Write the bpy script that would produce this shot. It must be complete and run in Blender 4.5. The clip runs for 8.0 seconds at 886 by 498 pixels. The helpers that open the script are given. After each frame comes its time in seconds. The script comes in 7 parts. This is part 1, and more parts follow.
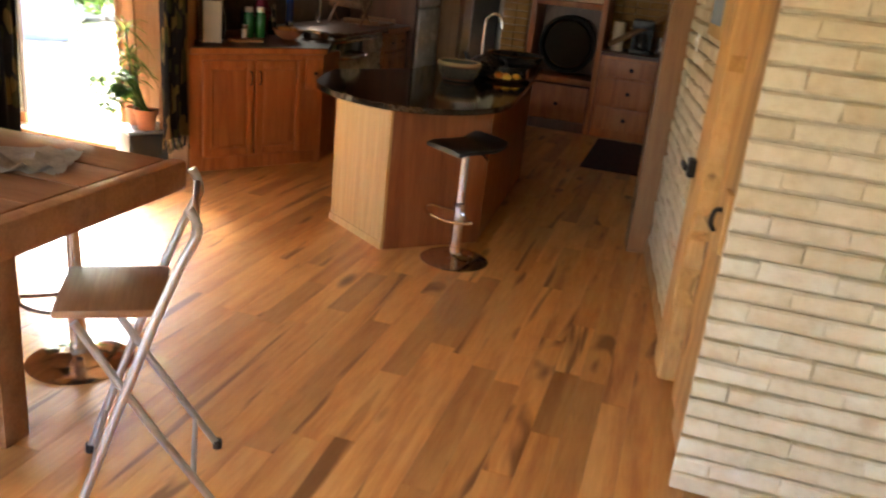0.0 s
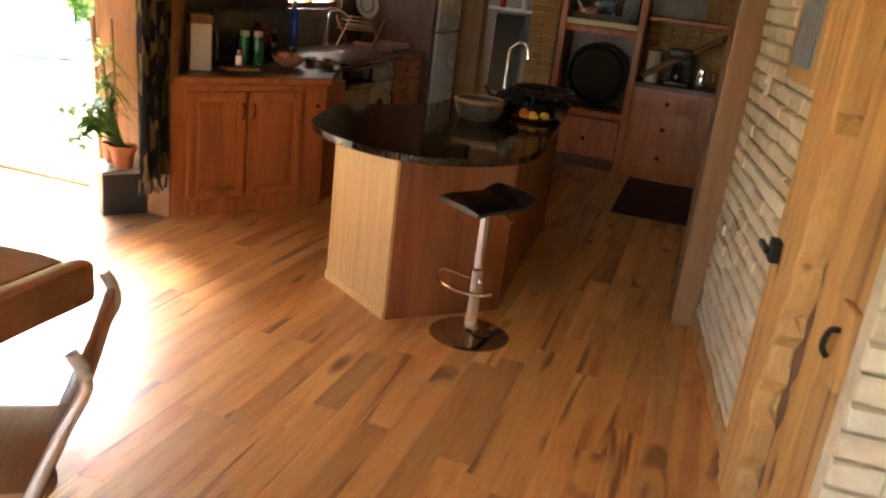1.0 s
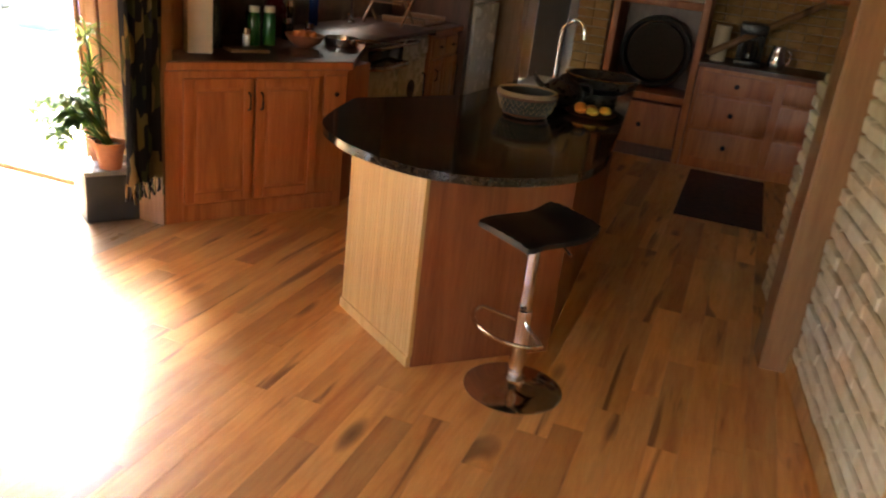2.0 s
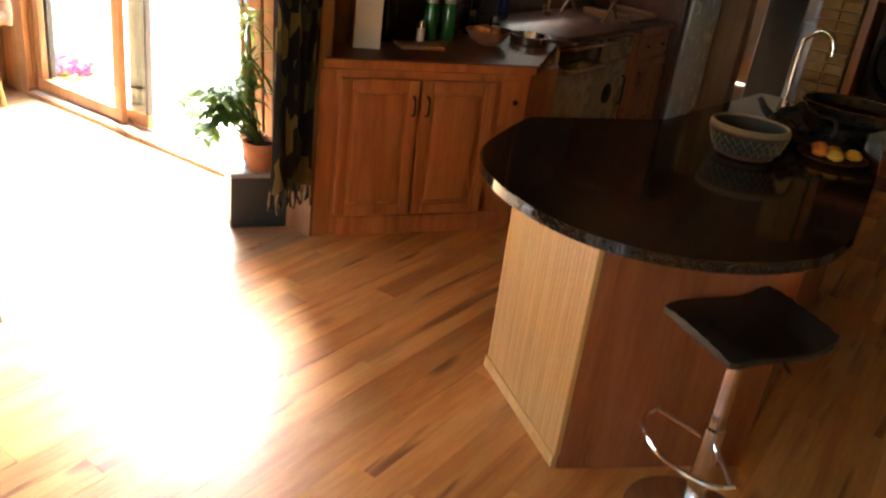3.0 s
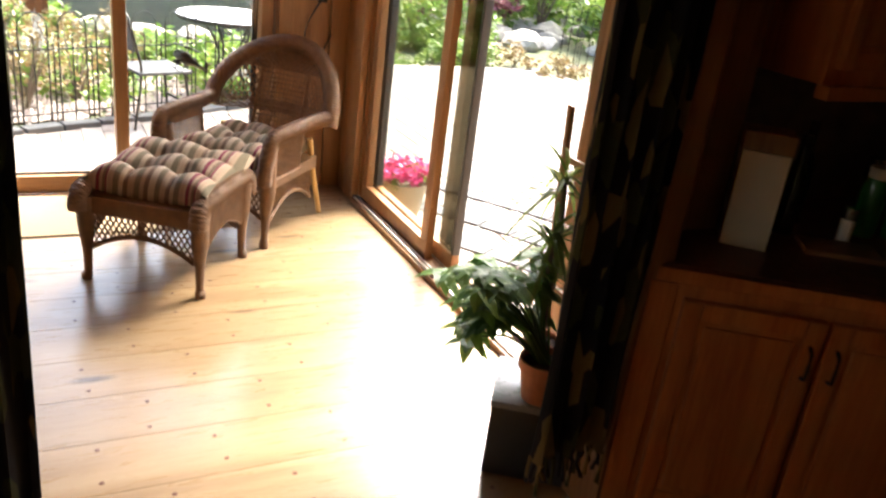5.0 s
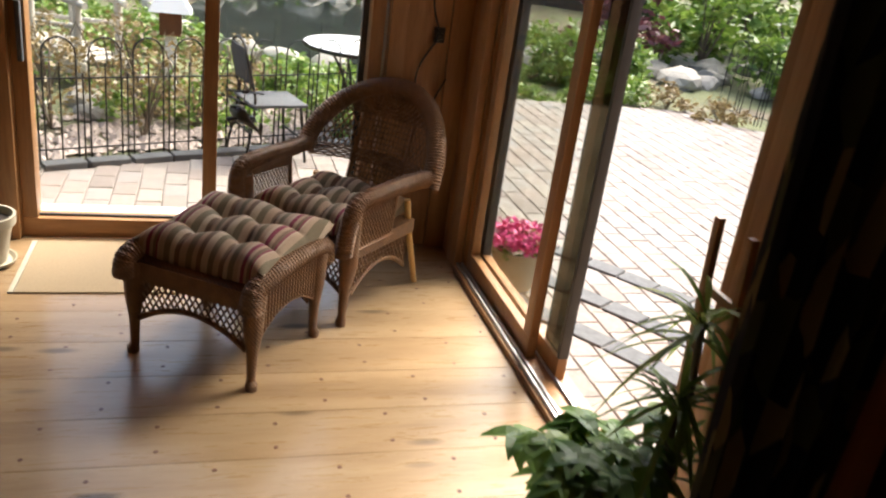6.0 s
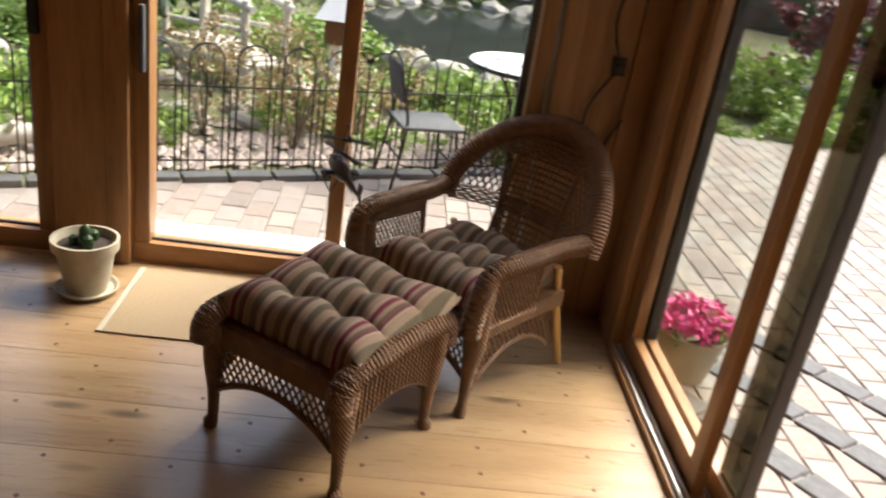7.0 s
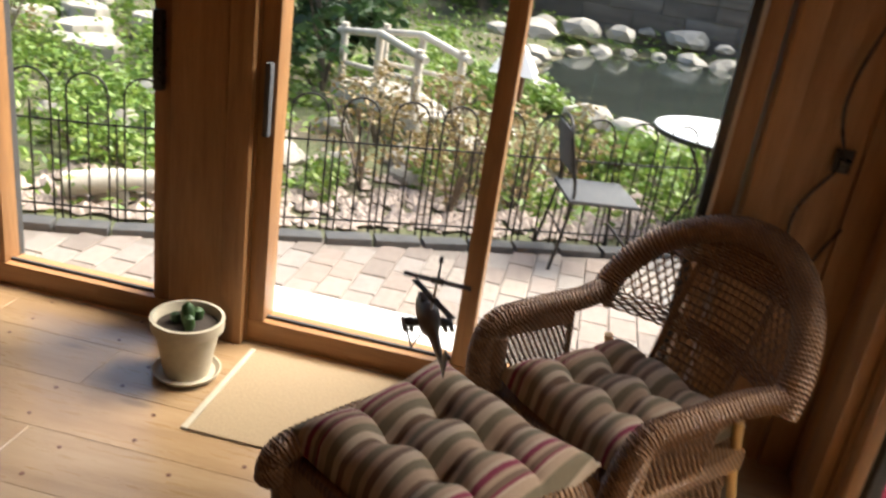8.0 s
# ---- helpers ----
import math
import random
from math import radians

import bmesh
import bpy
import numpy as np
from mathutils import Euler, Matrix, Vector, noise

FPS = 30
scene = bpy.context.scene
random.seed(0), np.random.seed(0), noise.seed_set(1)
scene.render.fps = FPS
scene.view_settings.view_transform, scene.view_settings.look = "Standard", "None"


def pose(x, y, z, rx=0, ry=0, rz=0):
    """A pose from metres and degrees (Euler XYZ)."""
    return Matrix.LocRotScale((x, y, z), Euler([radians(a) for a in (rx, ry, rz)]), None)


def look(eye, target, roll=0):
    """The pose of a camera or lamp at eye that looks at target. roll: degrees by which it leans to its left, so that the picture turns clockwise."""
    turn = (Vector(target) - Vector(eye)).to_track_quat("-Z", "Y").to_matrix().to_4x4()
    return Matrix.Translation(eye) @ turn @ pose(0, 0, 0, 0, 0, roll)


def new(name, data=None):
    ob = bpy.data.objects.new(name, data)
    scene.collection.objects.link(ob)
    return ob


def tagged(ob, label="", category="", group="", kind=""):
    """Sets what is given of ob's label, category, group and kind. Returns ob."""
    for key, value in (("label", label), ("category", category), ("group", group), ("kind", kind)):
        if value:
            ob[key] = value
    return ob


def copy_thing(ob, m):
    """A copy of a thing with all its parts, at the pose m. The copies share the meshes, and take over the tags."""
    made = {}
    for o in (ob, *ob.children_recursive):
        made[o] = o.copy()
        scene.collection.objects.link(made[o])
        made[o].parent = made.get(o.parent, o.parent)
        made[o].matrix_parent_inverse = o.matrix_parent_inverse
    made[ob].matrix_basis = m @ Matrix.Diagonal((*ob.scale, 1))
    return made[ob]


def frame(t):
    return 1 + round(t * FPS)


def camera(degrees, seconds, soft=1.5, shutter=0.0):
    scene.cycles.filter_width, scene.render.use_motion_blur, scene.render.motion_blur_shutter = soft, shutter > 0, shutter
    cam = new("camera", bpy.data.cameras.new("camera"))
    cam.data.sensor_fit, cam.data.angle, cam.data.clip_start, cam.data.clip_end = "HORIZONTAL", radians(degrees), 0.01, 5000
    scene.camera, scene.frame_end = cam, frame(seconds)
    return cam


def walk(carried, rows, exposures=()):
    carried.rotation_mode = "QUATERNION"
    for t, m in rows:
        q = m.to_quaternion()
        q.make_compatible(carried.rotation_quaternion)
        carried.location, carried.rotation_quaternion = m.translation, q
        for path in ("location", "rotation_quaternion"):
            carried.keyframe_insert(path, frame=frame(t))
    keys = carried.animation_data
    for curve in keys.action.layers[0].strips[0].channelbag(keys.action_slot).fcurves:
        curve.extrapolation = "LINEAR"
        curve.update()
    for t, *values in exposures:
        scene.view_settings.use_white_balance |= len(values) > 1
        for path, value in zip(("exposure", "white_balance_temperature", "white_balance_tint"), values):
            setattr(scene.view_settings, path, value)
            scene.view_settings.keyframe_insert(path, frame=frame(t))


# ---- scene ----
cam = camera(57.0, 8.0, soft=2.2, shutter=0.35)
PATH = [
    (0, (0.284, 0.051, 1.73), (-0.203, 1.868, 1.049), 6.2),
    (0.5, (0.187, 0.394, 1.728), (-0.431, 2.175, 1.061), 6.9),
    (1, (0.048, 0.816, 1.734), (-0.481, 2.634, 1.09), 6.9),
    (2.3, (-0.311, 1.819, 1.725), (-0.984, 3.54, 0.96), 6.7),
    (2.5, (-0.358, 1.953, 1.723), (-1.136, 3.621, 0.94), 6.1),
    (3, (-0.487, 2.322, 1.744), (-1.461, 3.864, 0.923), 7.5),
    (3.5, (-0.654, 2.691, 1.753), (-1.695, 4.243, 1.042), 7.4),
    (4, (-0.84, 3.008, 1.745), (-2.182, 4.306, 1.027), 7.0),
    (4.5, (-1.178, 3.408, 1.786), (-2.728, 4.353, 0.947), 7.7),
    (5, (-1.505, 3.642, 1.768), (-3.129, 4.521, 1.001), 7.3),
    (5.2, (-1.618, 3.747, 1.773), (-3.291, 4.542, 1.018), 6.8),
    (6.3, (-2.379, 4.168, 1.807), (-4.155, 4.676, 1.04), 7.9),
    (6.5, (-2.52, 4.203, 1.785), (-4.308, 4.663, 1.017), 7.5),
    (7, (-2.895, 4.301, 1.768), (-4.723, 4.471, 0.976), 8.9),
    (7.5, (-3.229, 4.375, 1.77), (-5.056, 4.336, 0.957), 8.3),
    (8, (-3.56, 4.396, 1.777), (-5.389, 4.126, 1.015), 8.6),
]
EXPOSURE = [(0.0, 5.35), (1.0, 5.45), (2.5, 5.4), (3.5, 4.95), (4.0, 4.6), (4.5, 3.5), (5.0, 2.95), (5.3, 2.55), (6.3, 1.5), (8.0, 1.6)]
walk(cam, [(t, look(eye, target, roll)) for t, eye, target, roll in PATH], EXPOSURE)

# ---- world and light ----
scene.world = bpy.data.worlds.new("world")
scene.world.use_nodes = True
_w = scene.world.node_tree
_bg = _w.nodes["Background"]
_sky = _w.nodes.new("ShaderNodeTexSky")
_sky.sky_type = "NISHITA"
_sky.sun_disc = False
_sky.sun_elevation, _sky.sun_rotation = radians(52), radians(-40)
_sky.air_density, _sky.dust_density, _sky.ozone_density = 1.0, 4.0, 0.6
_w.links.new(_sky.outputs[0], _bg.inputs[0])
_bg.inputs[1].default_value = 0.15

sun = new("sun", bpy.data.lights.new("sun", "SUN"))
sun.data.energy, sun.data.angle, sun.data.color = 4.6, radians(45), (1.0, 0.96, 0.9)
sun.matrix_world = look((-6, 10, 12), (0, 2, 0))


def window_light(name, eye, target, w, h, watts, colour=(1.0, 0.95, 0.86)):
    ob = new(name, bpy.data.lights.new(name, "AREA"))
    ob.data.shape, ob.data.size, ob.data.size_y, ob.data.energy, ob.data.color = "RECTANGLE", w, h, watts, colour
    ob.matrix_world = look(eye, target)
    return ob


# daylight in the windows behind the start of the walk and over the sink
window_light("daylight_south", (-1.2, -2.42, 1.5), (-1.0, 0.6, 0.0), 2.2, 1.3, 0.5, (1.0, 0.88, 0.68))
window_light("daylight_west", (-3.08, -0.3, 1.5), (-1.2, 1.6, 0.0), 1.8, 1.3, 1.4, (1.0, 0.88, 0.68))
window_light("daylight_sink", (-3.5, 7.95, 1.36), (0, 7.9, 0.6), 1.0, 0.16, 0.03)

# ---- materials ----
def rgb(c):
    return (c[0], c[1], c[2], 1.0)


class Mat:
    """A small builder for node materials."""

    def __init__(self, name):
        self.m = bpy.data.materials.new(name)
        self.m.use_nodes = True
        self.t = self.m.node_tree
        self.b = self.t.nodes["Principled BSDF"]

    def node(self, kind, **sets):
        n = self.t.nodes.new(kind)
        for k, v in sets.items():
            n.inputs[k].default_value = v
        return n

    def link(self, a, b):
        self.t.links.new(a, b)

    def coords(self, scale=(1, 1, 1), shift=True):
        """Object coordinates, moved by a random step per piece."""
        tc = self.t.nodes.new("ShaderNodeTexCoord")
        mp = self.t.nodes.new("ShaderNodeMapping")
        mp.inputs["Scale"].default_value = scale
        out = tc.outputs["Object"]
        if shift:
            add = self.t.nodes.new("ShaderNodeVectorMath")
            add.operation = "ADD"
            sc = self.t.nodes.new("ShaderNodeVectorMath")
            sc.operation = "SCALE"
            sc.inputs[0].default_value = (17.0, 23.0, 11.0)
            self.link(self.rnd(), sc.inputs["Scale"])
            self.link(out, add.inputs[0])
            self.link(sc.outputs[0], add.inputs[1])
            out = add.outputs[0]
        self.link(out, mp.inputs["Vector"])
        return mp.outputs[0]

    def rnd(self):
        oi = self.t.nodes.new("ShaderNodeObjectInfo")
        ge = self.t.nodes.new("ShaderNodeNewGeometry")
        ad = self.t.nodes.new("ShaderNodeMath")
        ad.operation = "ADD"
        fr = self.t.nodes.new("ShaderNodeMath")
        fr.operation = "FRACT"
        self.link(oi.outputs["Random"], ad.inputs[0])
        self.link(ge.outputs["Random Per Island"], ad.inputs[1])
        self.link(ad.outputs[0], fr.inputs[0])
        return fr.outputs[0]

    def noise(self, vec, scale, detail=4, rough=0.55, dist=0.0):
        n = self.node("ShaderNodeTexNoise", Scale=scale, Detail=detail, Roughness=rough, Distortion=dist)
        self.link(vec, n.inputs["Vector"])
        return n.outputs["Fac"]

    def ramp(self, fac, stops, mode="LINEAR"):
        r = self.t.nodes.new("ShaderNodeValToRGB")
        r.color_ramp.interpolation = mode
        el = r.color_ramp.elements
        while len(el) < len(stops):
            el.new(0.5)
        for e, (p, c) in zip(el, stops):
            e.position, e.color = p, rgb(c)
        self.link(fac, r.inputs[0])
        return r.outputs[0]

    def mix(self, fac, a, b, mode="MIX"):
        n = self.t.nodes.new("ShaderNodeMix")
        n.data_type, n.blend_type = "RGBA", mode
        for v, s in ((fac, n.inputs[0]), (a, n.inputs[6]), (b, n.inputs[7])):
            if isinstance(v, (int, float)):
                s.default_value = v
            elif isinstance(v, tuple):
                s.default_value = rgb(v)
            else:
                self.link(v, s)
        return n.outputs[2]

    def done(self, colour=None, rough=0.5, metal=0.0, bump=None, strength=0.2, dist=0.01, coat=0.0, **more):
        if colour is not None:
            if isinstance(colour, tuple):
                self.b.inputs["Base Color"].default_value = rgb(colour)
            else:
                self.link(colour, self.b.inputs["Base Color"])
        if isinstance(rough, (int, float)):
            self.b.inputs["Roughness"].default_value = rough
        else:
            self.link(rough, self.b.inputs["Roughness"])
        self.b.inputs["Metallic"].default_value = metal
        self.b.inputs["Coat Weight"].default_value = coat
        self.b.inputs["Coat Roughness"].default_value = 0.15
        for k, v in more.items():
            self.b.inputs[k].default_value = v
        if bump is not None:
            bp = self.node("ShaderNodeBump", Strength=strength, Distance=dist)
            self.link(bump, bp.inputs["Height"])
            self.link(bp.outputs[0], self.b.inputs["Normal"])
        return self.m


def wood(name, dark, mid, light, along="y", rough=0.38, vary=0.35, knots=0.0, grain=1.0, coat=0.0, streak=0.0):
    """Grained wood; along: the axis of the grain; vary: how far pieces differ; knots: how many."""
    k = Mat(name)
    st = {"x": (0.09, 1, 1), "y": (1, 0.09, 1), "z": (1, 1, 0.09)}[along]
    v = k.coords(tuple(s * grain for s in st))
    broad = k.noise(v, 9, 3, 0.5, 0.8)
    fine = k.noise(v, 70, 5, 0.7, 0.3)
    col = k.ramp(broad, [(0.3, dark), (0.5, mid), (0.72, light)])
    col = k.mix(0.35, col, k.ramp(fine, [(0.3, dark), (0.65, light)]), "MIX")
    r = k.rnd()
    tone = k.ramp(r, [(0.0, (1 - vary,) * 3), (0.35, (1.0, 0.97, 0.93)), (0.7, (1 - vary * 0.45, 1 - vary * 0.5, 1 - vary * 0.6)), (1.0, (1 + vary * 0.3, 1 + vary * 0.3, 1 + vary * 0.28))])
    col = k.mix(1.0, col, tone, "MULTIPLY")
    if knots:
        kv = k.coords(tuple(s * 2.6 for s in {"x": (0.3, 1, 1), "y": (1, 0.3, 1), "z": (1, 1, 0.3)}[along]))
        vo = k.node("ShaderNodeTexVoronoi", Scale=knots)
        k.link(kv, vo.inputs["Vector"])
        spot = k.ramp(vo.outputs["Distance"], [(0.0, (1, 1, 1)), (0.08, (0.75, 0.75, 0.75)), (0.16, (0, 0, 0))])
        col = k.mix(spot, col, tuple(c * 0.28 for c in dark))
    if streak:
        s = k.noise(v, 5.5, 3, 0.6, 1.5)
        col = k.mix(k.ramp(s, [(0.6, (0, 0, 0)), (0.66, (streak,) * 3)]), col, tuple(c * 0.35 for c in dark))
    rg = k.ramp(fine, [(0.2, (rough + 0.12,) * 3), (0.8, (rough - 0.06,) * 3)])
    return k.done(col, rough=rg, bump=fine, strength=0.08, dist=0.004, coat=coat)


def plain(name, c, rough=0.5, metal=0.0, var=0.12, scale=14, bump=0.05, **more):
    """One colour with soft stains and a fine relief."""
    k = Mat(name)
    v = k.coords()
    n = k.noise(v, scale, 5)
    col = k.mix(1.0, c, k.ramp(n, [(0.25, (1 - var,) * 3), (0.75, (1 + var * 0.5,) * 3)]), "MULTIPLY")
    rg = k.ramp(k.noise(v, scale * 2.3, 3), [(0.3, (min(1, rough + 0.06),) * 3), (0.7, (max(0.03, rough - 0.06),) * 3)])
    return k.done(col, rough=rg, metal=metal, bump=n, strength=bump, dist=0.004, **more)


OAK = wood("oak_strip", (0.47, 0.172, 0.041), (0.75, 0.365, 0.105), (0.85, 0.485, 0.168), "y", 0.36, 0.38, 1.5, 0.8, coat=0.2, streak=0.8)
PINE = wood("pine_plank", (0.235, 0.14, 0.065), (0.335, 0.218, 0.112), (0.4, 0.285, 0.165), "y", 0.27, 0.1, 2.0, 0.7, coat=0.35)
CABINET = wood("cherry_cabinet", (0.29, 0.075, 0.019), (0.5, 0.155, 0.04), (0.62, 0.23, 0.067), "z", 0.36, 0.12, 0)
# cabinet cherry darkened: the shade on the island's sides is in this colour
CHERRY_SHADE = wood("shaded_cherry", (0.15, 0.038, 0.012), (0.27, 0.08, 0.025), (0.36, 0.12, 0.04), "z", 0.36, 0.12, 0)
DARKWOOD = wood("dark_wood", (0.06, 0.02, 0.01), (0.12, 0.042, 0.02), (0.17, 0.065, 0.03), "z", 0.35, 0.15, 0)
FRAME = wood("fir_frame", (0.18, 0.082, 0.03), (0.29, 0.143, 0.055), (0.38, 0.2, 0.082), "z", 0.38, 0.15, 1.2)
FRAME_X = wood("fir_rail_x", (0.25, 0.115, 0.045), (0.36, 0.18, 0.07), (0.45, 0.25, 0.105), "x", 0.38, 0.15, 0)
FRAME_Y = wood("fir_rail_y", (0.25, 0.115, 0.045), (0.36, 0.18, 0.07), (0.45, 0.25, 0.105), "y", 0.38, 0.15, 0)
RUSTIC = wood("rustic_pine", (0.4, 0.19, 0.05), (0.6, 0.33, 0.105), (0.72, 0.45, 0.17), "z", 0.5, 0.3, 2.2, streak=0.6)
BEAD = wood("beadboard_pine", (0.5, 0.28, 0.085), (0.63, 0.39, 0.14), (0.71, 0.47, 0.19), "z", 0.4, 0.1, 0)
LOG = wood("siding_wood", (0.2, 0.085, 0.04), (0.32, 0.15, 0.075), (0.42, 0.22, 0.12), "y", 0.5, 0.25, 1.0)
TABLE = wood("table_wood", (0.16, 0.07, 0.028), (0.3, 0.14, 0.06), (0.4, 0.21, 0.1), "x", 0.32, 0.25, 0)
CEIL = wood("ceiling_wood", (0.3, 0.14, 0.05), (0.42, 0.22, 0.09), (0.5, 0.3, 0.14), "y", 0.5, 0.15, 0)
GREYWOOD = wood("weathered_wood", (0.36, 0.33, 0.28), (0.52, 0.48, 0.41), (0.64, 0.6, 0.53), "y", 0.8, 0.2, 0)
BARK = wood("bark", (0.05, 0.04, 0.03), (0.13, 0.1, 0.075), (0.22, 0.18, 0.14), "z", 0.9, 0.2, 0, 2.0)
CHROME = plain("chrome", (0.75, 0.75, 0.76), 0.12, 1.0, 0.05)
STEEL = plain("brushed_tube", (0.58, 0.58, 0.58), 0.36, 0.85, 0.1, 60)
IRON = plain("black_iron", (0.025, 0.023, 0.022), 0.5, 0.6, 0.2, 40)
LEATHER = plain("black_leather", (0.012, 0.011, 0.011), 0.38, 0, 0.2, 120, 0.12)
GREYPAD = plain("grey_pad", (0.06, 0.062, 0.066), 0.8, 0, 0.15, 90)
ENAMEL = plain("cream_enamel", (0.6, 0.53, 0.4), 0.28, 0, 0.08, 5)
WHITE = plain("white_paint", (0.78, 0.77, 0.74), 0.4, 0, 0.06, 6)
CREAM = plain("cream_paper", (0.72, 0.62, 0.45), 0.6, 0, 0.06, 8)
BLACK = plain("black_plastic", (0.015, 0.015, 0.016), 0.3, 0, 0.1)
CHARCOAL = plain("charcoal_box", (0.035, 0.037, 0.042), 0.4, 0, 0.25, 10, 0.08)
SLATE = plain("slate_lid", (0.25, 0.26, 0.27), 0.3, 0, 0.3, 12, 0.1)
TERRA = plain("terracotta", (0.45, 0.17, 0.08), 0.75, 0, 0.2, 20, 0.1)
CLAY = plain("pale_clay", (0.42, 0.37, 0.27), 0.65, 0, 0.14, 18, 0.1)
SOIL = plain("soil", (0.035, 0.024, 0.016), 0.95, 0, 0.5, 60, 0.6)
PLASTER = plain("warm_plaster", (0.5, 0.4, 0.28), 0.8, 0, 0.12, 6)
SPLASH = plain("stone_splash", (0.2, 0.15, 0.1), 0.45, 0, 0.35, 9, 0.1)
STRAW = plain("straw_weave", (0.3, 0.215, 0.12), 0.85, 0, 0.15, 90, 0.3)
TIMBER = wood("old_timber", (0.07, 0.06, 0.05), (0.13, 0.11, 0.09), (0.2, 0.17, 0.14), "y", 0.85, 0.35, 0)
RED = plain("red_plastic", (0.5, 0.02, 0.015), 0.35)
ORANGE = plain("orange_peel", (0.62, 0.2, 0.03), 0.5, 0, 0.15, 40, 0.15)
YELLOW = plain("banana_skin", (0.66, 0.45, 0.06), 0.5, 0, 0.2, 20)
BOTTLE = plain("green_bottle", (0.02, 0.14, 0.03), 0.12, 0, 0.1)
DARKGLASS = plain("dark_bottle", (0.012, 0.012, 0.012), 0.08, 0, 0.1)
BLUE = plain("blue_bottle", (0.03, 0.1, 0.5), 0.2)
BURGUNDY = plain("burgundy_pot", (0.12, 0.012, 0.02), 0.25)
PAPER = plain("newsprint", (0.55, 0.54, 0.51), 0.8, 0, 0.3, 55)
STONE = plain("field_stone", (0.25, 0.23, 0.19), 0.85, 0, 0.4, 7, 0.4)
PALE = plain("pale_stone", (0.36, 0.33, 0.28), 0.85, 0, 0.3, 8, 0.4)
MULCH = plain("stone_gravel", (0.42, 0.34, 0.29), 0.9, 0, 0.6, 22, 0.8)
BASIN = plain("pond_basin", (0.03, 0.035, 0.03), 0.5, 0, 0.3)
COVER = plain("blue_cover", (0.17, 0.22, 0.4), 0.6, 0, 0.2, 5, 0.2)
DRYER = plain("white_enamel", (0.72, 0.74, 0.76), 0.25, 0, 0.04, 4)
HELI = plain("grey_shell", (0.14, 0.145, 0.15), 0.35, 0.2, 0.2, 70)
HELI_DARK = plain("dark_shell", (0.03, 0.032, 0.036), 0.35, 0, 0.2, 60)
PINK = plain("pink_petals", (0.72, 0.09, 0.3), 0.6, 0, 0.35, 30)
SAND = plain("joint_sand", (0.2, 0.17, 0.145), 0.95, 0, 0.3, 40, 0.3)
MORTAR = plain("mortar", (0.6, 0.52, 0.38), 0.95, 0, 0.2, 30, 0.3)
RUG = plain("dark_rug", (0.06, 0.022, 0.018), 0.95, 0, 0.6, 22, 0.4)
MAT_WHITE = plain("white_slab", (0.7, 0.7, 0.68), 0.7, 0, 0.08, 8)
NET = plain("screen_edge", (0.05, 0.05, 0.05), 0.6)
CARD = plain("blue_grey_slats", (0.25, 0.3, 0.34), 0.7, 0, 0.2)


def make_granite():
    k = Mat("granite")
    v = k.coords()
    vo = k.node("ShaderNodeTexVoronoi", Scale=140)
    k.link(v, vo.inputs["Vector"])
    col = k.ramp(vo.outputs["Color"], [(0.2, (0.006, 0.005, 0.004)), (0.6, (0.022, 0.014, 0.009)), (0.9, (0.06, 0.04, 0.025))])
    return k.done(col, rough=0.07)


def make_brick(name, a, b, c):
    k = Mat(name)
    v = k.coords()
    n = k.noise(v, 16, 6, 0.65)
    f = k.noise(v, 75, 4, 0.7)
    col = k.ramp(n, [(0.25, a), (0.5, b), (0.75, c)])
    tone = k.ramp(k.rnd(), [(0, (0.86, 0.8, 0.68)), (0.4, (1.0, 0.98, 0.94)), (0.8, (0.93, 0.88, 0.78)), (1, (1.06, 1.04, 1.0))])
    col = k.mix(1.0, col, tone, "MULTIPLY")
    stain = k.ramp(k.noise(v, 5, 2), [(0.66, (0, 0, 0)), (0.8, (0.55, 0.55, 0.55))])
    col = k.mix(stain, col, (0.45, 0.28, 0.14))
    return k.done(col, rough=0.85, bump=f, strength=0.5, dist=0.006)


def make_paver():
    k = Mat("paver")
    v = k.coords()
    n = k.noise(v, 30, 5, 0.7)
    tone = k.ramp(k.rnd(), [(0, (0.17, 0.14, 0.12)), (0.3, (0.235, 0.185, 0.155)), (0.6, (0.22, 0.195, 0.175)), (0.85, (0.265, 0.22, 0.18)), (1, (0.19, 0.175, 0.165))])
    col = k.mix(1.0, tone, k.ramp(n, [(0.3, (0.78,) * 3), (0.7, (1.15,) * 3)]), "MULTIPLY")
    return k.done(col, rough=0.85, bump=n, strength=0.4, dist=0.004)


def make_wicker():
    k = Mat("wicker")
    v = k.coords((1, 1, 1), False)
    a = k.node("ShaderNodeTexWave", Scale=42, Distortion=1.0)
    a.bands_direction = "Z"
    k.link(v, a.inputs["Vector"])
    b = k.node("ShaderNodeTexWave", Scale=34, Distortion=0.6)
    b.bands_direction = "DIAGONAL"
    k.link(v, b.inputs["Vector"])
    mul = k.mix(0.5, a.outputs["Color"], b.outputs["Color"])
    n = k.noise(v, 22, 4)
    col = k.mix(0.45, k.ramp(mul, [(0.2, (0.045, 0.02, 0.008)), (0.7, (0.26, 0.125, 0.045))]), k.ramp(n, [(0.3, (0.085, 0.038, 0.014)), (0.7, (0.27, 0.135, 0.05))]))
    return k.done(col, rough=0.5, bump=mul, strength=0.7, dist=0.006)


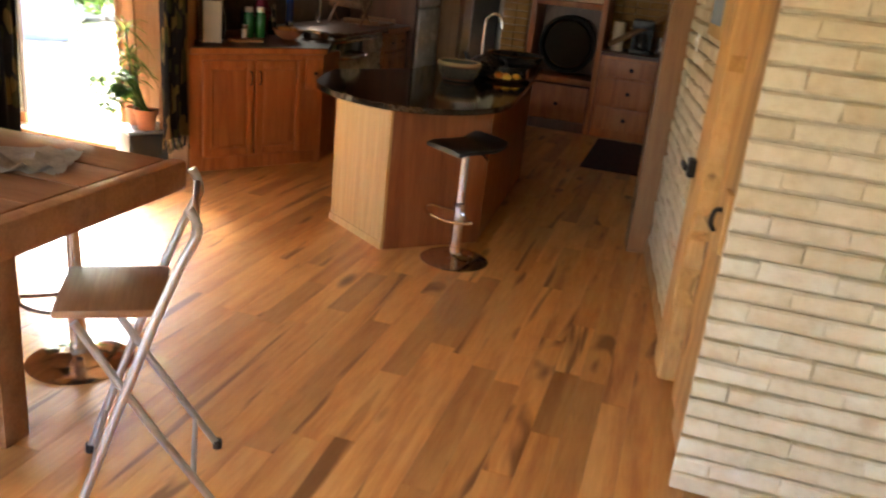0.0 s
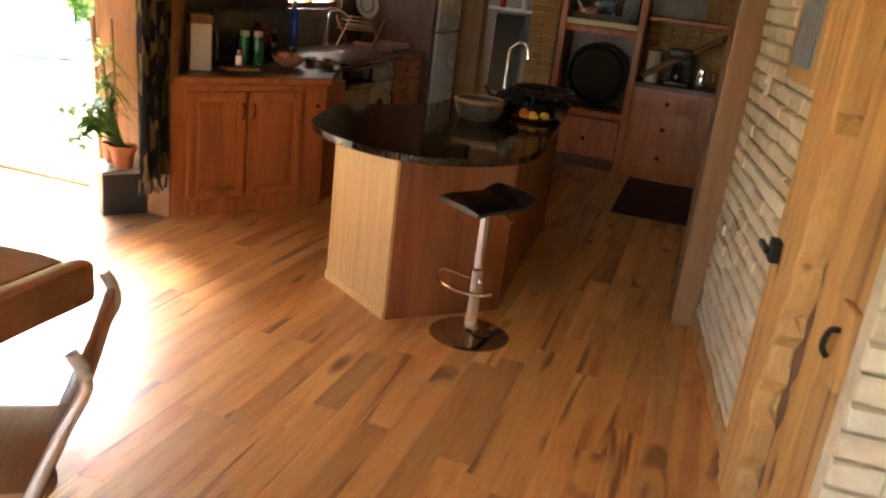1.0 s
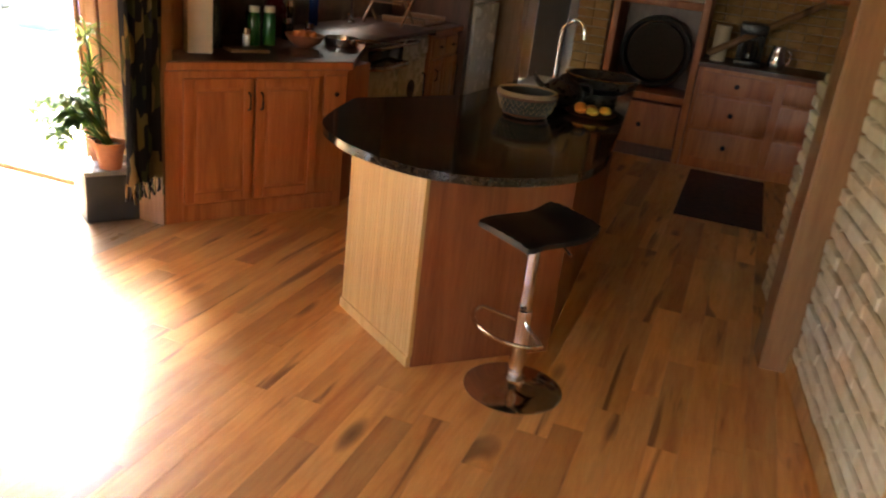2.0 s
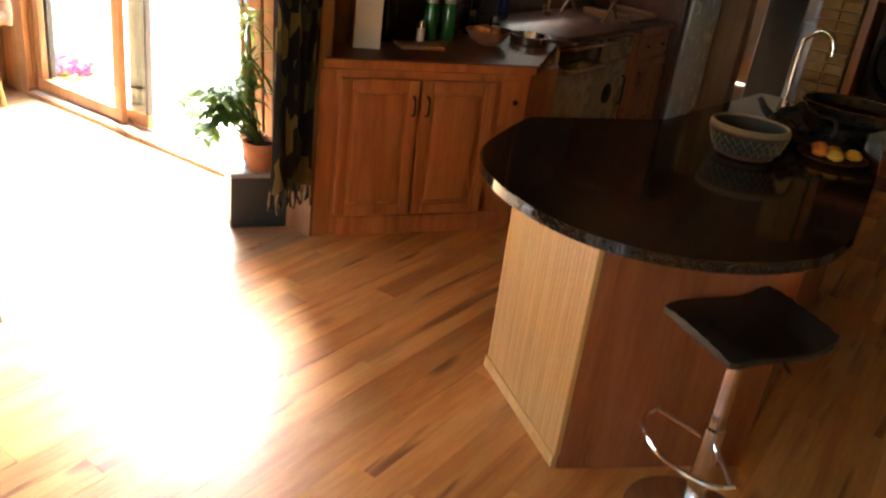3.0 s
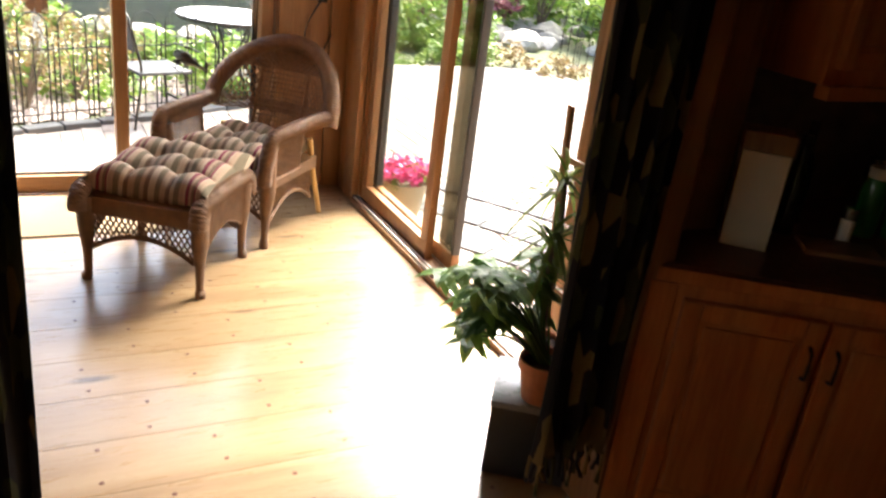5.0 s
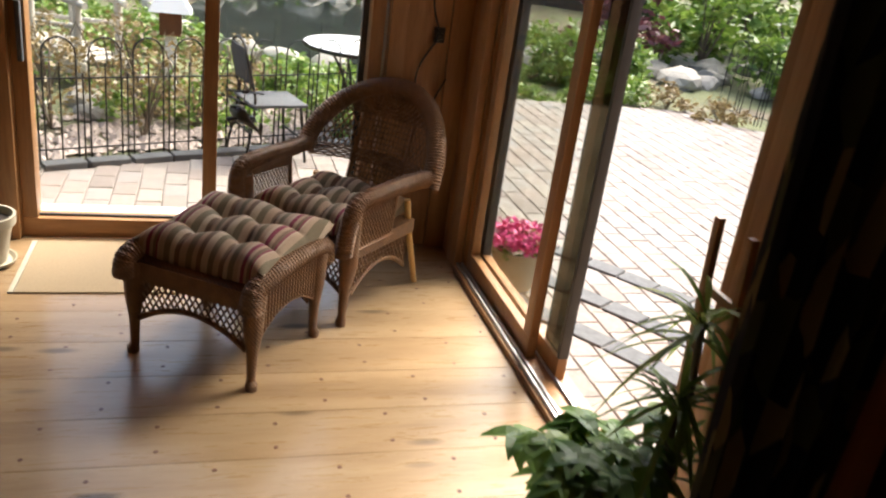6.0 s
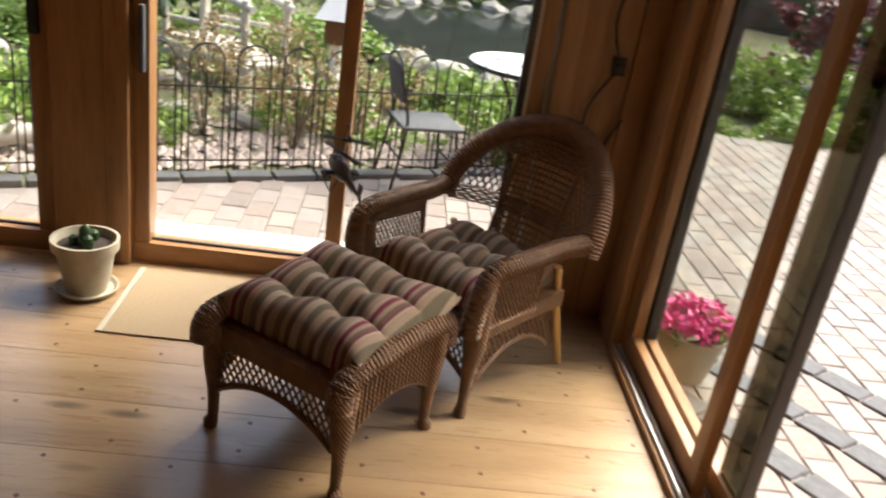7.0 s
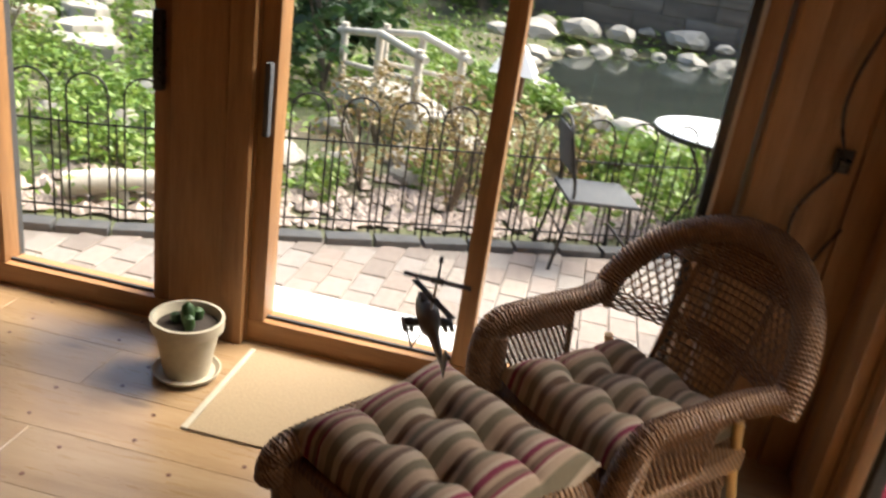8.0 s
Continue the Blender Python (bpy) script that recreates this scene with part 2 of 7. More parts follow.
def make_stripes():
    k = Mat("striped_cotton")
    tc = k.t.nodes.new("ShaderNodeTexCoord")
    sp = k.t.nodes.new("ShaderNodeSeparateXYZ")
    k.link(tc.outputs["Object"], sp.inputs[0])
    m = k.node("ShaderNodeMath")
    m.operation = "MULTIPLY"
    m.inputs[1].default_value = 2.4
    k.link(sp.outputs[0], m.inputs[0])
    ad = k.t.nodes.new("ShaderNodeMath")
    ad.operation = "ADD"
    ad.inputs[1].default_value = 20.42
    k.link(m.outputs[0], ad.inputs[0])
    fr = k.t.nodes.new("ShaderNodeMath")
    fr.operation = "FRACT"
    k.link(ad.outputs[0], fr.inputs[0])
    tan, olive, maroon, cream, brown = (0.31, 0.215, 0.145), (0.14, 0.11, 0.065), (0.16, 0.018, 0.04), (0.38, 0.295, 0.21), (0.13, 0.08, 0.05)
    seq = [(0.0, tan), (0.05, olive), (0.11, cream), (0.16, brown), (0.21, tan), (0.28, olive), (0.34, tan), (0.39, brown), (0.44, cream), (0.51, olive), (0.57, tan), (0.63, brown), (0.68, cream), (0.73, olive), (0.79, tan), (0.84, cream), (0.87, maroon), (0.91, tan), (0.94, brown), (0.97, maroon), (0.985, cream)]
    col = k.ramp(fr.outputs[0], seq, "CONSTANT")
    v = k.coords((1, 1, 1), False)
    f = k.noise(v, 260, 3)
    col = k.mix(1.0, col, k.ramp(f, [(0.3, (0.85,) * 3), (0.7, (1.08,) * 3)]), "MULTIPLY")
    return k.done(col, rough=0.9, bump=f, strength=0.25, dist=0.002)


def make_plaid():
    k = Mat("curtain_weave")
    v = k.coords((1, 1, 1), False)
    w = k.node("ShaderNodeTexVoronoi", Scale=11)
    mp = k.node("ShaderNodeMapping")
    mp.inputs["Scale"].default_value = (2.2, 2.2, 0.8)
    k.link(v, mp.inputs["Vector"])
    k.link(mp.outputs[0], w.inputs["Vector"])
    col = k.ramp(w.outputs["Color"], [(0.0, (0.012, 0.011, 0.014)), (0.48, (0.02, 0.018, 0.02)), (0.53, (0.19, 0.13, 0.05)), (0.68, (0.06, 0.058, 0.02)), (0.82, (0.014, 0.013, 0.02))], "CONSTANT")
    f = k.noise(v, 180, 3)
    return k.done(col, rough=0.92, bump=f, strength=0.4, dist=0.003)


def make_leaf(name, a, b, c, thin=0.3):
    k = Mat(name)
    n = k.ramp(k.rnd(), [(0, a), (0.5, b), (1, c)])
    v = k.coords()
    col = k.mix(1.0, n, k.ramp(k.noise(v, 9, 3), [(0.3, (0.75,) * 3), (0.7, (1.2,) * 3)]), "MULTIPLY")
    m = k.done(col, rough=0.5)
    tr = k.t.nodes.new("ShaderNodeBsdfTranslucent")
    k.link(col, tr.inputs[0])
    ms = k.t.nodes.new("ShaderNodeMixShader")
    ms.inputs[0].default_value = thin
    k.link(k.b.outputs[0], ms.inputs[1])
    k.link(tr.outputs[0], ms.inputs[2])
    k.link(ms.outputs[0], k.t.nodes["Material Output"].inputs[0])
    return m


def make_ground():
    k = Mat("garden_ground")
    v = k.coords((1, 1, 1), False)
    n = k.noise(v, 0.9, 5)
    f = k.noise(v, 14, 5, 0.7)
    col = k.ramp(n, [(0.35, (0.1, 0.075, 0.045)), (0.5, (0.07, 0.095, 0.025)), (0.7, (0.11, 0.15, 0.04))])
    col = k.mix(0.4, col, k.ramp(f, [(0.3, (0.05, 0.04, 0.025)), (0.7, (0.24, 0.2, 0.14))]))
    return k.done(col, rough=0.95, bump=f, strength=0.6, dist=0.05)


def make_glass(name, tint):
    k = Mat(name)
    tr = k.t.nodes.new("ShaderNodeBsdfTransparent")
    tr.inputs[0].default_value = rgb(tint)
    gl = k.node("ShaderNodeBsdfGlossy", Roughness=0.02)
    lw = k.node("ShaderNodeLayerWeight", Blend=0.5)
    fz = k.node("ShaderNodeMath")
    fz.operation = "POWER"
    fz.inputs[1].default_value = 5.0
    k.link(lw.outputs["Facing"], fz.inputs[0])
    fm = k.node("ShaderNodeMath")
    fm.operation = "MULTIPLY_ADD"
    fm.inputs[1].default_value, fm.inputs[2].default_value = 0.6, 0.035
    k.link(fz.outputs[0], fm.inputs[0])
    fz = fm
    ms = k.t.nodes.new("ShaderNodeMixShader")
    k.link(fz.outputs[0], ms.inputs[0])
    k.link(tr.outputs[0], ms.inputs[1])
    k.link(gl.outputs[0], ms.inputs[2])
    k.link(ms.outputs[0], k.t.nodes["Material Output"].inputs[0])
    return k.m


GRANITE = make_granite()
BRICK = make_brick("whitewashed_brick", (0.62, 0.54, 0.4), (0.72, 0.66, 0.52), (0.78, 0.73, 0.62))
BRICK_OCHRE = make_brick("ochre_brick", (0.36, 0.2, 0.07), (0.46, 0.27, 0.1), (0.52, 0.34, 0.15))
PAVER = make_paver()
PAVER_GREY = plain("grey_paver", (0.085, 0.085, 0.086), 0.85, 0, 0.3, 25, 0.3)
WICKER = make_wicker()
STRIPES = make_stripes()
PLAID = make_plaid()
LEAF_PALM = make_leaf("dracaena_leaf", (0.07, 0.12, 0.025), (0.13, 0.19, 0.04), (0.22, 0.26, 0.06), 0.55)
LEAF = make_leaf("houseplant_leaf", (0.04, 0.11, 0.02), (0.08, 0.17, 0.03), (0.16, 0.25, 0.045), 0.5)
LEAF_GREEN = make_leaf("garden_leaf", (0.08, 0.15, 0.022), (0.16, 0.265, 0.04), (0.28, 0.36, 0.08))
LEAF_DEEP = make_leaf("conifer_leaf", (0.02, 0.05, 0.015), (0.035, 0.075, 0.02), (0.05, 0.1, 0.03))
LEAF_RUST = make_leaf("twig_leaf", (0.16, 0.1, 0.04), (0.22, 0.16, 0.06), (0.3, 0.22, 0.1))
LEAF_PURPLE = make_leaf("plum_leaf", (0.09, 0.025, 0.035), (0.13, 0.04, 0.05), (0.17, 0.07, 0.07))
GROUND = make_ground()
GLASS = make_glass("window_glass", (0.96, 0.97, 0.96))
GLASS_TINT = make_glass("tinted_glass", (0.95, 0.96, 0.94))
# dark tint in place of the dim surroundings that the pane mirrors
GLASS_DARK = make_glass("reflection_tint_glass", (0.22, 0.21, 0.165))
WATER = plain("pond_water", (0.02, 0.025, 0.02), 0.06, 0, 0.1, 3, 0.1)


# ---- builders ----
def link_mesh(name, bm, mat, parent=None, label="", smooth=False):
    me = bpy.data.meshes.new(name)
    bmesh.ops.recalc_face_normals(bm, faces=bm.faces)
    bm.to_mesh(me)
    bm.free()
    me.materials.append(mat)
    if smooth:
        me.shade_smooth()
        me.set_sharp_from_angle(angle=radians(38))
    ob = new(name, me)
    if parent is not None:
        ob.parent = parent
    if label:
        tagged(ob, label)
    return ob


def part(name, bm, mat, parent, label="", smooth=True):
    return link_mesh(name, bm, mat, parent, label, smooth)


def thing(name, label, category, m=None, group=""):
    ob = new(name)
    ob.empty_display_size = 0.1
    if m is not None:
        ob.matrix_world = m
    return tagged(ob, label, category, group)


def struct(name, bm, mat, label="", category="", smooth=False):
    return tagged(link_mesh(name, bm, mat, None, "", smooth), label, category, "", "structure")


def box(bm, lo, hi, m=None, bevel=0.0):
    lo, hi = Vector(lo), Vector(hi)
    g = bmesh.ops.create_cube(bm, size=1.0, matrix=Matrix.Translation((lo + hi) / 2) @ Matrix.Diagonal((*(hi - lo), 1)))
    if bevel:
        es = list({e for v in g["verts"] for e in v.link_edges})
        r = bmesh.ops.bevel(bm, geom=es, offset=bevel, segments=2, affect="EDGES", profile=0.6)
        vs = list({v for f in r["faces"] for v in f.verts} | {v for v in g["verts"] if v.is_valid})
    else:
        vs = g["verts"]
    if m is not None:
        bmesh.ops.transform(bm, matrix=m, verts=[v for v in vs if v.is_valid])
    return bm


def bx(lo, hi, bevel=0.0, m=None):
    return box(bmesh.new(), lo, hi, m, bevel)


def lathe(bm, profile, seg=24, m=None, cap=True):
    """Turns (radius, height) pairs about z."""
    rings = []
    for r, z in profile:
        rings.append([bm.verts.new((r * math.cos(2 * math.pi * i / seg), r * math.sin(2 * math.pi * i / seg), z)) for i in range(seg)])
    for a, b in zip(rings, rings[1:]):
        for i in range(seg):
            bm.faces.new((a[i], a[(i + 1) % seg], b[(i + 1) % seg], b[i]))
    if cap:
        for ring in (rings[0], rings[-1]):
            bm.faces.new(ring)
    if m is not None:
        bmesh.ops.transform(bm, matrix=m, verts=[v for r in rings for v in r])
    return bm


def lt(profile, seg=24, m=None, cap=True):
    return lathe(bmesh.new(), profile, seg, m, cap)


def tube(bm, pts, r, seg=8, squash=1.0):
    """A tube along points; r: one radius or one for each point."""
    pts = [Vector(p) for p in pts]
    rings, up = [], Vector((0.13, 0.21, 0.97))
    for i, p in enumerate(pts):
        d = (pts[min(i + 1, len(pts) - 1)] - pts[max(i - 1, 0)]).normalized()
        side = d.cross(up)
        side = side.normalized() if side.length > 1e-4 else Vector((1, 0, 0))
        over = side.cross(d).normalized()
        q = r[i] if isinstance(r, (list, tuple)) else r
        rings.append([bm.verts.new(p + side * (q * math.cos(2 * math.pi * k / seg)) + over * (q * squash * math.sin(2 * math.pi * k / seg))) for k in range(seg)])
    for a, b in zip(rings, rings[1:]):
        for k in range(seg):
            bm.faces.new((a[k], a[(k + 1) % seg], b[(k + 1) % seg], b[k]))
    bm.faces.new(rings[0])
    bm.faces.new(rings[-1])
    return bm


def tb(pts, r, seg=8, squash=1.0):
    return tube(bmesh.new(), pts, r, seg, squash)


def smooth_path(pts, n=6):
    """A Catmull-Rom line through the points."""
    pts = [Vector(p) for p in pts]
    out = []
    for i in range(len(pts) - 1):
        a, b, c, d = pts[max(i - 1, 0)], pts[i], pts[i + 1], pts[min(i + 2, len(pts) - 1)]
        for k in range(n):
            t = k / n
            out.append(0.5 * ((2 * b) + (c - a) * t + (2 * a - 5 * b + 4 * c - d) * t * t + (3 * b - a - 3 * c + d) * t ** 3))
    return out + [pts[-1]]


def prism(bm, outline, z0, z1, bevel=0.0):
    """An upright prism over a plan outline."""
    lo = [bm.verts.new((x, y, z0)) for x, y in outline]
    hi = [bm.verts.new((x, y, z1)) for x, y in outline]
    n = len(outline)
    top = bm.faces.new(hi)
    bot = bm.faces.new(list(reversed(lo)))
    for i in range(n):
        bm.faces.new((lo[i], lo[(i + 1) % n], hi[(i + 1) % n], hi[i]))
    if bevel:
        bmesh.ops.bevel(bm, geom=list(top.edges) + list(bot.edges), offset=bevel, segments=2, affect="EDGES")
    return bm


def leaf(bm, root, way, length, width, droop=0.3, fold=0.25, seg=3):
    """One bent, folded leaf."""
    way = Vector(way).normalized()
    side = way.cross(Vector((0, 0, 1)))
    side = side.normalized() if side.length > 0.01 else Vector((1, 0, 0))
    up = side.cross(way)
    rows = []
    for i in range(seg + 1):
        t = i / seg
        w = width * math.sin(math.pi * (0.12 + 0.86 * t) ** 0.8) * 0.5
        c = Vector(root) + way * (length * t) - Vector((0, 0, droop * length * t * t))
        rows.append((bm.verts.new(c - side * w + up * (w * fold)), bm.verts.new(c), bm.verts.new(c + side * w + up * (w * fold))))
    for a, b in zip(rows, rows[1:]):
        bm.faces.new((a[0], a[1], b[1], b[0]))
        bm.faces.new((a[1], a[2], b[2], b[1]))


def tree_mesh(name, verts, faces, mat, parent=None, kind=""):
    me = bpy.data.meshes.new(name)
    me.from_pydata(verts, [], faces)
    me.materials.append(mat)
    ob = new(name, me)
    if parent is not None:
        ob.parent = parent
    if kind:
        tagged(ob, kind=kind)
    return ob


def leaf_cloud(rng, clumps, per, size, spread):
    """Many small leaves: vertex and face lists of quads round the clumps' centres."""
    verts, faces = [], []
    for cx, cy, cz, cr in clumps:
        for _ in range(per):
            d = Vector((rng.gauss(0, 1), rng.gauss(0, 1), rng.gauss(0, 0.8)))
            d = d.normalized() * cr * (rng.random() ** 0.45) * spread
            p = Vector((cx, cy, cz)) + d
            a = Vector((rng.uniform(-1, 1), rng.uniform(-1, 1), rng.uniform(-0.5, 0.7))).normalized()
            b = a.cross(Vector((rng.uniform(-1, 1), rng.uniform(-1, 1), rng.uniform(-1, 1)))).normalized()
            s = size * rng.uniform(0.6, 1.4)
            i = len(verts)
            verts += [p - a * s, p + b * s * 0.45, p + a * s, p - b * s * 0.45]
            faces.append((i, i + 1, i + 2, i + 3))
    return verts, faces


# ---- the shell of the house ----
H = 2.45
# the brick wall beside the walk runs a few degrees off the other walls
U = Vector((-0.12, 1.0, 0)).normalized()
WALL = Matrix.LocRotScale((0.62 + 0.12 * 2.4, 0, 0), Euler((0, 0, math.atan2(0.12, 1.0))), None)  # local y runs along the wall, local -x into the room
DOOR0, DOOR1 = 2.8, 3.83
PIER_X, PIER_Y = 0.505, 2.72

sub = bmesh.new()
box(sub, (-3.15, -2.5, -0.14), (1.6, 12.2, -0.022))
box(sub, (-6.55, 0.6, -0.14), (-3.15, 5.62, -0.022))
box(sub, (-3.7, 5.62, -0.14), (-3.15, 12.35, -0.022))
floor = struct("floor", sub, OAK, "strip oak and wide pine plank flooring", "floor")

w = bmesh.new()
box(w, (PIER_X + 0.012, PIER_Y + 0.012, 0), (1.6, PIER_Y + 0.16, H))
box(w, (0.012, DOOR0, 2.08), (0.16, DOOR1, H), WALL)
box(w, (0.012, DOOR1, 0), (0.16, 5.45, H), WALL)
box(w, (0.012, 5.45, 0), (0.16, 6.42, 1.25), WALL)
wall_east = struct("wall_east", w, MORTAR, "whitewashed brick wall with raked joints", "wall")

w = bmesh.new()
box(w, (-3.35, -2.65, 0), (-2.4, -2.5, H)), box(w, (0.0, -2.65, 0), (1.6, -2.5, H))
box(w, (-2.4, -2.65, 0), (0.0, -2.5, 0.85)), box(w, (-2.4, -2.65, 2.15), (0.0, -2.5, H))
struct("wall_south", w, PLASTER, "plain warm plaster wall with a window", "wall")

w = bmesh.new()
box(w, (-3.3, -2.5, 0), (-3.16, -1.2, H)), box(w, (-3.3, 0.6, 0), (-3.16, 3.42, H))
box(w, (-3.3, -1.2, 0), (-3.16, 0.6, 0.85)), box(w, (-3.3, -1.2, 2.15), (-3.16, 0.6, H))
box(w, (-3.3, 3.42, 2.2), (-3.16, 5.2, H))
wall_west = struct("wall_west", w, DARKWOOD, "wood-sided wall with the opening to the sunroom", "wall")

w = bmesh.new()
box(w, (-3.7, 5.62, 0), (-3.52, 7.4, H)), box(w, (-3.7, 8.5, 0), (-3.52, 10.8, H)), box(w, (-3.7, 11.5, 0), (-3.52, 12.2, H))
box(w, (-3.7, 10.8, 0), (-3.52, 11.5, 1.4)), box(w, (-3.7, 10.8, 1.9), (-3.52, 11.5, H))
box(w, (-3.7, 7.4, 0), (-3.52, 8.5, 1.26)), box(w, (-3.7, 7.4, 1.46), (-3.52, 8.5, H))
struct("wall_kitchen", w, SPLASH, "stone-coloured kitchen wall with a window over the sink", "wall")

w = bmesh.new()
box(w, (-1.45, 9.68, 0), (1.6, 9.84, H))
box(w, (-3.7, 12.2, 0), (1.6, 12.35, H))
box(w, (1.6, -2.65, 0), (1.75, 12.35, H))
box(w, (-1.45, 9.84, 0), (-1.3, 12.2, H))
struct("wall_north", w, PLASTER, "plain walls that close the kitchen and laundry", "wall")

ceil = bmesh.new()
box(ceil, (-3.75, -2.7, H), (1.8, 12.4, H + 0.12))
struct("ceiling", ceil, CEIL, "board ceiling of stained wood", "ceiling")
ceil = bmesh.new()
box(ceil, (-6.7, 0.4, 2.5), (-3.75, 5.75, 2.62)), box(ceil, (-3.75, 0.4, 2.575), (-3.16, 5.75, 2.69))
struct("ceiling_sunroom", ceil, CEIL, "board ceiling of the sunroom", "ceiling")

# sunroom walls: corner panels, posts and the plain end wall
w = bmesh.new()
box(w, (-6.55, 0.45, 0), (-3.3, 0.6, 2.5))
struct("wall_sunroom_end", w, FRAME, "wood-panelled end wall of the sunroom", "wall")
w = bmesh.new()
box(w, (-3.85, 5.45, 0), (-3.3, 5.6, 2.5))
box(w, (-6.55, 5.45, 0), (-6.05, 5.6, 2.5)), box(w, (-6.05, 5.45, 2.12), (-3.85, 5.6, 2.5))
wall_sun_n = struct("wall_sunroom_north", w, FRAME, "pine-boarded wall round the sliding patio door", "wall")
w = bmesh.new()
box(w, (-6.55, 4.98, 0), (-6.4, 5.45, 2.5)), box(w, (-6.55, 2.86, 0), (-6.4, 3.2, 2.5)), box(w, (-6.55, 0.6, 0), (-6.4, 1.15, 2.5))
box(w, (-6.55, 1.15, 2.12), (-6.4, 2.86, 2.5)), box(w, (-6.55, 3.2, 2.12), (-6.4, 4.98, 2.5))
wall_sun_w = struct("wall_sunroom_west", w, FRAME, "fir posts and boards between the garden doors", "wall")

# upright boards and battens on the corner panel and the wide post
for y0, y1, x in ((4.985, 5.07, -6.365), (5.07, 5.19, -6.385), (5.31, 5.445, -6.372), (2.865, 3.1, -6.375), (3.1, 3.195, -6.36)):
    part("board", bx((-6.398, y0, 0.0), (x, y1, 2.48), 0.004), FRAME, wall_sun_w)
for x0, x1, y in ((-6.36, -6.22, 5.42), (-6.22, -6.06, 5.405), (-3.84, -3.6, 5.43), (-3.6, -3.31, 5.42)):
    part("board", bx((x0, y, 0.0), (x1, 5.448, 2.48), 0.004), FRAME, wall_sun_n)

# opening between kitchen and sunroom
w = bmesh.new()
box(w, (-3.34, 3.38, 0), (-3.12, 3.46, 2.2), None, 0.006)
box(w, (-3.34, 5.17, 0), (-3.1, 5.26, 2.45), None, 0.006)
box(w, (-3.34, 3.46, 2.12), (-3.12, 5.17, 2.2), None, 0.006)
struct("trim", w, FRAME, "plain pine casing of the sunroom opening", "trim")
w = bmesh.new()
box(w, (-0.25, -0.03, 0), (0.25, 0.03, H), pose(-3.32, 5.44, 0, 0, 0, 128), 0.004)
struct("wall_panel", w, CABINET, "reddish wood end panel beside the counter", "wall")
struct("door_sill", bx((-3.2, 3.46, -0.02), (-3.1, 5.17, 0.001), 0.0005), PINE, "flush wood strip between the two floors", "sill")

# horizontal siding boards left of the opening
for i in range(15):
    for y0, y1 in ((0.6, 3.375),):
        part("siding_board", bx((-3.16, y0, 0.03 + i * 0.16), (-3.125, y1, 0.183 + i * 0.16), 0.008), LOG, wall_west)

# baseboard, corner post and door casing along the brick wall
struct("baseboard", bx((-0.03, DOOR1 + 0.09, 0.0), (0.01, 5.44, 0.1), 0.004, WALL), RUSTIC, "pine baseboard under the brick wall", "baseboard")
struct("post", bx((-0.15, 5.36, 0.0), (0.05, 5.56, H - 0.002), 0.012, WALL), FRAME, "square fir post at the end of the brick wall", "post")
cas = bmesh.new()
box(cas, (-0.045, DOOR1 - 0.02, 0), (0.02, DOOR1 + 0.1, 2.2), WALL, 0.006)
box(cas, (-0.015, DOOR0 - 0.02, 0), (0.02, DOOR0 + 0.03, 2.08), WALL, 0.004)
box(cas, (-0.045, DOOR0, 2.08), (0.02, DOOR1, 2.2), WALL, 0.006)
struct("door_casing", cas, RUSTIC, "pale pine door casing with rounded edges", "trim")

door = tagged(new("door_1"), "closed rustic plank door of knotty pine", "door", "", "structure")
door.matrix_world = WALL
part("backing", bx((0.022, DOOR0 + 0.02, 0.02), (0.04, DOOR1 - 0.02, 2.07)), DARKWOOD, door, "dark backing behind the slabs", False)


def live_slab(rng, y0, y1, x0, x1, rag0, rag1, n=34):
    """An upright slab with one or both edges left ragged, as it came off the tree."""
    bm = bmesh.new()
    ph = rng.uniform(0, 9)
    def edge(z, rag):
        return rag * (0.55 * math.sin(2.3 * z + ph) + 0.3 * math.sin(6.1 * z + 2 * ph) + rng.uniform(-0.35, 0.35))
    rows = []
    for j in range(n + 1):
        z = 0.02 + 2.05 * j / n
        a, b = y0 + edge(z, rag0), y1 + edge(z, rag1)
        rows.append([bm.verts.new(p) for p in ((x1, a, z), (x0 + 0.008, a + 0.004, z), (x0, a + 0.016, z), (x0, b - 0.016, z), (x0 + 0.008, b - 0.004, z), (x1, b, z))])
    for p, q in zip(rows, rows[1:]):
        for k in range(6):
            bm.faces.new((p[k], p[(k + 1) % 6], q[(k + 1) % 6], q[k]))
    bm.faces.new(rows[0])
    bm.faces.new(rows[-1])
    return bm


rng = random.Random(4)
part("slab", live_slab(rng, DOOR1 - 0.27, DOOR1 - 0.03, -0.065, 0.021, 0.075, 0.004), RUSTIC, door, smooth=False)
part("slab", live_slab(rng, DOOR0 + 0.39, DOOR1 - 0.39, -0.012, 0.021, 0.03, 0.05), RUSTIC, door, smooth=False)
part("slab", live_slab(rng, DOOR0 + 0.03, DOOR0 + 0.34, -0.035, 0.021, 0.004, 0.05), RUSTIC, door, smooth=False)
lat = part("latch", bx((-0.1, DOOR1 - 0.12, 0.92), (-0.066, DOOR1 - 0.05, 1.0), 0.008), IRON, door, "black iron thumb latch")
part("latch_bar", bx((-0.118, DOOR1 - 0.1, 0.945), (-0.101, DOOR1 + 0.02, 0.968), 0.004), IRON, lat)
blk = part("hook_block", bx((-0.062, DOOR0 + 0.12, 0.84), (-0.036, DOOR0 + 0.24, 1.06), 0.012), RUSTIC, door, "small pine block")
part("hook", tb(smooth_path([(-0.06, DOOR0 + 0.18, 0.99), (-0.085, DOOR0 + 0.18, 0.985), (-0.092, DOOR0 + 0.185, 0.94), (-0.075, DOOR0 + 0.19, 0.91)], 5), 0.009, 8), IRON, blk, "black iron hook")

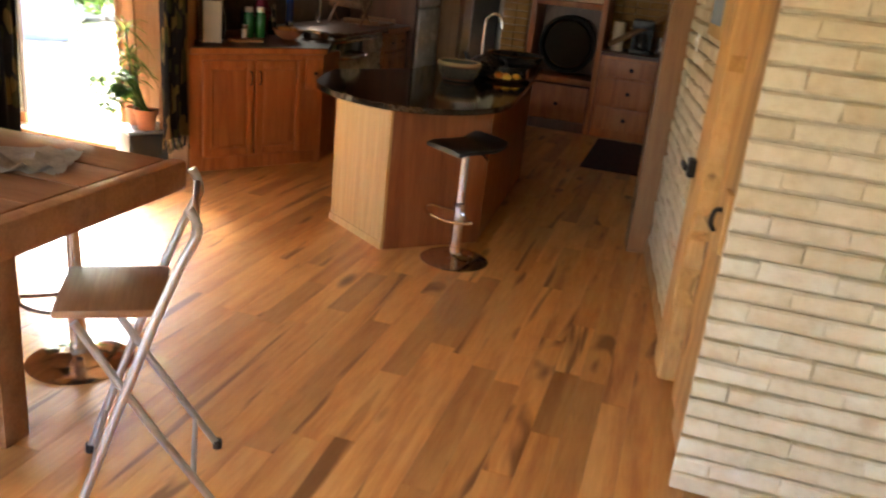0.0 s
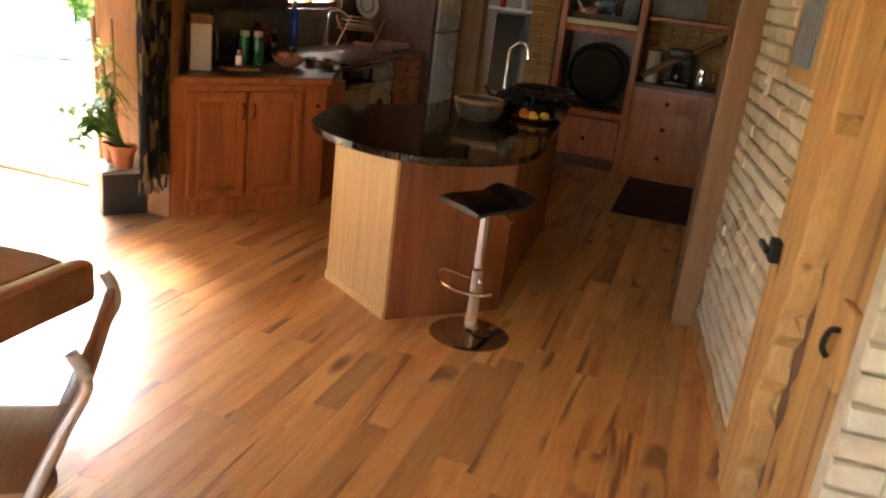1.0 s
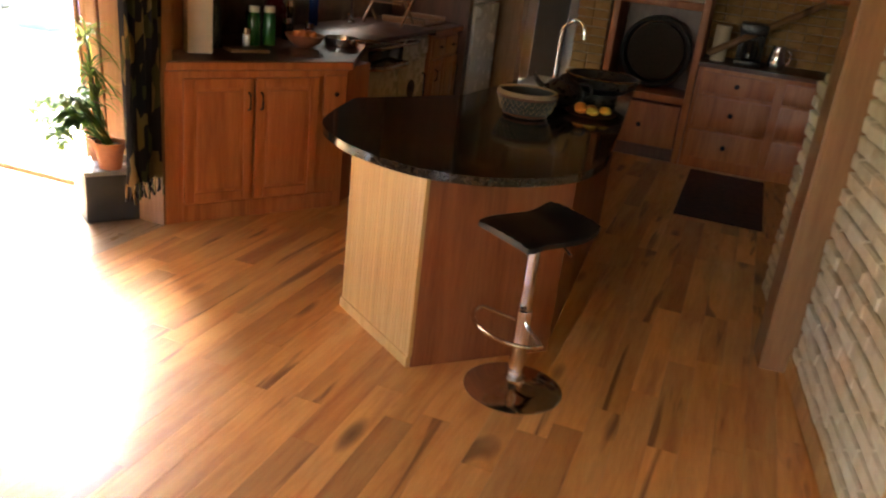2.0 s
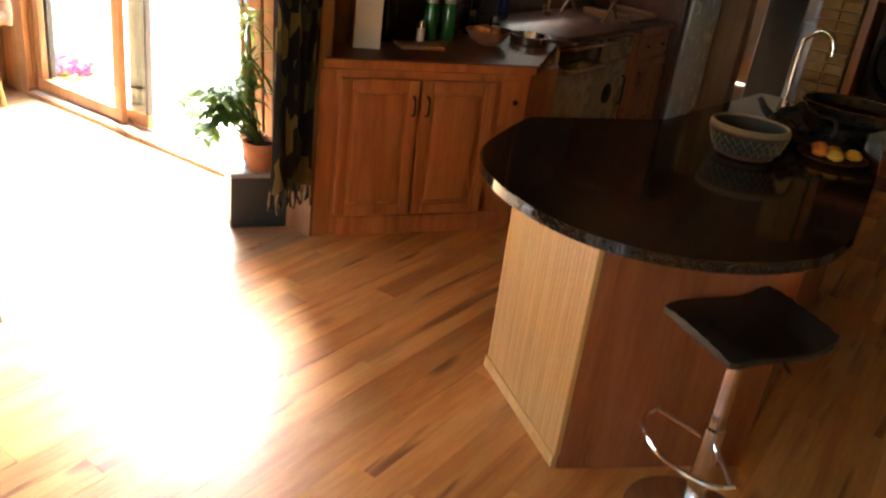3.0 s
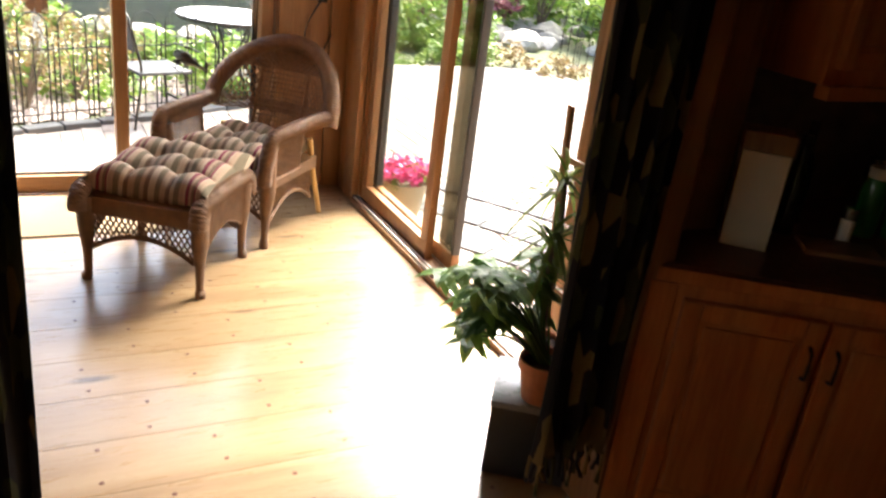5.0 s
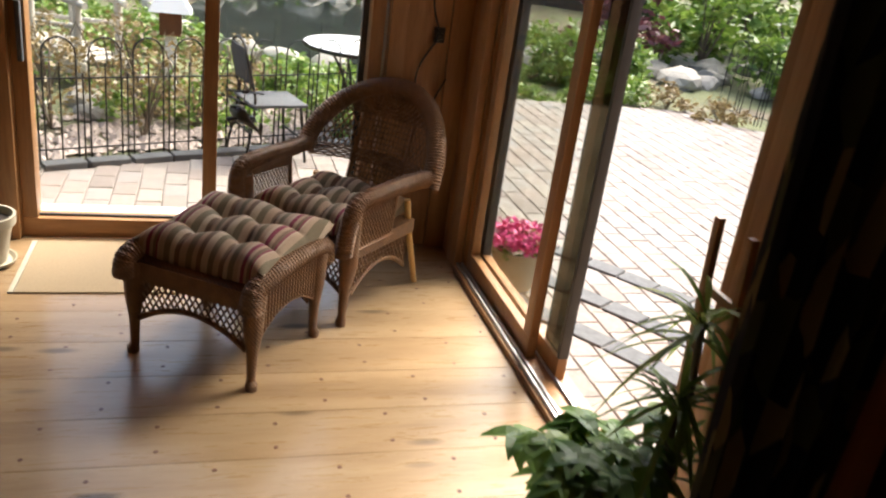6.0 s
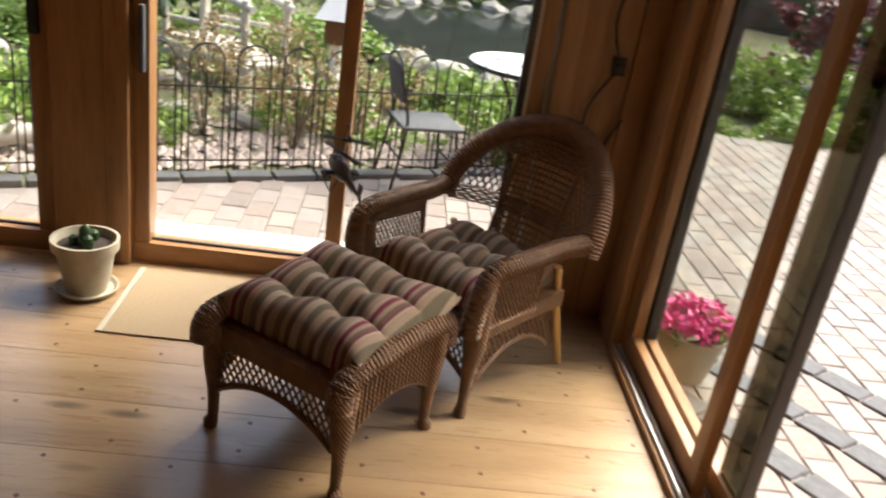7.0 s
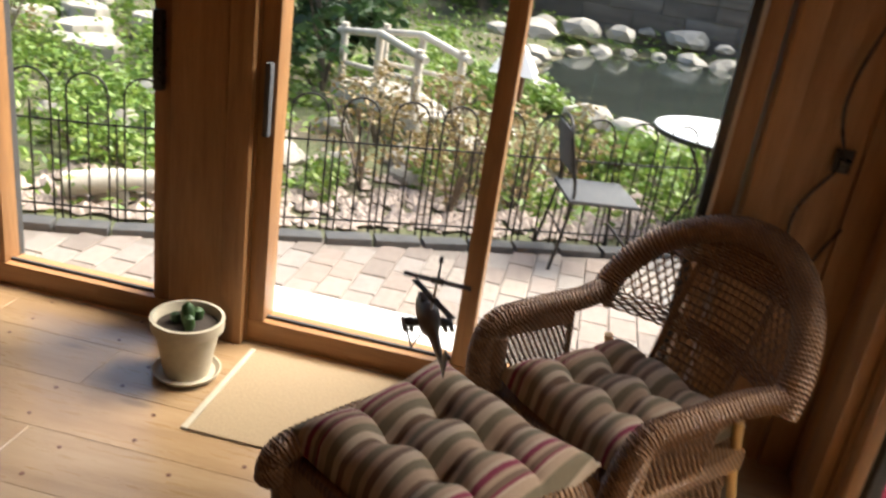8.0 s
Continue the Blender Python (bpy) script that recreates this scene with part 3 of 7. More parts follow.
# ---- glazed doors to the garden ----
def glazed(name, label, m, width, height, stiles, mat_rail, sill=0.1, stile=0.085, depth=0.06):
    """A glazed unit; local x runs along it, glass in the plane y = 0; stiles: places of the uprights."""
    t = tagged(new(name), label, "glass door", "", "structure")
    t.matrix_world = m
    fr = part("window_frame", bx((0, -depth, 0), (width, depth, sill), 0.006), mat_rail, t)
    part("head", bx((0, -depth, height - 0.1), (width, depth, height), 0.006), mat_rail, fr)
    for s in stiles:
        part("stile", bx((s, -depth + 0.004, sill), (s + stile, depth - 0.004, height - 0.1), 0.006), FRAME, fr)
    for a, b in zip(stiles, stiles[1:]):
        g = part("pane", bx((a + stile, -0.006, sill), (b, 0.006, height - 0.1)), GLASS, t, smooth=False)
        g.visible_shadow = False
        part("gasket", bx((a + stile, -0.02, sill), (b, -0.0065, sill + 0.012)), NET, g, smooth=False)
    return t


RY = pose(-6.47, 3.2, 0.0, 0, 0, 90)
unit_a = glazed("window_1", "fir-framed sliding garden door beside the wicker chair", RY, 1.78, 2.12, (0.0, 0.872, 1.695), FRAME_X, stile=0.072)
part("pull_handle", bx((0.035, -0.1, 0.9), (0.06, -0.062, 1.18), 0.008), GREYPAD, unit_a, "grey metal pull handle")
unit_b = glazed("window_2", "fir-framed garden door with a dark handle", pose(-6.47, 1.15, 0.0, 0, 0, 90), 1.71, 2.12, (0.0, 0.84, 1.625), FRAME_X)
part("pull_handle", bx((1.64, -0.1, 1.0), (1.68, -0.062, 1.3), 0.008), BLACK, unit_b, "black pull handle")
for y0, y1 in ((4.862, 4.894), (2.008, 2.075)):
    struct("screen_edge", bx((-6.54, y0, 0.1), (-6.505, y1, 2.0)), NET, "dark screen edge beside the garden door", "screen")

# sliding patio door, pushed open behind the fixed pane
sl = tagged(new("door_2"), "sliding patio door standing open, pine frame and long tracks", "glass door", "", "structure")
sl.matrix_world = pose(-6.05, 5.53, 0)
part("sill_frame", bx((0, -0.13, -0.01), (2.2, 0.08, 0.03), 0.004), FRAME, sl)
for y in (-0.108, -0.084, 0.0):
    part("track", bx((0.0, y - 0.006, 0.03), (2.2, y + 0.006, 0.045)), STEEL, sl, "bare aluminium track")
part("head", bx((0, -0.09, 2.03), (2.2, 0.08, 2.12), 0.004), FRAME_X, sl)
for nm, x0, x1, y in (("fixed_panel", 0.02, 1.17, 0.02), ("sliding_panel", 0.02, 0.985, -0.045)):
    fr = part(nm, bx((x0, y - 0.022, 0.031), (x1, y + 0.022, 0.13), 0.004), FRAME, sl)
    part("rail", bx((x0, y - 0.022, 1.94), (x1, y + 0.022, 2.029), 0.004), FRAME_X, fr)
    part("stile", bx((x0, y - 0.022, 0.13), (x0 + 0.07, y + 0.022, 1.94), 0.004), NET if nm == "fixed_panel" else FRAME, fr)
    part("stile", bx((x1 - 0.075 if nm != "fixed_panel" else x1 - 0.022, y - 0.022, 0.13), (x1, y + 0.022, 1.94), 0.004), FRAME if nm != "fixed_panel" else NET, fr)
    g = part("pane", bx((x0 + 0.07, y - 0.005, 0.13), (x1 - (0.075 if nm != "fixed_panel" else 0.2), y + 0.005, 1.94)), GLASS_TINT, fr, smooth=False)
    g.visible_shadow = False
    if nm == "fixed_panel":
        # plain glass edge; its dark reflection is put into the tint
        part("reflection_strip", bx((x1 - 0.2, y - 0.006, 0.13), (x1 - 0.022, y + 0.006, 1.94)), GLASS_DARK, fr, "see-through glass strip, tinted dark for what it reflects", False)
part("jamb", bx((2.16, -0.09, 0.0), (2.2, 0.08, 2.03), 0.004), FRAME, sl)

for nm, m, ww in (("window_3", pose(-2.4, -2.56, 0.85), 2.4), ("window_4", pose(-3.24, -1.2, 0.85, 0, 0, 90), 1.8), ("window_5", pose(-3.62, 7.4, 1.26, 0, 0, 90), 1.1), ("window_6", pose(-3.62, 10.8, 1.4, 0, 0, 90), 0.7)):
    hh = {"window_5": 0.2, "window_6": 0.5}.get(nm, 1.3)
    t = tagged(new(nm), "plain wood-framed window", "window", "", "structure")
    t.matrix_world = m
    fr = part("window_frame", bx((0, -0.04, 0), (ww, 0.04, 0.05), 0.004), FRAME_X, t)
    part("head", bx((0, -0.04, hh - 0.05), (ww, 0.04, hh), 0.004), FRAME_X, fr)
    for s in (0, ww / 2 - 0.025, ww - 0.05):
        part("stile", bx((s, -0.036, 0.05), (s + 0.05, 0.036, hh - 0.05)), FRAME, fr)
    g = part("pane", bx((0.05, -0.004, 0.05), (ww - 0.05, 0.004, hh - 0.05)), GLASS, t, smooth=False)
    g.visible_shadow = False


# ---- kitchen ----
TOPZ = 0.92
def arc(cx, cy, r, a0, a1, n):
    return [(cx + r * math.cos(radians(a0 + (a1 - a0) * i / n)), cy + r * math.sin(radians(a0 + (a1 - a0) * i / n))) for i in range(n + 1)]


def make_island():
    t = thing("kitchen_island", "kitchen island with polished dark granite top and beadboard end", "island", Matrix.Identity(4))
    out = [tuple(p[:2]) for p in smooth_path([(-1.98, 5.2, 0), (-1.87, 4.68, 0), (-1.68, 4.44, 0), (-1.46, 4.315, 0), (-1.225, 4.27, 0), (-1.01, 4.335, 0), (-0.83, 4.49, 0), (-0.72, 4.7, 0), (-0.69, 4.95, 0)], 5)]
    out += [(-0.74, 5.6), (-0.86, 6.85), (-1.5, 6.85), (-1.6, 5.74)]
    part("countertop", prism(bmesh.new(), out, 0.885, TOPZ, 0.006), GRANITE, t, "polished near-black granite top")
    c, l, r = (-1.28, 4.456), (-1.78, 4.826), (-0.8, 4.93)
    body = [c, r, (-0.9, 6.75), (-1.42, 6.75), (-1.55, 5.76), l]
    inner = [((x - -1.2) * 0.985 - 1.2, (y - 5.4) * 0.985 + 5.4) for x, y in body]
    part("body", prism(bmesh.new(), inner, 0.0, 0.884), CHERRY_SHADE, t, "reddish wood carcass, its shade put into the colour", False)
    d = Vector((l[0] - c[0], l[1] - c[1], 0))
    n = 26
    ang = math.degrees(math.atan2(d.y, d.x))
    m = pose(c[0], c[1], 0, 0, 0, ang)
    ww = d.length / n
    for i in range(n):
        part("beadboard_strip", bx((i * ww + 0.0014, -0.004, 0.05), ((i + 1) * ww - 0.0014, 0.014, 0.86), 0.0, m), BEAD, t, smooth=False)
    part("base_trim", bx((-0.005, -0.002, 0.0), (d.length + 0.005, 0.022, 0.05), 0.004, m), BEAD, t)
    part("top_trim", bx((-0.002, -0.002, 0.86), (d.length + 0.002, 0.02, 0.884), 0.003, m), BEAD, t)
    part("corner_trim", bx((-0.012, -0.004, 0.05), (0.006, 0.018, 0.86), 0.003, m), BEAD, t)
    d2 = Vector((r[0] - c[0], r[1] - c[1], 0))
    m2 = pose(c[0], c[1], 0, 0, 0, math.degrees(math.atan2(d2.y, d2.x)))
    part("end_panel", bx((0.0, -0.012, 0.0), (d2.length, 0.006, 0.882), 0.003, m2), CHERRY_SHADE, t, "plain wood end panel, darkened for the shade on it")
    for px, py in ((-0.86, 4.6), (-1.25, 4.36)):
        part("bracket_cap", lt([(0.012, 0.872), (0.012, 0.884)], 10, Matrix.Translation((px, py, 0))), CHROME, t)
    return t


make_island()


def make_stool(name, label, pad, m):
    """A chrome gas-lift bar stool with a swept seat."""
    t = thing(name, label, "bar stool", m, "gas-lift bar stools")
    part("base", lt([(0.2, 0.0), (0.205, 0.006), (0.19, 0.014), (0.12, 0.024), (0.05, 0.036), (0.036, 0.05), (0.034, 0.09)], 40), CHROME, t, "polished chrome disc foot")
    part("column", lt([(0.032, 0.088), (0.032, 0.36), (0.026, 0.365), (0.024, 0.7)], 20), CHROME, t)
    bm = bmesh.new()
    ring = [(0.19 * math.cos(radians(a)), -0.06 - 0.13 * math.sin(radians(a)), 0.3) for a in range(0, 181, 12)]
    tube(bm, [(0.03, 0, 0.3), *ring, (-0.03, 0, 0.3)], 0.009, 8)
    part("footrest", bm, CHROME, t)
    part("lift_lever", tb([(0.02, 0.01, 0.68), (0.12, 0.03, 0.675), (0.17, 0.03, 0.655)], 0.006, 6), CHROME, t)
    bm = bmesh.new()
    nx, ny = 12, 16
    prof = lambda v: (-0.17 + 0.35 * v, 0.705 + 0.04 * max(0.0, v - 0.72) / 0.28 * (0.4 + 0.6 * max(0.0, v - 0.72) / 0.28) + 0.012 * max(0.0, 0.2 - v) / 0.2 * -1)
    top, bot = [], []
    for i in range(ny + 1):
        v = i / ny
        y, z = prof(v)
        hw = 0.165 * (1 - 0.1 * max(0, v - 0.6)) * (1 if 0.03 < v < 0.97 else 0.93)
        top.append([bm.verts.new((hw * (2 * j / nx - 1), y, z + 0.014 - 0.009 * (2 * j / nx - 1) ** 4 + 0.002 * math.cos(j * math.pi))) for j in range(nx + 1)])
        bot.append([bm.verts.new((hw * (2 * j / nx - 1), y, z - 0.012)) for j in range(nx + 1)])
    for i in range(ny):
        for j in range(nx):
            bm.faces.new((top[i][j], top[i][j + 1], top[i + 1][j + 1], top[i + 1][j]))
            bm.faces.new((bot[i][j], bot[i + 1][j], bot[i + 1][j + 1], bot[i][j + 1]))
    for i in range(ny):
        bm.faces.new((top[i][0], top[i + 1][0], bot[i + 1][0], bot[i][0]))
        bm.faces.new((top[i][nx], bot[i][nx], bot[i + 1][nx], top[i + 1][nx]))
    for j in range(nx):
        bm.faces.new((top[0][j], bot[0][j], bot[0][j + 1], top[0][j + 1]))
        bm.faces.new((top[ny][j], top[ny][j + 1], bot[ny][j + 1], bot[ny][j]))
    part("seat", bm, pad, t, "thin swept pad with a raised back lip")
    part("seat_plate", bx((-0.08, -0.09, 0.672), (0.08, 0.08, 0.688), 0.004), BLACK, t)
    return t


make_stool("bar_stool", "chrome gas-lift bar stool with black leather seat beside the island", LEATHER, pose(-0.84, 4.52, 0, 0, 0, -36))
make_stool("bar_stool", "chrome gas-lift bar stool with grey pad behind the tall table", GREYPAD, pose(-1.87, 2.53, 0, 0, 0, 20))


# diagonal base cabinet and the run along the wall
def door_panel(parent, x0, x1, z0, z1, m, mat, handle_x=None, y=0.0):
    """A raised-panel door on a front; local x along the front, local -y outwards."""
    d = part("door", bx((x0, y - 0.02, z0), (x1, y, z1), 0.004, m), mat, parent)
    f = 0.055
    bm = bmesh.new()
    for a, b, c, e in ((x0, x0 + f, z0, z1), (x1 - f, x1, z0, z1), (x0 + f, x1 - f, z0, z0 + f), (x0 + f, x1 - f, z1 - f, z1)):
        box(bm, (a + 0.001, y - 0.03, c + 0.001), (b - 0.001, y - 0.019, e - 0.001), m, 0.003)
    part("rail_frame", bm, mat, d)
    part("raised_panel", bx((x0 + f + 0.018, y - 0.027, z0 + f + 0.018), (x1 - f - 0.018, y - 0.019, z1 - f - 0.018), 0.006, m), mat, d)
    if handle_x is not None:
        zc = z1 - 0.13
        h = tb([(handle_x, y - 0.03, zc - 0.05), (handle_x, y - 0.056, zc - 0.04), (handle_x, y - 0.06, zc), (handle_x, y - 0.056, zc + 0.04), (handle_x, y - 0.03, zc + 0.05)], 0.006, 8)
        bmesh.ops.transform(h, matrix=m, verts=h.verts)
        part("handle", h, IRON, d, "dark iron pull")
    return d


A0, A1 = Vector((-3.12, 5.2, 0)), Vector((-2.5, 6.13, 0))
DIA = math.degrees(math.atan2(A1.y - A0.y, A1.x - A0.x))
DM = pose(A0.x, A0.y, 0, 0, 0, DIA)
DL = (A1 - A0).length
cab = thing("base_cabinet", "reddish wood base cabinet with two raised-panel doors under the diagonal counter", "cabinet", Matrix.Identity(4))
part("body", prism(bmesh.new(), [(-3.11, 5.27), (A0.x + 0.005, A0.y + 0.06), (A1.x - 0.012, A1.y), (-2.52, 6.5), (-3.5, 6.5), (-3.5, 5.66)], 0.0, 0.87), CABINET, cab, "", False)
part("face_frame", bx((0.02, -0.016, 0.0), (DL, 0.004, 0.868), 0.002, DM), CABINET, cab)
door_panel(cab, 0.1, 0.5, 0.12, 0.83, DM, CABINET, 0.47, -0.017)
door_panel(cab, 0.515, 0.915, 0.12, 0.83, DM, CABINET, 0.545, -0.017)
part("side_stile", bx((0.0, -0.026, 0.0), (0.075, -0.017, 0.868), 0.002, DM), CABINET, cab)
part("plinth", bx((0.1, -0.022, 0.0), (DL - 0.06, -0.017, 0.1), 0.0, DM), CABINET, cab)
drw = part("drawer_front", bx((0.955, -0.034, 0.6), (DL - 0.015, -0.017, 0.84), 0.005, DM), CABINET, cab)
part("knob", lt([(0.006, 0), (0.008, 0.012), (0.015, 0.02), (0.012, 0.028), (0.003, 0.031)], 12, DM @ pose(1.03, -0.034, 0.73, 90)), IRON, drw, "dark iron knob")

run = thing("sink_cabinet", "wood base cabinets under the long counter by the sink", "cabinet", Matrix.Identity(4))
part("body", bx((-3.5, 6.52, 0.0), (-2.84, 6.9, 0.87), 0.003), CABINET, run)
part("body", bx((-3.5, 8.3, 0.0), (-2.8, 8.95, 0.87), 0.003), CABINET, run)
RM = pose(-2.8, 8.3, 0, 0, 0, 90)
door_panel(run, 0.03, 0.31, 0.12, 0.66, RM, CABINET, 0.07, 0.0)
door_panel(run, 0.33, 0.62, 0.12, 0.66, RM, CABINET, 0.58, 0.0)
for x0 in (0.03, 0.33):
    f = part("drawer_front", bx((x0, -0.018, 0.69), (x0 + 0.29, 0, 0.84), 0.004, RM), CABINET, run)
    part("knob", lt([(0.006, 0), (0.008, 0.012), (0.016, 0.02), (0.003, 0.03)], 12, RM @ pose(x0 + 0.145, -0.018, 0.765, 90)), IRON, f)

ct = prism(bmesh.new(), [(-3.2, 5.24), (-3.13, 5.17), (-2.46, 6.14), (-2.6, 6.5), (-2.74, 6.88), (-3.5, 6.88), (-3.5, 5.64)], 0.872, TOPZ, 0.005)
wt = thing("worktop", "dark brown worktop crowded with bottles and tins", "worktop", Matrix.Identity(4))
part("slab", ct, DARKWOOD, wt)
part("edge_strip", bx((0.01, -0.032, 0.875), (DL + 0.02, -0.03, 0.915), 0.0, DM), CABINET, wt)
wt = thing("worktop", "dark brown worktop beyond the cream range", "worktop", Matrix.Identity(4))
part("slab", bx((-3.5, 8.28, 0.872), (-2.76, 8.97, TOPZ), 0.005), DARKWOOD, wt)
part("edge_strip", bx((-2.76, 8.28, 0.876), (-2.757, 8.97, 0.914)), CABINET, wt)
struct("backsplash", bx((-3.53, 5.7, TOPZ), (-3.505, 7.38, 1.38), 0.003), SPLASH, "mottled stone backsplash above the counter", "backsplash")

rg = thing("cooking_range", "old cream enamel range with chrome towel rail and iron ornaments", "range", Matrix.Identity(4))
part("body", bx((-3.48, 6.92, 0.06), (-2.82, 8.26, 0.9), 0.02), ENAMEL, rg)
part("cooktop", bx((-3.48, 6.91, 0.9), (-2.76, 8.27, 0.935), 0.01), DARKWOOD, rg, "dark wooden board over the hob")
part("oven_door", bx((-2.82, 7.0, 0.2), (-2.795, 7.62, 0.7), 0.008), ENAMEL, rg)
od = part("warming_door", bx((-2.82, 7.66, 0.2), (-2.795, 8.18, 0.7), 0.008), ENAMEL, rg)
part("ornament", lt([(0.075, 0), (0.07, 0.01), (0.05, 0.012), (0.045, 0.006), (0.02, 0.014), (0.004, 0.018)], 16, pose(-2.795, 7.9, 0.47, 0, 90)), IRON, od, "dark iron rosette")
part("handle", tb([(-2.79, 8.13, 0.36), (-2.765, 8.13, 0.38), (-2.765, 8.13, 0.56), (-2.79, 8.13, 0.58)], 0.009), IRON, od)
part("control_panel", bx((-2.822, 7.0, 0.74), (-2.79, 8.2, 0.87), 0.006), ENAMEL, rg)
part("oven_window", bx((-2.792, 7.03, 0.7), (-2.784, 7.66, 0.875), 0.003), DARKGLASS, rg, "black glass strip")
part("towel_rail", tb(smooth_path([(-2.79, 7.02, 0.86), (-2.7, 7.03, 0.88), (-2.68, 7.1, 0.885), (-2.68, 7.65, 0.885), (-2.7, 7.72, 0.88), (-2.79, 7.73, 0.86)], 5), 0.012, 8), CHROME, rg, "shiny chrome towel rail")
part("towel_rail", tb(smooth_path([(-2.79, 7.06, 0.72), (-2.715, 7.08, 0.73), (-2.7, 7.14, 0.73), (-2.7, 7.5, 0.73), (-2.72, 7.56, 0.73), (-2.79, 7.57, 0.72)], 5), 0.022, 8), CHROME, rg, "shiny chrome oven handle")
for y in (6.97, 8.2):
    part("foot", bx((-2.9, y - 0.03, 0.0), (-2.84, y + 0.03, 0.07), 0.006), IRON, rg)

up = thing("wall_cabinet", "reddish wood wall cabinet with an open bottom shelf above the counter", "cabinet", Matrix.Identity(4))
part("body", bx((-3.5, 5.72, 1.42), (-3.16, 7.3, 2.3), 0.004), CABINET, up)
UM = pose(-3.16, 5.72, 1.42, 0, 0, 90)
for i in range(3):
    door_panel(up, 0.03 + i * 0.52, 0.53 + i * 0.52, 0.05, 0.83, UM, CABINET, None)
part("shelf_lip", bx((-3.18, 5.72, 1.38), (-3.13, 7.3, 1.42), 0.004), CABINET, up)

fa = thing("faucet", "tall arched chrome faucet by the kitchen window", "faucet", pose(-3.3, 7.75, 0.935, 0, 0, 0))
part("spout", tb(smooth_path([(0, 0, 0), (0, 0, 0.26), (0.03, 0.02, 0.33), (0.1, 0.05, 0.34), (0.16, 0.08, 0.29)], 6), 0.013, 10), CHROME, fa)
part("base", lt([(0.03, 0), (0.03, 0.015), (0.018, 0.03)], 16), CHROME, fa)
part("lever", tb([(0, -0.03, 0.03), (0.02, -0.1, 0.08)], 0.008), CHROME, fa)

fr = thing("refrigerator", "white refrigerator with a side handle and notes on the door", "refrigerator", Matrix.Identity(4))
part("body", bx((-3.5, 9.1, 0.02), (-2.76, 9.86, 1.78), 0.012), DRYER, fr)
part("lower_door", bx((-2.755, 9.11, 0.1), (-2.7, 9.85, 1.1), 0.012), DRYER, fr)
up2 = part("upper_door", bx((-2.755, 9.11, 1.12), (-2.7, 9.85, 1.77), 0.012), DRYER, fr)
part("handle", tb([(-2.7, 9.17, 0.98), (-2.66, 9.17, 1.0), (-2.66, 9.17, 1.07), (-2.7, 9.17, 1.09)], 0.01), STEEL, fr)
for i, (y, z) in enumerate(((9.3, 1.5), (9.45, 1.62), (9.6, 1.46), (9.42, 1.4))):
    part("note", bx((-2.699, y, z), (-2.697, y + 0.11, z + 0.09)), (CARD, CREAM, SLATE, WHITE)[i], up2, smooth=False)
tall = thing("tall_cabinet", "tall dark wood cabinet between counter and refrigerator", "cabinet", Matrix.Identity(4))
part("body", bx((-3.5, 8.98, 0.0), (-2.72, 9.08, 2.4), 0.004), DARKWOOD, tall)
part("crown", bx((-3.5, 8.96, 2.4), (-2.68, 9.09, 2.44), 0.004), DARKWOOD, tall)
struct("post_laundry", bx((-2.78, 9.95, 0), (-2.48, 10.15, H - 0.002), 0.01), FRAME, "wood post beside the laundry doorway", "post")
struct("wall_laundry", bx((-3.52, 9.97, 0), (-2.78, 10.12, H - 0.002)), PLASTER, "short wall behind the refrigerator", "wall")

wm = thing("dryer", "white laundry dryer with a control console beyond the doorway", "dryer", pose(-1.82, 10.64, 0))
part("body", bx((-0.34, 0, 0), (0.34, 0.66, 0.94), 0.015), DRYER, wm)
part("console", bx((-0.34, 0.45, 0.94), (0.34, 0.64, 1.12), 0.02), DRYER, wm)
part("loading_door", bx((-0.22, -0.015, 0.3), (0.22, 0.002, 0.76), 0.02), DRYER, wm)
part("dial", lt([(0.045, 0), (0.04, 0.02), (0.0, 0.022)], 20, pose(0.1, 0.45, 1.03, 90)), GREYPAD, wm)
lb = thing("leaning_board", "dark grey board leaning upright beside the laundry dryer", "board", pose(-2.3, 10.46, 0, -3))
part("panel", bx((-0.17, 0.0, 0.0), (0.17, 0.03, 1.33), 0.006), GREYPAD, lb)
part("edge_band", bx((-0.176, -0.003, 0.0), (-0.1705, 0.033, 1.335), 0.001), STEEL, lb)
sh = thing("laundry_shelf", "white laundry shelf cluttered with bottles", "shelf", pose(-2.6, 11.75, 1.32))
part("board", bx((-0.6, 0, 0), (1.1, 0.4, 0.03), 0.004), WHITE, sh)
part("cupboard", bx((-0.6, 0.02, 0.4), (1.1, 0.4, 1.05), 0.006), WHITE, sh, "white painted cupboard")
for i, x in enumerate((-0.4, -0.15, 0.15, 0.35, 0.6, 0.8)):
    b = thing("detergent_bottle", "small plastic laundry bottle on the shelf", "bottle", pose(-2.6 + x, 11.88, 1.35), "laundry bottles")
    part("bottle_body", lt([(0.04, 0), (0.045, 0.02), (0.045, 0.13), (0.02, 0.17), (0.02, 0.2)], 12), (BLUE, RED, WHITE, BLUE, BOTTLE, BLACK)[i], b)
    part("cap", lt([(0.024, 0.2), (0.024, 0.235)], 12), WHITE, b)

# back wall: hutch with the round barrel head, drawers and shelf
hu = thing("hutch", "tall wood hutch framing a round barrel head and a dark appliance", "hutch", Matrix.Identity(4))
for x in (-1.44, -0.69):
    part("side", bx((x, 9.05, 0), (x + 0.06, 9.66, 2.4), 0.004), CABINET, hu)
part("back", bx((-1.38, 9.58, 0), (-0.69, 9.66, 2.4)), DARKWOOD, hu)
for z in (0.52, 1.32, 1.98):
    part("shelf", bx((-1.38, 9.06, z), (-0.69, 9.58, z + 0.06), 0.004), CABINET, hu)
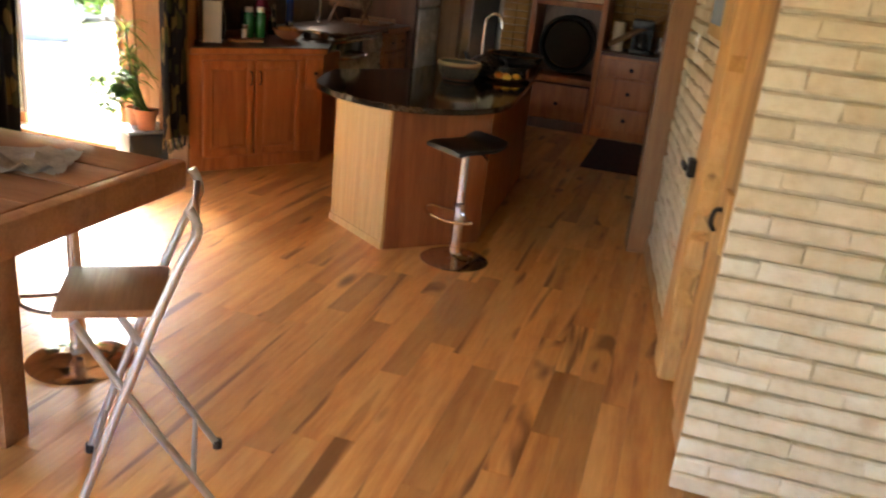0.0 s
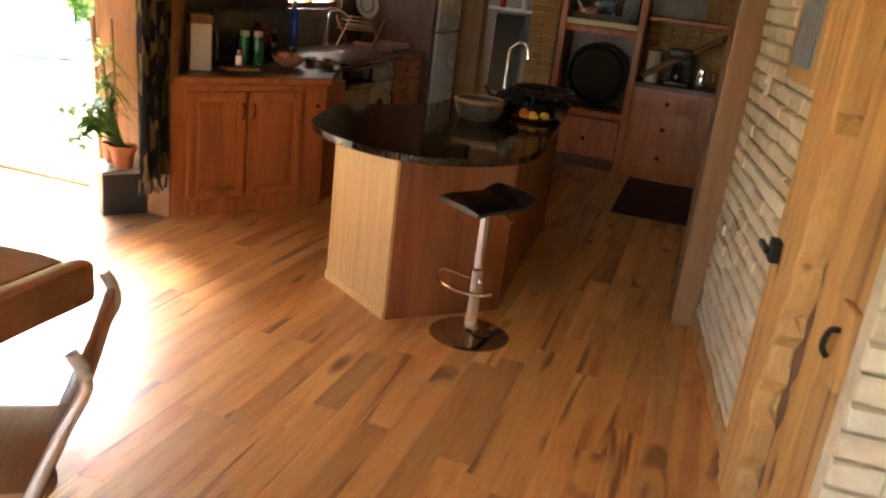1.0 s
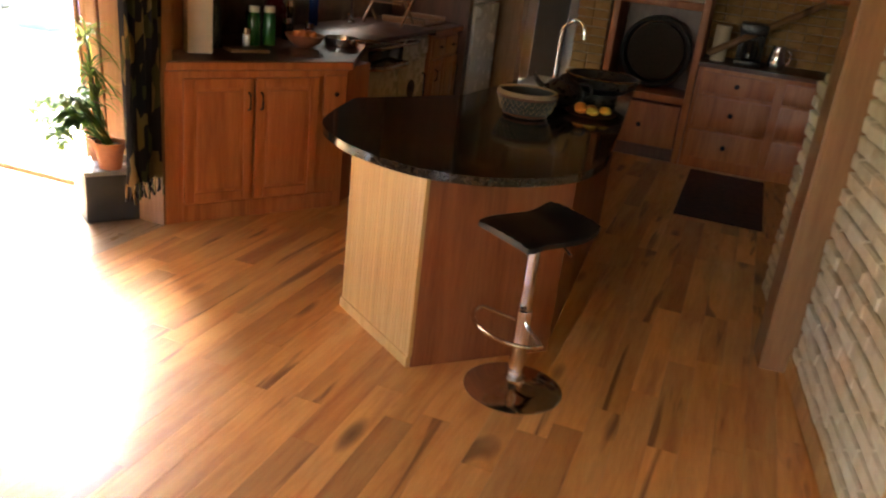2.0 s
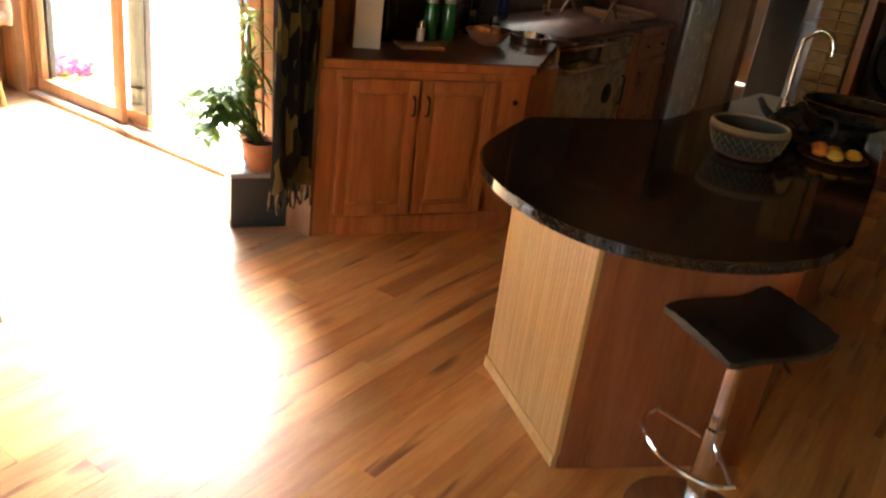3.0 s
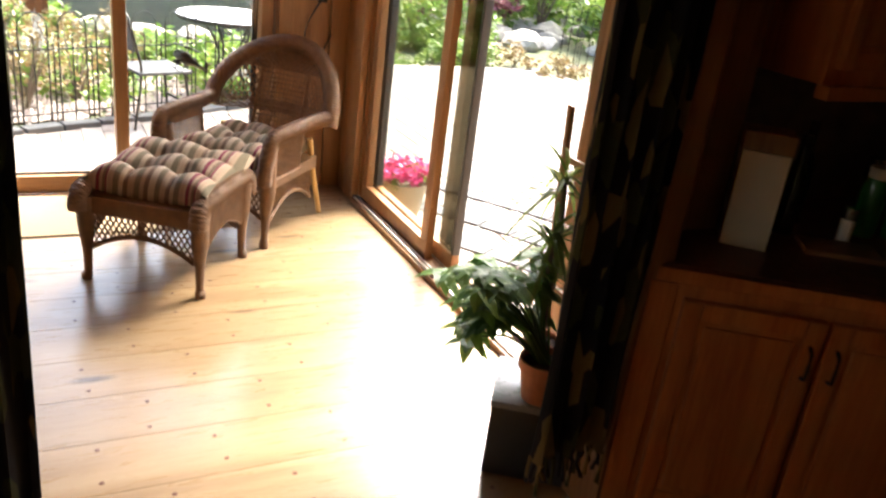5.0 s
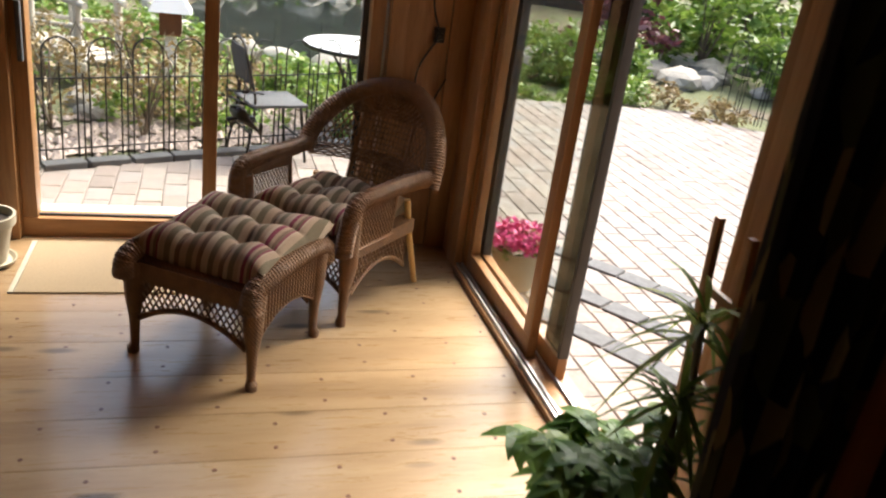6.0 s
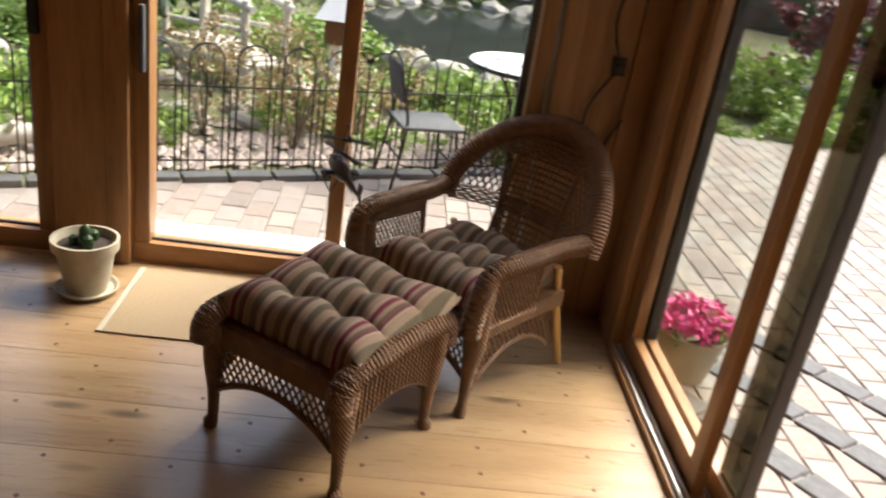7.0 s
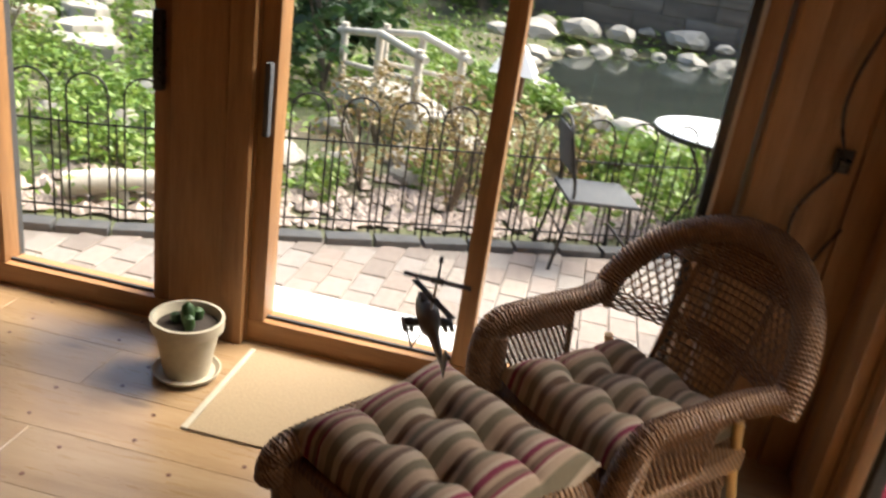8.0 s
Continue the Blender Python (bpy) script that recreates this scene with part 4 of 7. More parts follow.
dwr = part("drawer_front", bx((-1.37, 9.045, 0.12), (-0.7, 9.07, 0.5), 0.008), CABINET, hu)
part("knob", lt([(0.008, 0), (0.01, 0.015), (0.022, 0.025), (0.003, 0.036)], 14, pose(-1.03, 9.045, 0.3, 90)), IRON, dwr)
part("plinth", bx((-1.38, 9.09, 0), (-0.69, 9.15, 0.11)), DARKWOOD, hu)
ba = thing("barrel_head", "dark round wooden barrel head with iron hoop in a hutch niche", "barrel", pose(-1.035, 9.4, 0.915, 90))
part("head", lt([(0.25, 0.0), (0.25, 0.1), (0.0, 0.1)], 48), SOIL, ba)
part("hoop", lt([(0.3, -0.02), (0.31, 0.0), (0.31, 0.14), (0.28, 0.15), (0.27, 0.14), (0.27, 0.0), (0.3, -0.02)], 48, None, False), IRON, ba)
ov = thing("microwave", "dark-fronted built-in microwave oven with a pale sill", "microwave", Matrix.Identity(4))
part("case", bx((-1.36, 9.1, 1.44), (-0.71, 9.5, 1.96), 0.01), BLACK, ov)
part("glass_door", bx((-1.33, 9.085, 1.5), (-0.86, 9.1, 1.92), 0.004), DARKGLASS, ov)
part("lower_trim", bx((-1.38, 9.06, 1.385), (-0.69, 9.12, 1.44), 0.006), CREAM, ov)

dc = thing("drawer_cabinet", "reddish wood cabinet with three deep drawers and iron pulls", "cabinet", Matrix.Identity(4))
part("body", bx((-0.625, 9.07, 0.0), (0.75, 9.66, 0.88), 0.004), CABINET, dc)
for i, (z0, z1) in enumerate(((0.1, 0.34), (0.37, 0.64), (0.67, 0.84))):
    for x0 in (-0.59, 0.1):
        d = part("drawer_front", bx((x0, 9.045, z0), (x0 + 0.62, 9.068, z1), 0.008), CABINET, dc)
        part("knob", lt([(0.008, 0), (0.01, 0.015), (0.022, 0.025), (0.003, 0.036)], 14, pose(x0 + 0.31, 9.045, (z0 + z1) / 2, 90)), IRON, d)
part("top", bx((-0.63, 9.02, 0.88), (0.76, 9.67, 0.92), 0.006), DARKWOOD, dc)
od2 = thing("open_shelf", "wood wall shelf over the coffee corner", "shelf", Matrix.Identity(4))
part("board", bx((-0.62, 9.3, 1.5), (0.7, 9.67, 1.54), 0.004), CABINET, od2)
part("back_board", bx((-0.62, 9.64, 1.54), (-0.1, 9.675, 2.2)), DARKWOOD, od2)
struct("stair_rail", tb([(-0.58, 9.2, 0.98), (0.25, 9.25, 1.5)], 0.03, 8), FRAME, "slanting wooden rail above the drawers", "rail")

tn = thing("tin_canister", "cream paper-wrapped canister beside the coffee maker", "canister", pose(-0.5, 9.3, 0.92))
part("can", lt([(0.065, 0), (0.065, 0.28)], 24), CREAM, tn)
part("lid", lt([(0.068, 0.28), (0.068, 0.3), (0.0, 0.302)], 24), CREAM, tn)
cm = thing("coffee_maker", "black coffee maker with a steel pot", "coffee maker", pose(-0.25, 9.3, 0.92))
part("base", bx((-0.11, -0.12, 0), (0.11, 0.14, 0.04), 0.01), BLACK, cm)
part("tower", bx((-0.11, 0.03, 0.04), (0.11, 0.14, 0.26), 0.01), BLACK, cm)
part("brew_head", bx((-0.115, -0.12, 0.26), (0.115, 0.14, 0.35), 0.015), BLACK, cm)
part("pot", lt([(0.06, 0.042), (0.075, 0.06), (0.075, 0.15), (0.05, 0.2), (0.05, 0.215)], 20, Matrix.Translation((0, -0.05, 0))), DARKGLASS, cm)
kt = thing("steel_jug", "small polished steel jug on the counter", "jug", pose(-0.02, 9.25, 0.92))
part("jug_body", lt([(0.06, 0), (0.075, 0.05), (0.065, 0.13), (0.05, 0.18), (0.055, 0.2)], 20), CHROME, kt)
part("jug_handle", tb(smooth_path([(0.06, 0, 0.17), (0.1, 0, 0.15), (0.1, 0, 0.08), (0.07, 0, 0.05)], 4), 0.007), CHROME, kt)

rugm = bx((-0.5, 7.5, 0.001), (0.12, 8.95, 0.012), 0.004)
tagged(link_mesh("rug", rugm, RUG, None, "", False), "dark red-brown woven runner rug on the oak floor", "rug")

# things on the island
bk = thing("basket_bowl", "round basket bowl with zigzag weave on the granite island", "bowl", pose(-1.2, 5.5, TOPZ))
part("bowl_wall", lt([(0.085, 0.0), (0.12, 0.03), (0.14, 0.085), (0.143, 0.12), (0.134, 0.12), (0.13, 0.085), (0.11, 0.035), (0.0, 0.02)], 36), BASIN, bk)
for z0, z1, r0, r1 in ((0.03, 0.058, 0.122, 0.133), (0.062, 0.09, 0.135, 0.1425)):
    zig = []
    for i in range(57):
        a, hi = 2 * math.pi * i / 56, i % 2
        r = (r1 if hi else r0) + 0.002
        zig.append((r * math.cos(a), r * math.sin(a), z1 if hi else z0))
    part("zigzag", tb(zig, 0.0017, 5), STRAW, bk, "pale zigzag strand")
for z, r, mt in ((0.014, 0.105, DARKWOOD), (0.1, 0.143, DARKWOOD), (0.112, 0.144, STRAW), (0.122, 0.141, STRAW)):
    part("band", tb([(r * math.cos(a * math.pi / 18), r * math.sin(a * math.pi / 18), z) for a in range(37)], 0.007, 6), mt, bk)
kl = thing("kettle", "black teapot-shaped kettle on the island", "kettle", pose(-1.12, 5.92, TOPZ))
part("pot_body", lt([(0.06, 0), (0.1, 0.03), (0.11, 0.08), (0.08, 0.13), (0.03, 0.15), (0.015, 0.17), (0.0, 0.175)], 28), BLACK, kl)
part("spout", tb([(-0.09, 0, 0.07), (-0.14, 0, 0.11), (-0.17, 0, 0.15)], [0.02, 0.014, 0.011]), BLACK, kl)
part("handle", tb(smooth_path([(0.09, 0, 0.05), (0.15, 0, 0.08), (0.14, 0, 0.13), (0.08, 0, 0.13)], 4), 0.009), BLACK, kl)
tr = thing("serving_pan", "wide black shallow pan with a bright rim", "pan", pose(-0.98, 6.28, TOPZ))
part("dish", lt([(0.12, 0.05), (0.19, 0.09), (0.21, 0.14), (0.2, 0.14), (0.18, 0.1), (0.0, 0.065)], 36), BLACK, tr)
part("foot", lt([(0.1, 0), (0.1, 0.05)], 24), BLACK, tr)
part("rim", tb([(0.207 * math.cos(a * math.pi / 18), 0.207 * math.sin(a * math.pi / 18), 0.141) for a in range(37)], 0.005, 6), CHROME, tr)
pl = thing("fruit_plate", "dark plate of orange and yellow fruit on the island", "plate", pose(-0.93, 5.78, TOPZ))
part("dish", lt([(0.06, 0.0), (0.12, 0.012), (0.135, 0.022), (0.12, 0.018), (0.0, 0.008)], 30), DARKWOOD, pl)
for i, (x, y) in enumerate(((0.0, 0.0), (0.07, 0.02), (-0.06, 0.03), (0.02, -0.06), (-0.04, -0.05))):
    o = thing("orange_slice", "orange fruit on a plate", "fruit", pose(-0.93 + x, 5.78 + y, TOPZ + 0.016), "fruit on the plate")
    part("peel", lt([(0.01, 0), (0.03, 0.008), (0.034, 0.022), (0.02, 0.038), (0.002, 0.042)], 16), (ORANGE, YELLOW)[i % 2], o)
ft = thing("island_faucet", "slim arched chrome faucet on the island", "faucet", pose(-1.3, 6.5, TOPZ, 0, 0, -20))
part("spout", tb(smooth_path([(0, 0, 0), (0, 0, 0.3), (0.02, 0, 0.36), (0.08, 0, 0.4), (0.14, 0, 0.38), (0.16, 0, 0.3)], 6), 0.011, 10), CHROME, ft)
part("base", lt([(0.028, 0), (0.028, 0.04), (0.016, 0.06)], 16), CHROME, ft)

# things on the diagonal counter
cn = thing("paper_carton", "tall cream carton with a wooden lid on the counter", "carton", pose(-3.19, 5.6, TOPZ, 0, 0, DIA - 8))
part("carton_body", bx((-0.07, -0.06, 0), (0.07, 0.06, 0.3), 0.004), CREAM, cn)
part("lid", bx((-0.075, -0.065, 0.3), (0.075, 0.065, 0.36), 0.01), FRAME, cn, "orange-brown lid")


def bottle(name, label, cat, x, y, prof, mat, cap=None, group="", z=TOPZ):
    b = thing(name, label, cat, pose(x, y, z), group)
    part("glass_body", lt(prof, 18), mat, b)
    if cap:
        r, h = prof[-1]
        part("cap", lt([(r + 0.004, h - 0.02), (r + 0.004, h + 0.018), (0.0, h + 0.02)], 14), cap, b)
    return b


bottle("wine_bottle", "dark wine bottle with a pale label", "bottle", -3.24, 5.83, [(0.037, 0), (0.038, 0.18), (0.015, 0.24), (0.014, 0.31)], DARKGLASS, BLACK)
bottle("wine_bottle", "dark bottle behind the carton", "bottle", -3.32, 5.95, [(0.035, 0), (0.036, 0.2), (0.015, 0.25), (0.014, 0.33)], DARKGLASS, BLACK)
for i, (x, y) in enumerate(((-3.16, 6.12), (-3.11, 6.22))):
    bottle("green_bottle", "green bottle with a pale cork top", "bottle", x, y, [(0.042, 0), (0.044, 0.02), (0.042, 0.17), (0.034, 0.2), (0.03, 0.22)], BOTTLE, CREAM, "green bottles on the counter")
bottle("salt_shaker", "small pale shaker on the counter", "shaker", -3.12, 5.98, [(0.022, 0), (0.024, 0.08), (0.02, 0.1)], WHITE, CHROME)
bottle("burgundy_jar", "dark burgundy jar by the window", "jar", -3.32, 6.62, [(0.06, 0), (0.085, 0.06), (0.085, 0.18), (0.05, 0.25), (0.045, 0.27)], BURGUNDY)
bottle("blue_bottle", "blue dish-soap bottle by the window", "bottle", -3.4, 7.3, [(0.035, 0), (0.035, 0.3), (0.015, 0.35), (0.015, 0.4)], BLUE, WHITE)
for i, (x, y, h) in enumerate(((-3.25, 6.42, 0.16), (-3.18, 6.55, 0.12), (-3.35, 6.86, 0.2), (-3.3, 6.3, 0.2), (-3.05, 6.62, 0.1))):
    bottle("spice_jar", "small glass spice jar with a steel lid", "jar", x, y, [(0.03, 0), (0.033, 0.01), (0.033, h * 0.8), (0.026, h)], DARKGLASS, CHROME, "spice jars")
fb = thing("fruit_bowl", "orange-brown bowl of peppers on the counter", "bowl", pose(-2.93, 6.36, TOPZ))
part("bowl_wall", lt([(0.05, 0), (0.1, 0.035), (0.13, 0.08), (0.12, 0.08), (0.09, 0.04), (0.0, 0.02)], 28), TERRA, fb)
for i in range(5):
    o = thing("pepper", "orange pepper in the counter bowl", "vegetable", pose(-2.93 + 0.05 * math.cos(i * 1.26), 6.36 + 0.05 * math.sin(i * 1.26), TOPZ + 0.045), "peppers in the bowl")
    part("flesh", lt([(0.01, 0), (0.03, 0.01), (0.035, 0.035), (0.025, 0.055), (0.004, 0.06)], 14), ORANGE, o)
pn = thing("steel_pan", "shiny steel pan on the counter edge", "pan", pose(-2.82, 6.66, TOPZ))
part("dish", lt([(0.1, 0.0), (0.115, 0.01), (0.12, 0.055), (0.113, 0.055), (0.105, 0.012), (0.0, 0.008)], 30), CHROME, pn)
part("handle", tb([(0.115, 0.02, 0.045), (0.2, 0.05, 0.055), (0.27, 0.06, 0.05)], 0.01), CHROME, pn)
cbd = thing("cutting_board", "small wooden board on the counter", "board", pose(-3.05, 5.88, TOPZ, 0, 0, DIA))
part("board", bx((-0.12, -0.07, 0.0), (0.12, 0.07, 0.018), 0.006), TABLE, cbd)
dr = thing("dish_rack", "folding wooden dish rack holding a white plate", "dish rack", pose(-3.12, 8.05, 0.936, 0, 0, 90))
for s in (-0.17, 0.17):
    part("leg", bx((-0.2, -0.009, -0.012), (0.2, 0.009, 0.012), 0.003, pose(0, s, 0.15, 0, 42, 0)), TABLE, dr)
    part("leg", bx((-0.2, -0.009, -0.012), (0.2, 0.009, 0.012), 0.003, pose(0, s - 0.02, 0.15, 0, -42, 0)), TABLE, dr)
for i in range(7):
    part("dowel", tb([(-0.13 + i * 0.043, -0.17, 0.29 - abs(i - 3) * 0.035), (-0.13 + i * 0.043, 0.17, 0.29 - abs(i - 3) * 0.035)], 0.006, 6), TABLE, dr)
dp = thing("dinner_plate", "white plate with a blue ring leaning in the rack", "plate", pose(-3.1, 8.12, 1.35, 78, 0, 60))
part("rim", lt([(0.06, 0.0), (0.125, 0.014), (0.13, 0.02), (0.12, 0.018), (0.055, 0.008), (0.0, 0.008)], 36), WHITE, dp)
part("ring", lt([(0.065, 0.0105), (0.085, 0.0135), (0.085, 0.0145), (0.065, 0.0115)], 36, None, False), CARD, dp)
cbk = thing("counter_tray", "low wooden tray on the end of the counter", "tray", pose(-3.1, 8.6, TOPZ))
part("tray_base", bx((-0.2, -0.25, 0), (0.2, 0.25, 0.02), 0.005), TABLE, cbk)
for s in (-1, 1):
    part("tray_side", bx((-0.2, s * 0.25 - 0.01, 0.02), (0.2, s * 0.25 + 0.01, 0.06), 0.004), TABLE, cbk)

# on the brick wall
pc = thing("wall_plaque", "pale framed plaque with grey-blue slats on the brick wall", "plaque", WALL @ pose(-0.012, 4.28, 1.68))
part("frame", bx((-0.02, -0.24, -0.2), (0.0, 0.24, 0.2), 0.006), BEAD, pc)
for i in range(6):
    part("slat", bx((-0.026, -0.17 + i * 0.058, -0.14), (-0.0205, -0.135 + i * 0.058, 0.14), 0.002), CARD, pc)
sw = thing("light_switch", "white light switch plate on the brick wall", "switch", WALL @ pose(-0.012, 4.92, 1.42))
part("plate", bx((-0.008, -0.04, -0.06), (0.0, 0.04, 0.06), 0.003), WHITE, sw)
part("toggle", bx((-0.018, -0.008, -0.012), (-0.008, 0.008, 0.014), 0.002), WHITE, sw)

# ---- tall table and folding chair ----
tt = thing("tall_table", "tall heavy wooden table with thick rounded top", "table", Matrix.Identity(4))
for i in range(4):
    y0 = 1.42 + i * 0.186
    part("plank", bx((-2.75, y0, 0.985), (-1.19, y0 + 0.184, 1.05), 0.008), TABLE, tt)
part("breadboard_end", bx((-1.188, 1.4, 0.955), (-1.13, 2.19, 1.052), 0.018), TABLE, tt)
part("apron", bx((-2.6, 1.5, 0.9), (-1.25, 1.54, 0.984), 0.004), TABLE, tt)
part("apron", bx((-2.6, 2.04, 0.9), (-1.25, 2.08, 0.984), 0.004), TABLE, tt)
for x in (-1.72, -2.65):
    for y in (1.62, 1.98):
        part("leg", bx((x - 0.055, y - 0.055, 0), (x + 0.055, y + 0.055, 0.984), 0.01), TABLE, tt)
np_ = thing("newspaper", "crumpled grey newspaper on the tall table", "newspaper", pose(-1.5, 1.85, 1.051, 0, 0, 25))
for j in range(3):
    bm = bmesh.new()
    g = [[bm.verts.new((-0.17 + 0.34 * a / 10 + 0.01 * j, -0.12 + 0.24 * b / 8, 0.004 + j * 0.004 + 0.012 * noise.noise((a * 0.5, b * 0.5, j * 3.1)) ** 2 * 6)) for b in range(9)] for a in range(11)]
    for a in range(10):
        for b in range(8):
            bm.faces.new((g[a][b], g[a + 1][b], g[a + 1][b + 1], g[a][b + 1]))
    bmesh.ops.solidify(bm, geom=bm.faces, thickness=0.001)
    part("sheet", bm, PAPER, np_)
rb = thing("storage_tub", "small white tub with a red lid on the table", "tub", pose(-2.2, 2.0, 1.05))
part("tub", lt([(0.06, 0), (0.075, 0.1)], 20), WHITE, rb)
part("lid", lt([(0.08, 0.1), (0.08, 0.12), (0.0, 0.122)], 20), RED, rb)

fc = thing("folding_chair", "folding chair of grey steel tube with a brown wood seat", "chair", pose(-1.06, 2.03, 0, 0, 0, 122))
for s in (-0.2, 0.2):
    part("back_tube", tb(smooth_path([(s, -0.035, 1.015), (s, -0.06, 0.95), (s, -0.015, 0.85), (s, 0.055, 0.68), (s, 0.185, 0.33), (s, 0.3, 0.012)], 5), 0.014, 10), STEEL, fc)
    part("front_leg", tb([(s * 0.88, 0.27, 0.67), (s * 0.88, 0.09, 0.35), (s * 0.88, -0.12, 0.012)], 0.012, 8), STEEL, fc)
    for y in (-0.12, 0.3):
        part("foot_cap", lt([(0.017, 0), (0.017, 0.03)], 10, Matrix.Translation((s if y > 0 else s * 0.88, y, 0))), BLACK, fc)
part("seat", bx((-0.17, 0.03, 0.675), (0.17, 0.33, 0.702), 0.012), TABLE, fc, "flat reddish-brown wooden seat")
part("backrest", bx((-0.185, -0.062, 0.92), (0.185, -0.042, 0.985), 0.008), TABLE, fc, "curved wooden back slat")
part("cross_bar", tb([(-0.2, 0.247, 0.16), (0.2, 0.247, 0.16)], 0.009), STEEL, fc)
part("cross_bar", tb([(-0.176, -0.045, 0.12), (0.176, -0.045, 0.12)], 0.009), STEEL, fc)


# ---- sunroom ----
def cushion(w, d, h, n=3):
    """A tufted, overstuffed square cushion: plump pads between buttons, drawn-out corners."""
    bm = bmesh.new()
    N = 42
    def z(u, v):
        e = (1 - abs(2 * u - 1) ** 6) * (1 - abs(2 * v - 1) ** 6)
        pad = (abs(math.sin(math.pi * n * u)) * abs(math.sin(math.pi * n * v))) ** 0.55
        dip = max(math.exp(-((u - i / n) ** 2 + (v - j / n) ** 2) / 0.007) for i in range(1, n) for j in range(1, n))
        wave = 0.07 * math.sin(9 * u + 4 * v) + 0.06 * math.sin(3 - 7 * u + 8 * v)
        return h * (0.74 + wave + 0.26 * pad - 0.44 * dip) * e ** 0.45
    def xy(u, v):
        return (w * (u - 0.5) * (1 - 0.075 * math.sin(math.pi * v)), d * (v - 0.5) * (1 - 0.075 * math.sin(math.pi * u)))
    def lift(u, v):
        return 0.045 * (abs(2 * u - 1) * abs(2 * v - 1)) ** 3
    top = [[bm.verts.new((*xy(i / N, j / N), z(i / N, j / N) + 0.022 + lift(i / N, j / N))) for j in range(N + 1)] for i in range(N + 1)]
    bot = [[bm.verts.new((*xy(i / N, j / N), lift(i / N, j / N) + 0.014 - 0.014 * min(1, 4 * min(i, N - i, j, N - j) / N))) for j in range(N + 1)] for i in range(N + 1)]
    for i in range(N):
        for j in range(N):
            bm.faces.new((top[i][j], top[i + 1][j], top[i + 1][j + 1], top[i][j + 1]))
            bm.faces.new((bot[i][j], bot[i][j + 1], bot[i + 1][j + 1], bot[i + 1][j]))
    rim = [(i, 0) for i in range(N)] + [(N, j) for j in range(N)] + [(i, N) for i in range(N, 0, -1)] + [(0, j) for j in range(N, 0, -1)]
    for a, b in zip(rim, rim[1:] + rim[:1]):
        bm.faces.new((top[a[0]][a[1]], bot[a[0]][a[1]], bot[b[0]][b[1]], top[b[0]][b[1]]))
    return bm


def buttons(w, d, h, parent, n=3):
    """The covered buttons that draw the cushion down."""
    for i in range(1, n):
        for j in range(1, n):
            u, v = i / n, j / n
            x, y = w * (u - 0.5) * (1 - 0.075 * math.sin(math.pi * v)), d * (v - 0.5) * (1 - 0.075 * math.sin(math.pi * u))
            part("button", lt([(0.013, 0.0), (0.014, 0.005), (0.009, 0.01), (0.0, 0.011)], 12, Matrix.Translation((x, y, 0.022 + h * 0.17))), STRIPES, parent)


def lattice(m, w, zt, zb, arch, parent, pitch=0.028):
    """Crossed strands over an arched panel: local x along, z up."""
    low = lambda x: zb + arch * (1 - (2 * x / w) ** 2)
    bm = bmesh.new()
    for s in (-1, 1):
        k = -w / 2 - (zt - zb)
        while k < w / 2 + (zt - zb):
            pts = []
            for i in range(25):
                z = zb + (zt - zb) * i / 24
                x = k + s * (z - zb) * 0.62 + (0 if s > 0 else (zt - zb) * 0.31)
                if -w / 2 <= x <= w / 2 and z >= low(x):
                    pts.append((x, 0.002 * s, z))
            if len(pts) > 1:
                tube(bm, [pts[0], pts[-1]], 0.0042, 5)
            k += pitch
    bmesh.ops.transform(bm, matrix=m, verts=bm.verts)
    tagged(part("lattice", bm, WICKER, parent, "open diamond weave", False), kind="stuff")
    rail = [(-w / 2 + w * i / 16, 0, low(-w / 2 + w * i / 16)) for i in range(17)]
    bm = tb(rail, 0.012, 8)
    bmesh.ops.transform(bm, matrix=m, verts=bm.verts)
    part("arch_rail", bm, WICKER, parent)


def wrapped(pts, r, parent, name, coil=0.011):
    """A rod wound with cane: the core and a close coil round it."""
    path = smooth_path(pts, 8)
    part(name, tb(path, r, 10), WICKER, parent)
    bm = bmesh.new()
    total = sum((b - a).length for a, b in zip(path, path[1:]))
    n = max(4, int(total / coil))
    rr = r if not isinstance(r, (list, tuple)) else sum(r) / len(r)
    for i in range(n):
        q = (i + 0.5) / n * (len(path) - 1)
        a, f = int(q), q - int(q)
        p = path[a].lerp(path[min(a + 1, len(path) - 1)], f)
        d = (path[min(a + 1, len(path) - 1)] - path[a]).normalized() if a + 1 < len(path) else (path[-1] - path[-2]).normalized()
        rot = d.to_track_quat("Z", "Y").to_matrix().to_4x4()
        lathe(bm, [(rr * 0.99, -coil * 0.42), (rr * 1.1, 0), (rr * 0.99, coil * 0.42)], 10, Matrix.Translation(p) @ rot, False)
    tagged(part("cane_wrap", bm, WICKER, parent), kind="stuff")


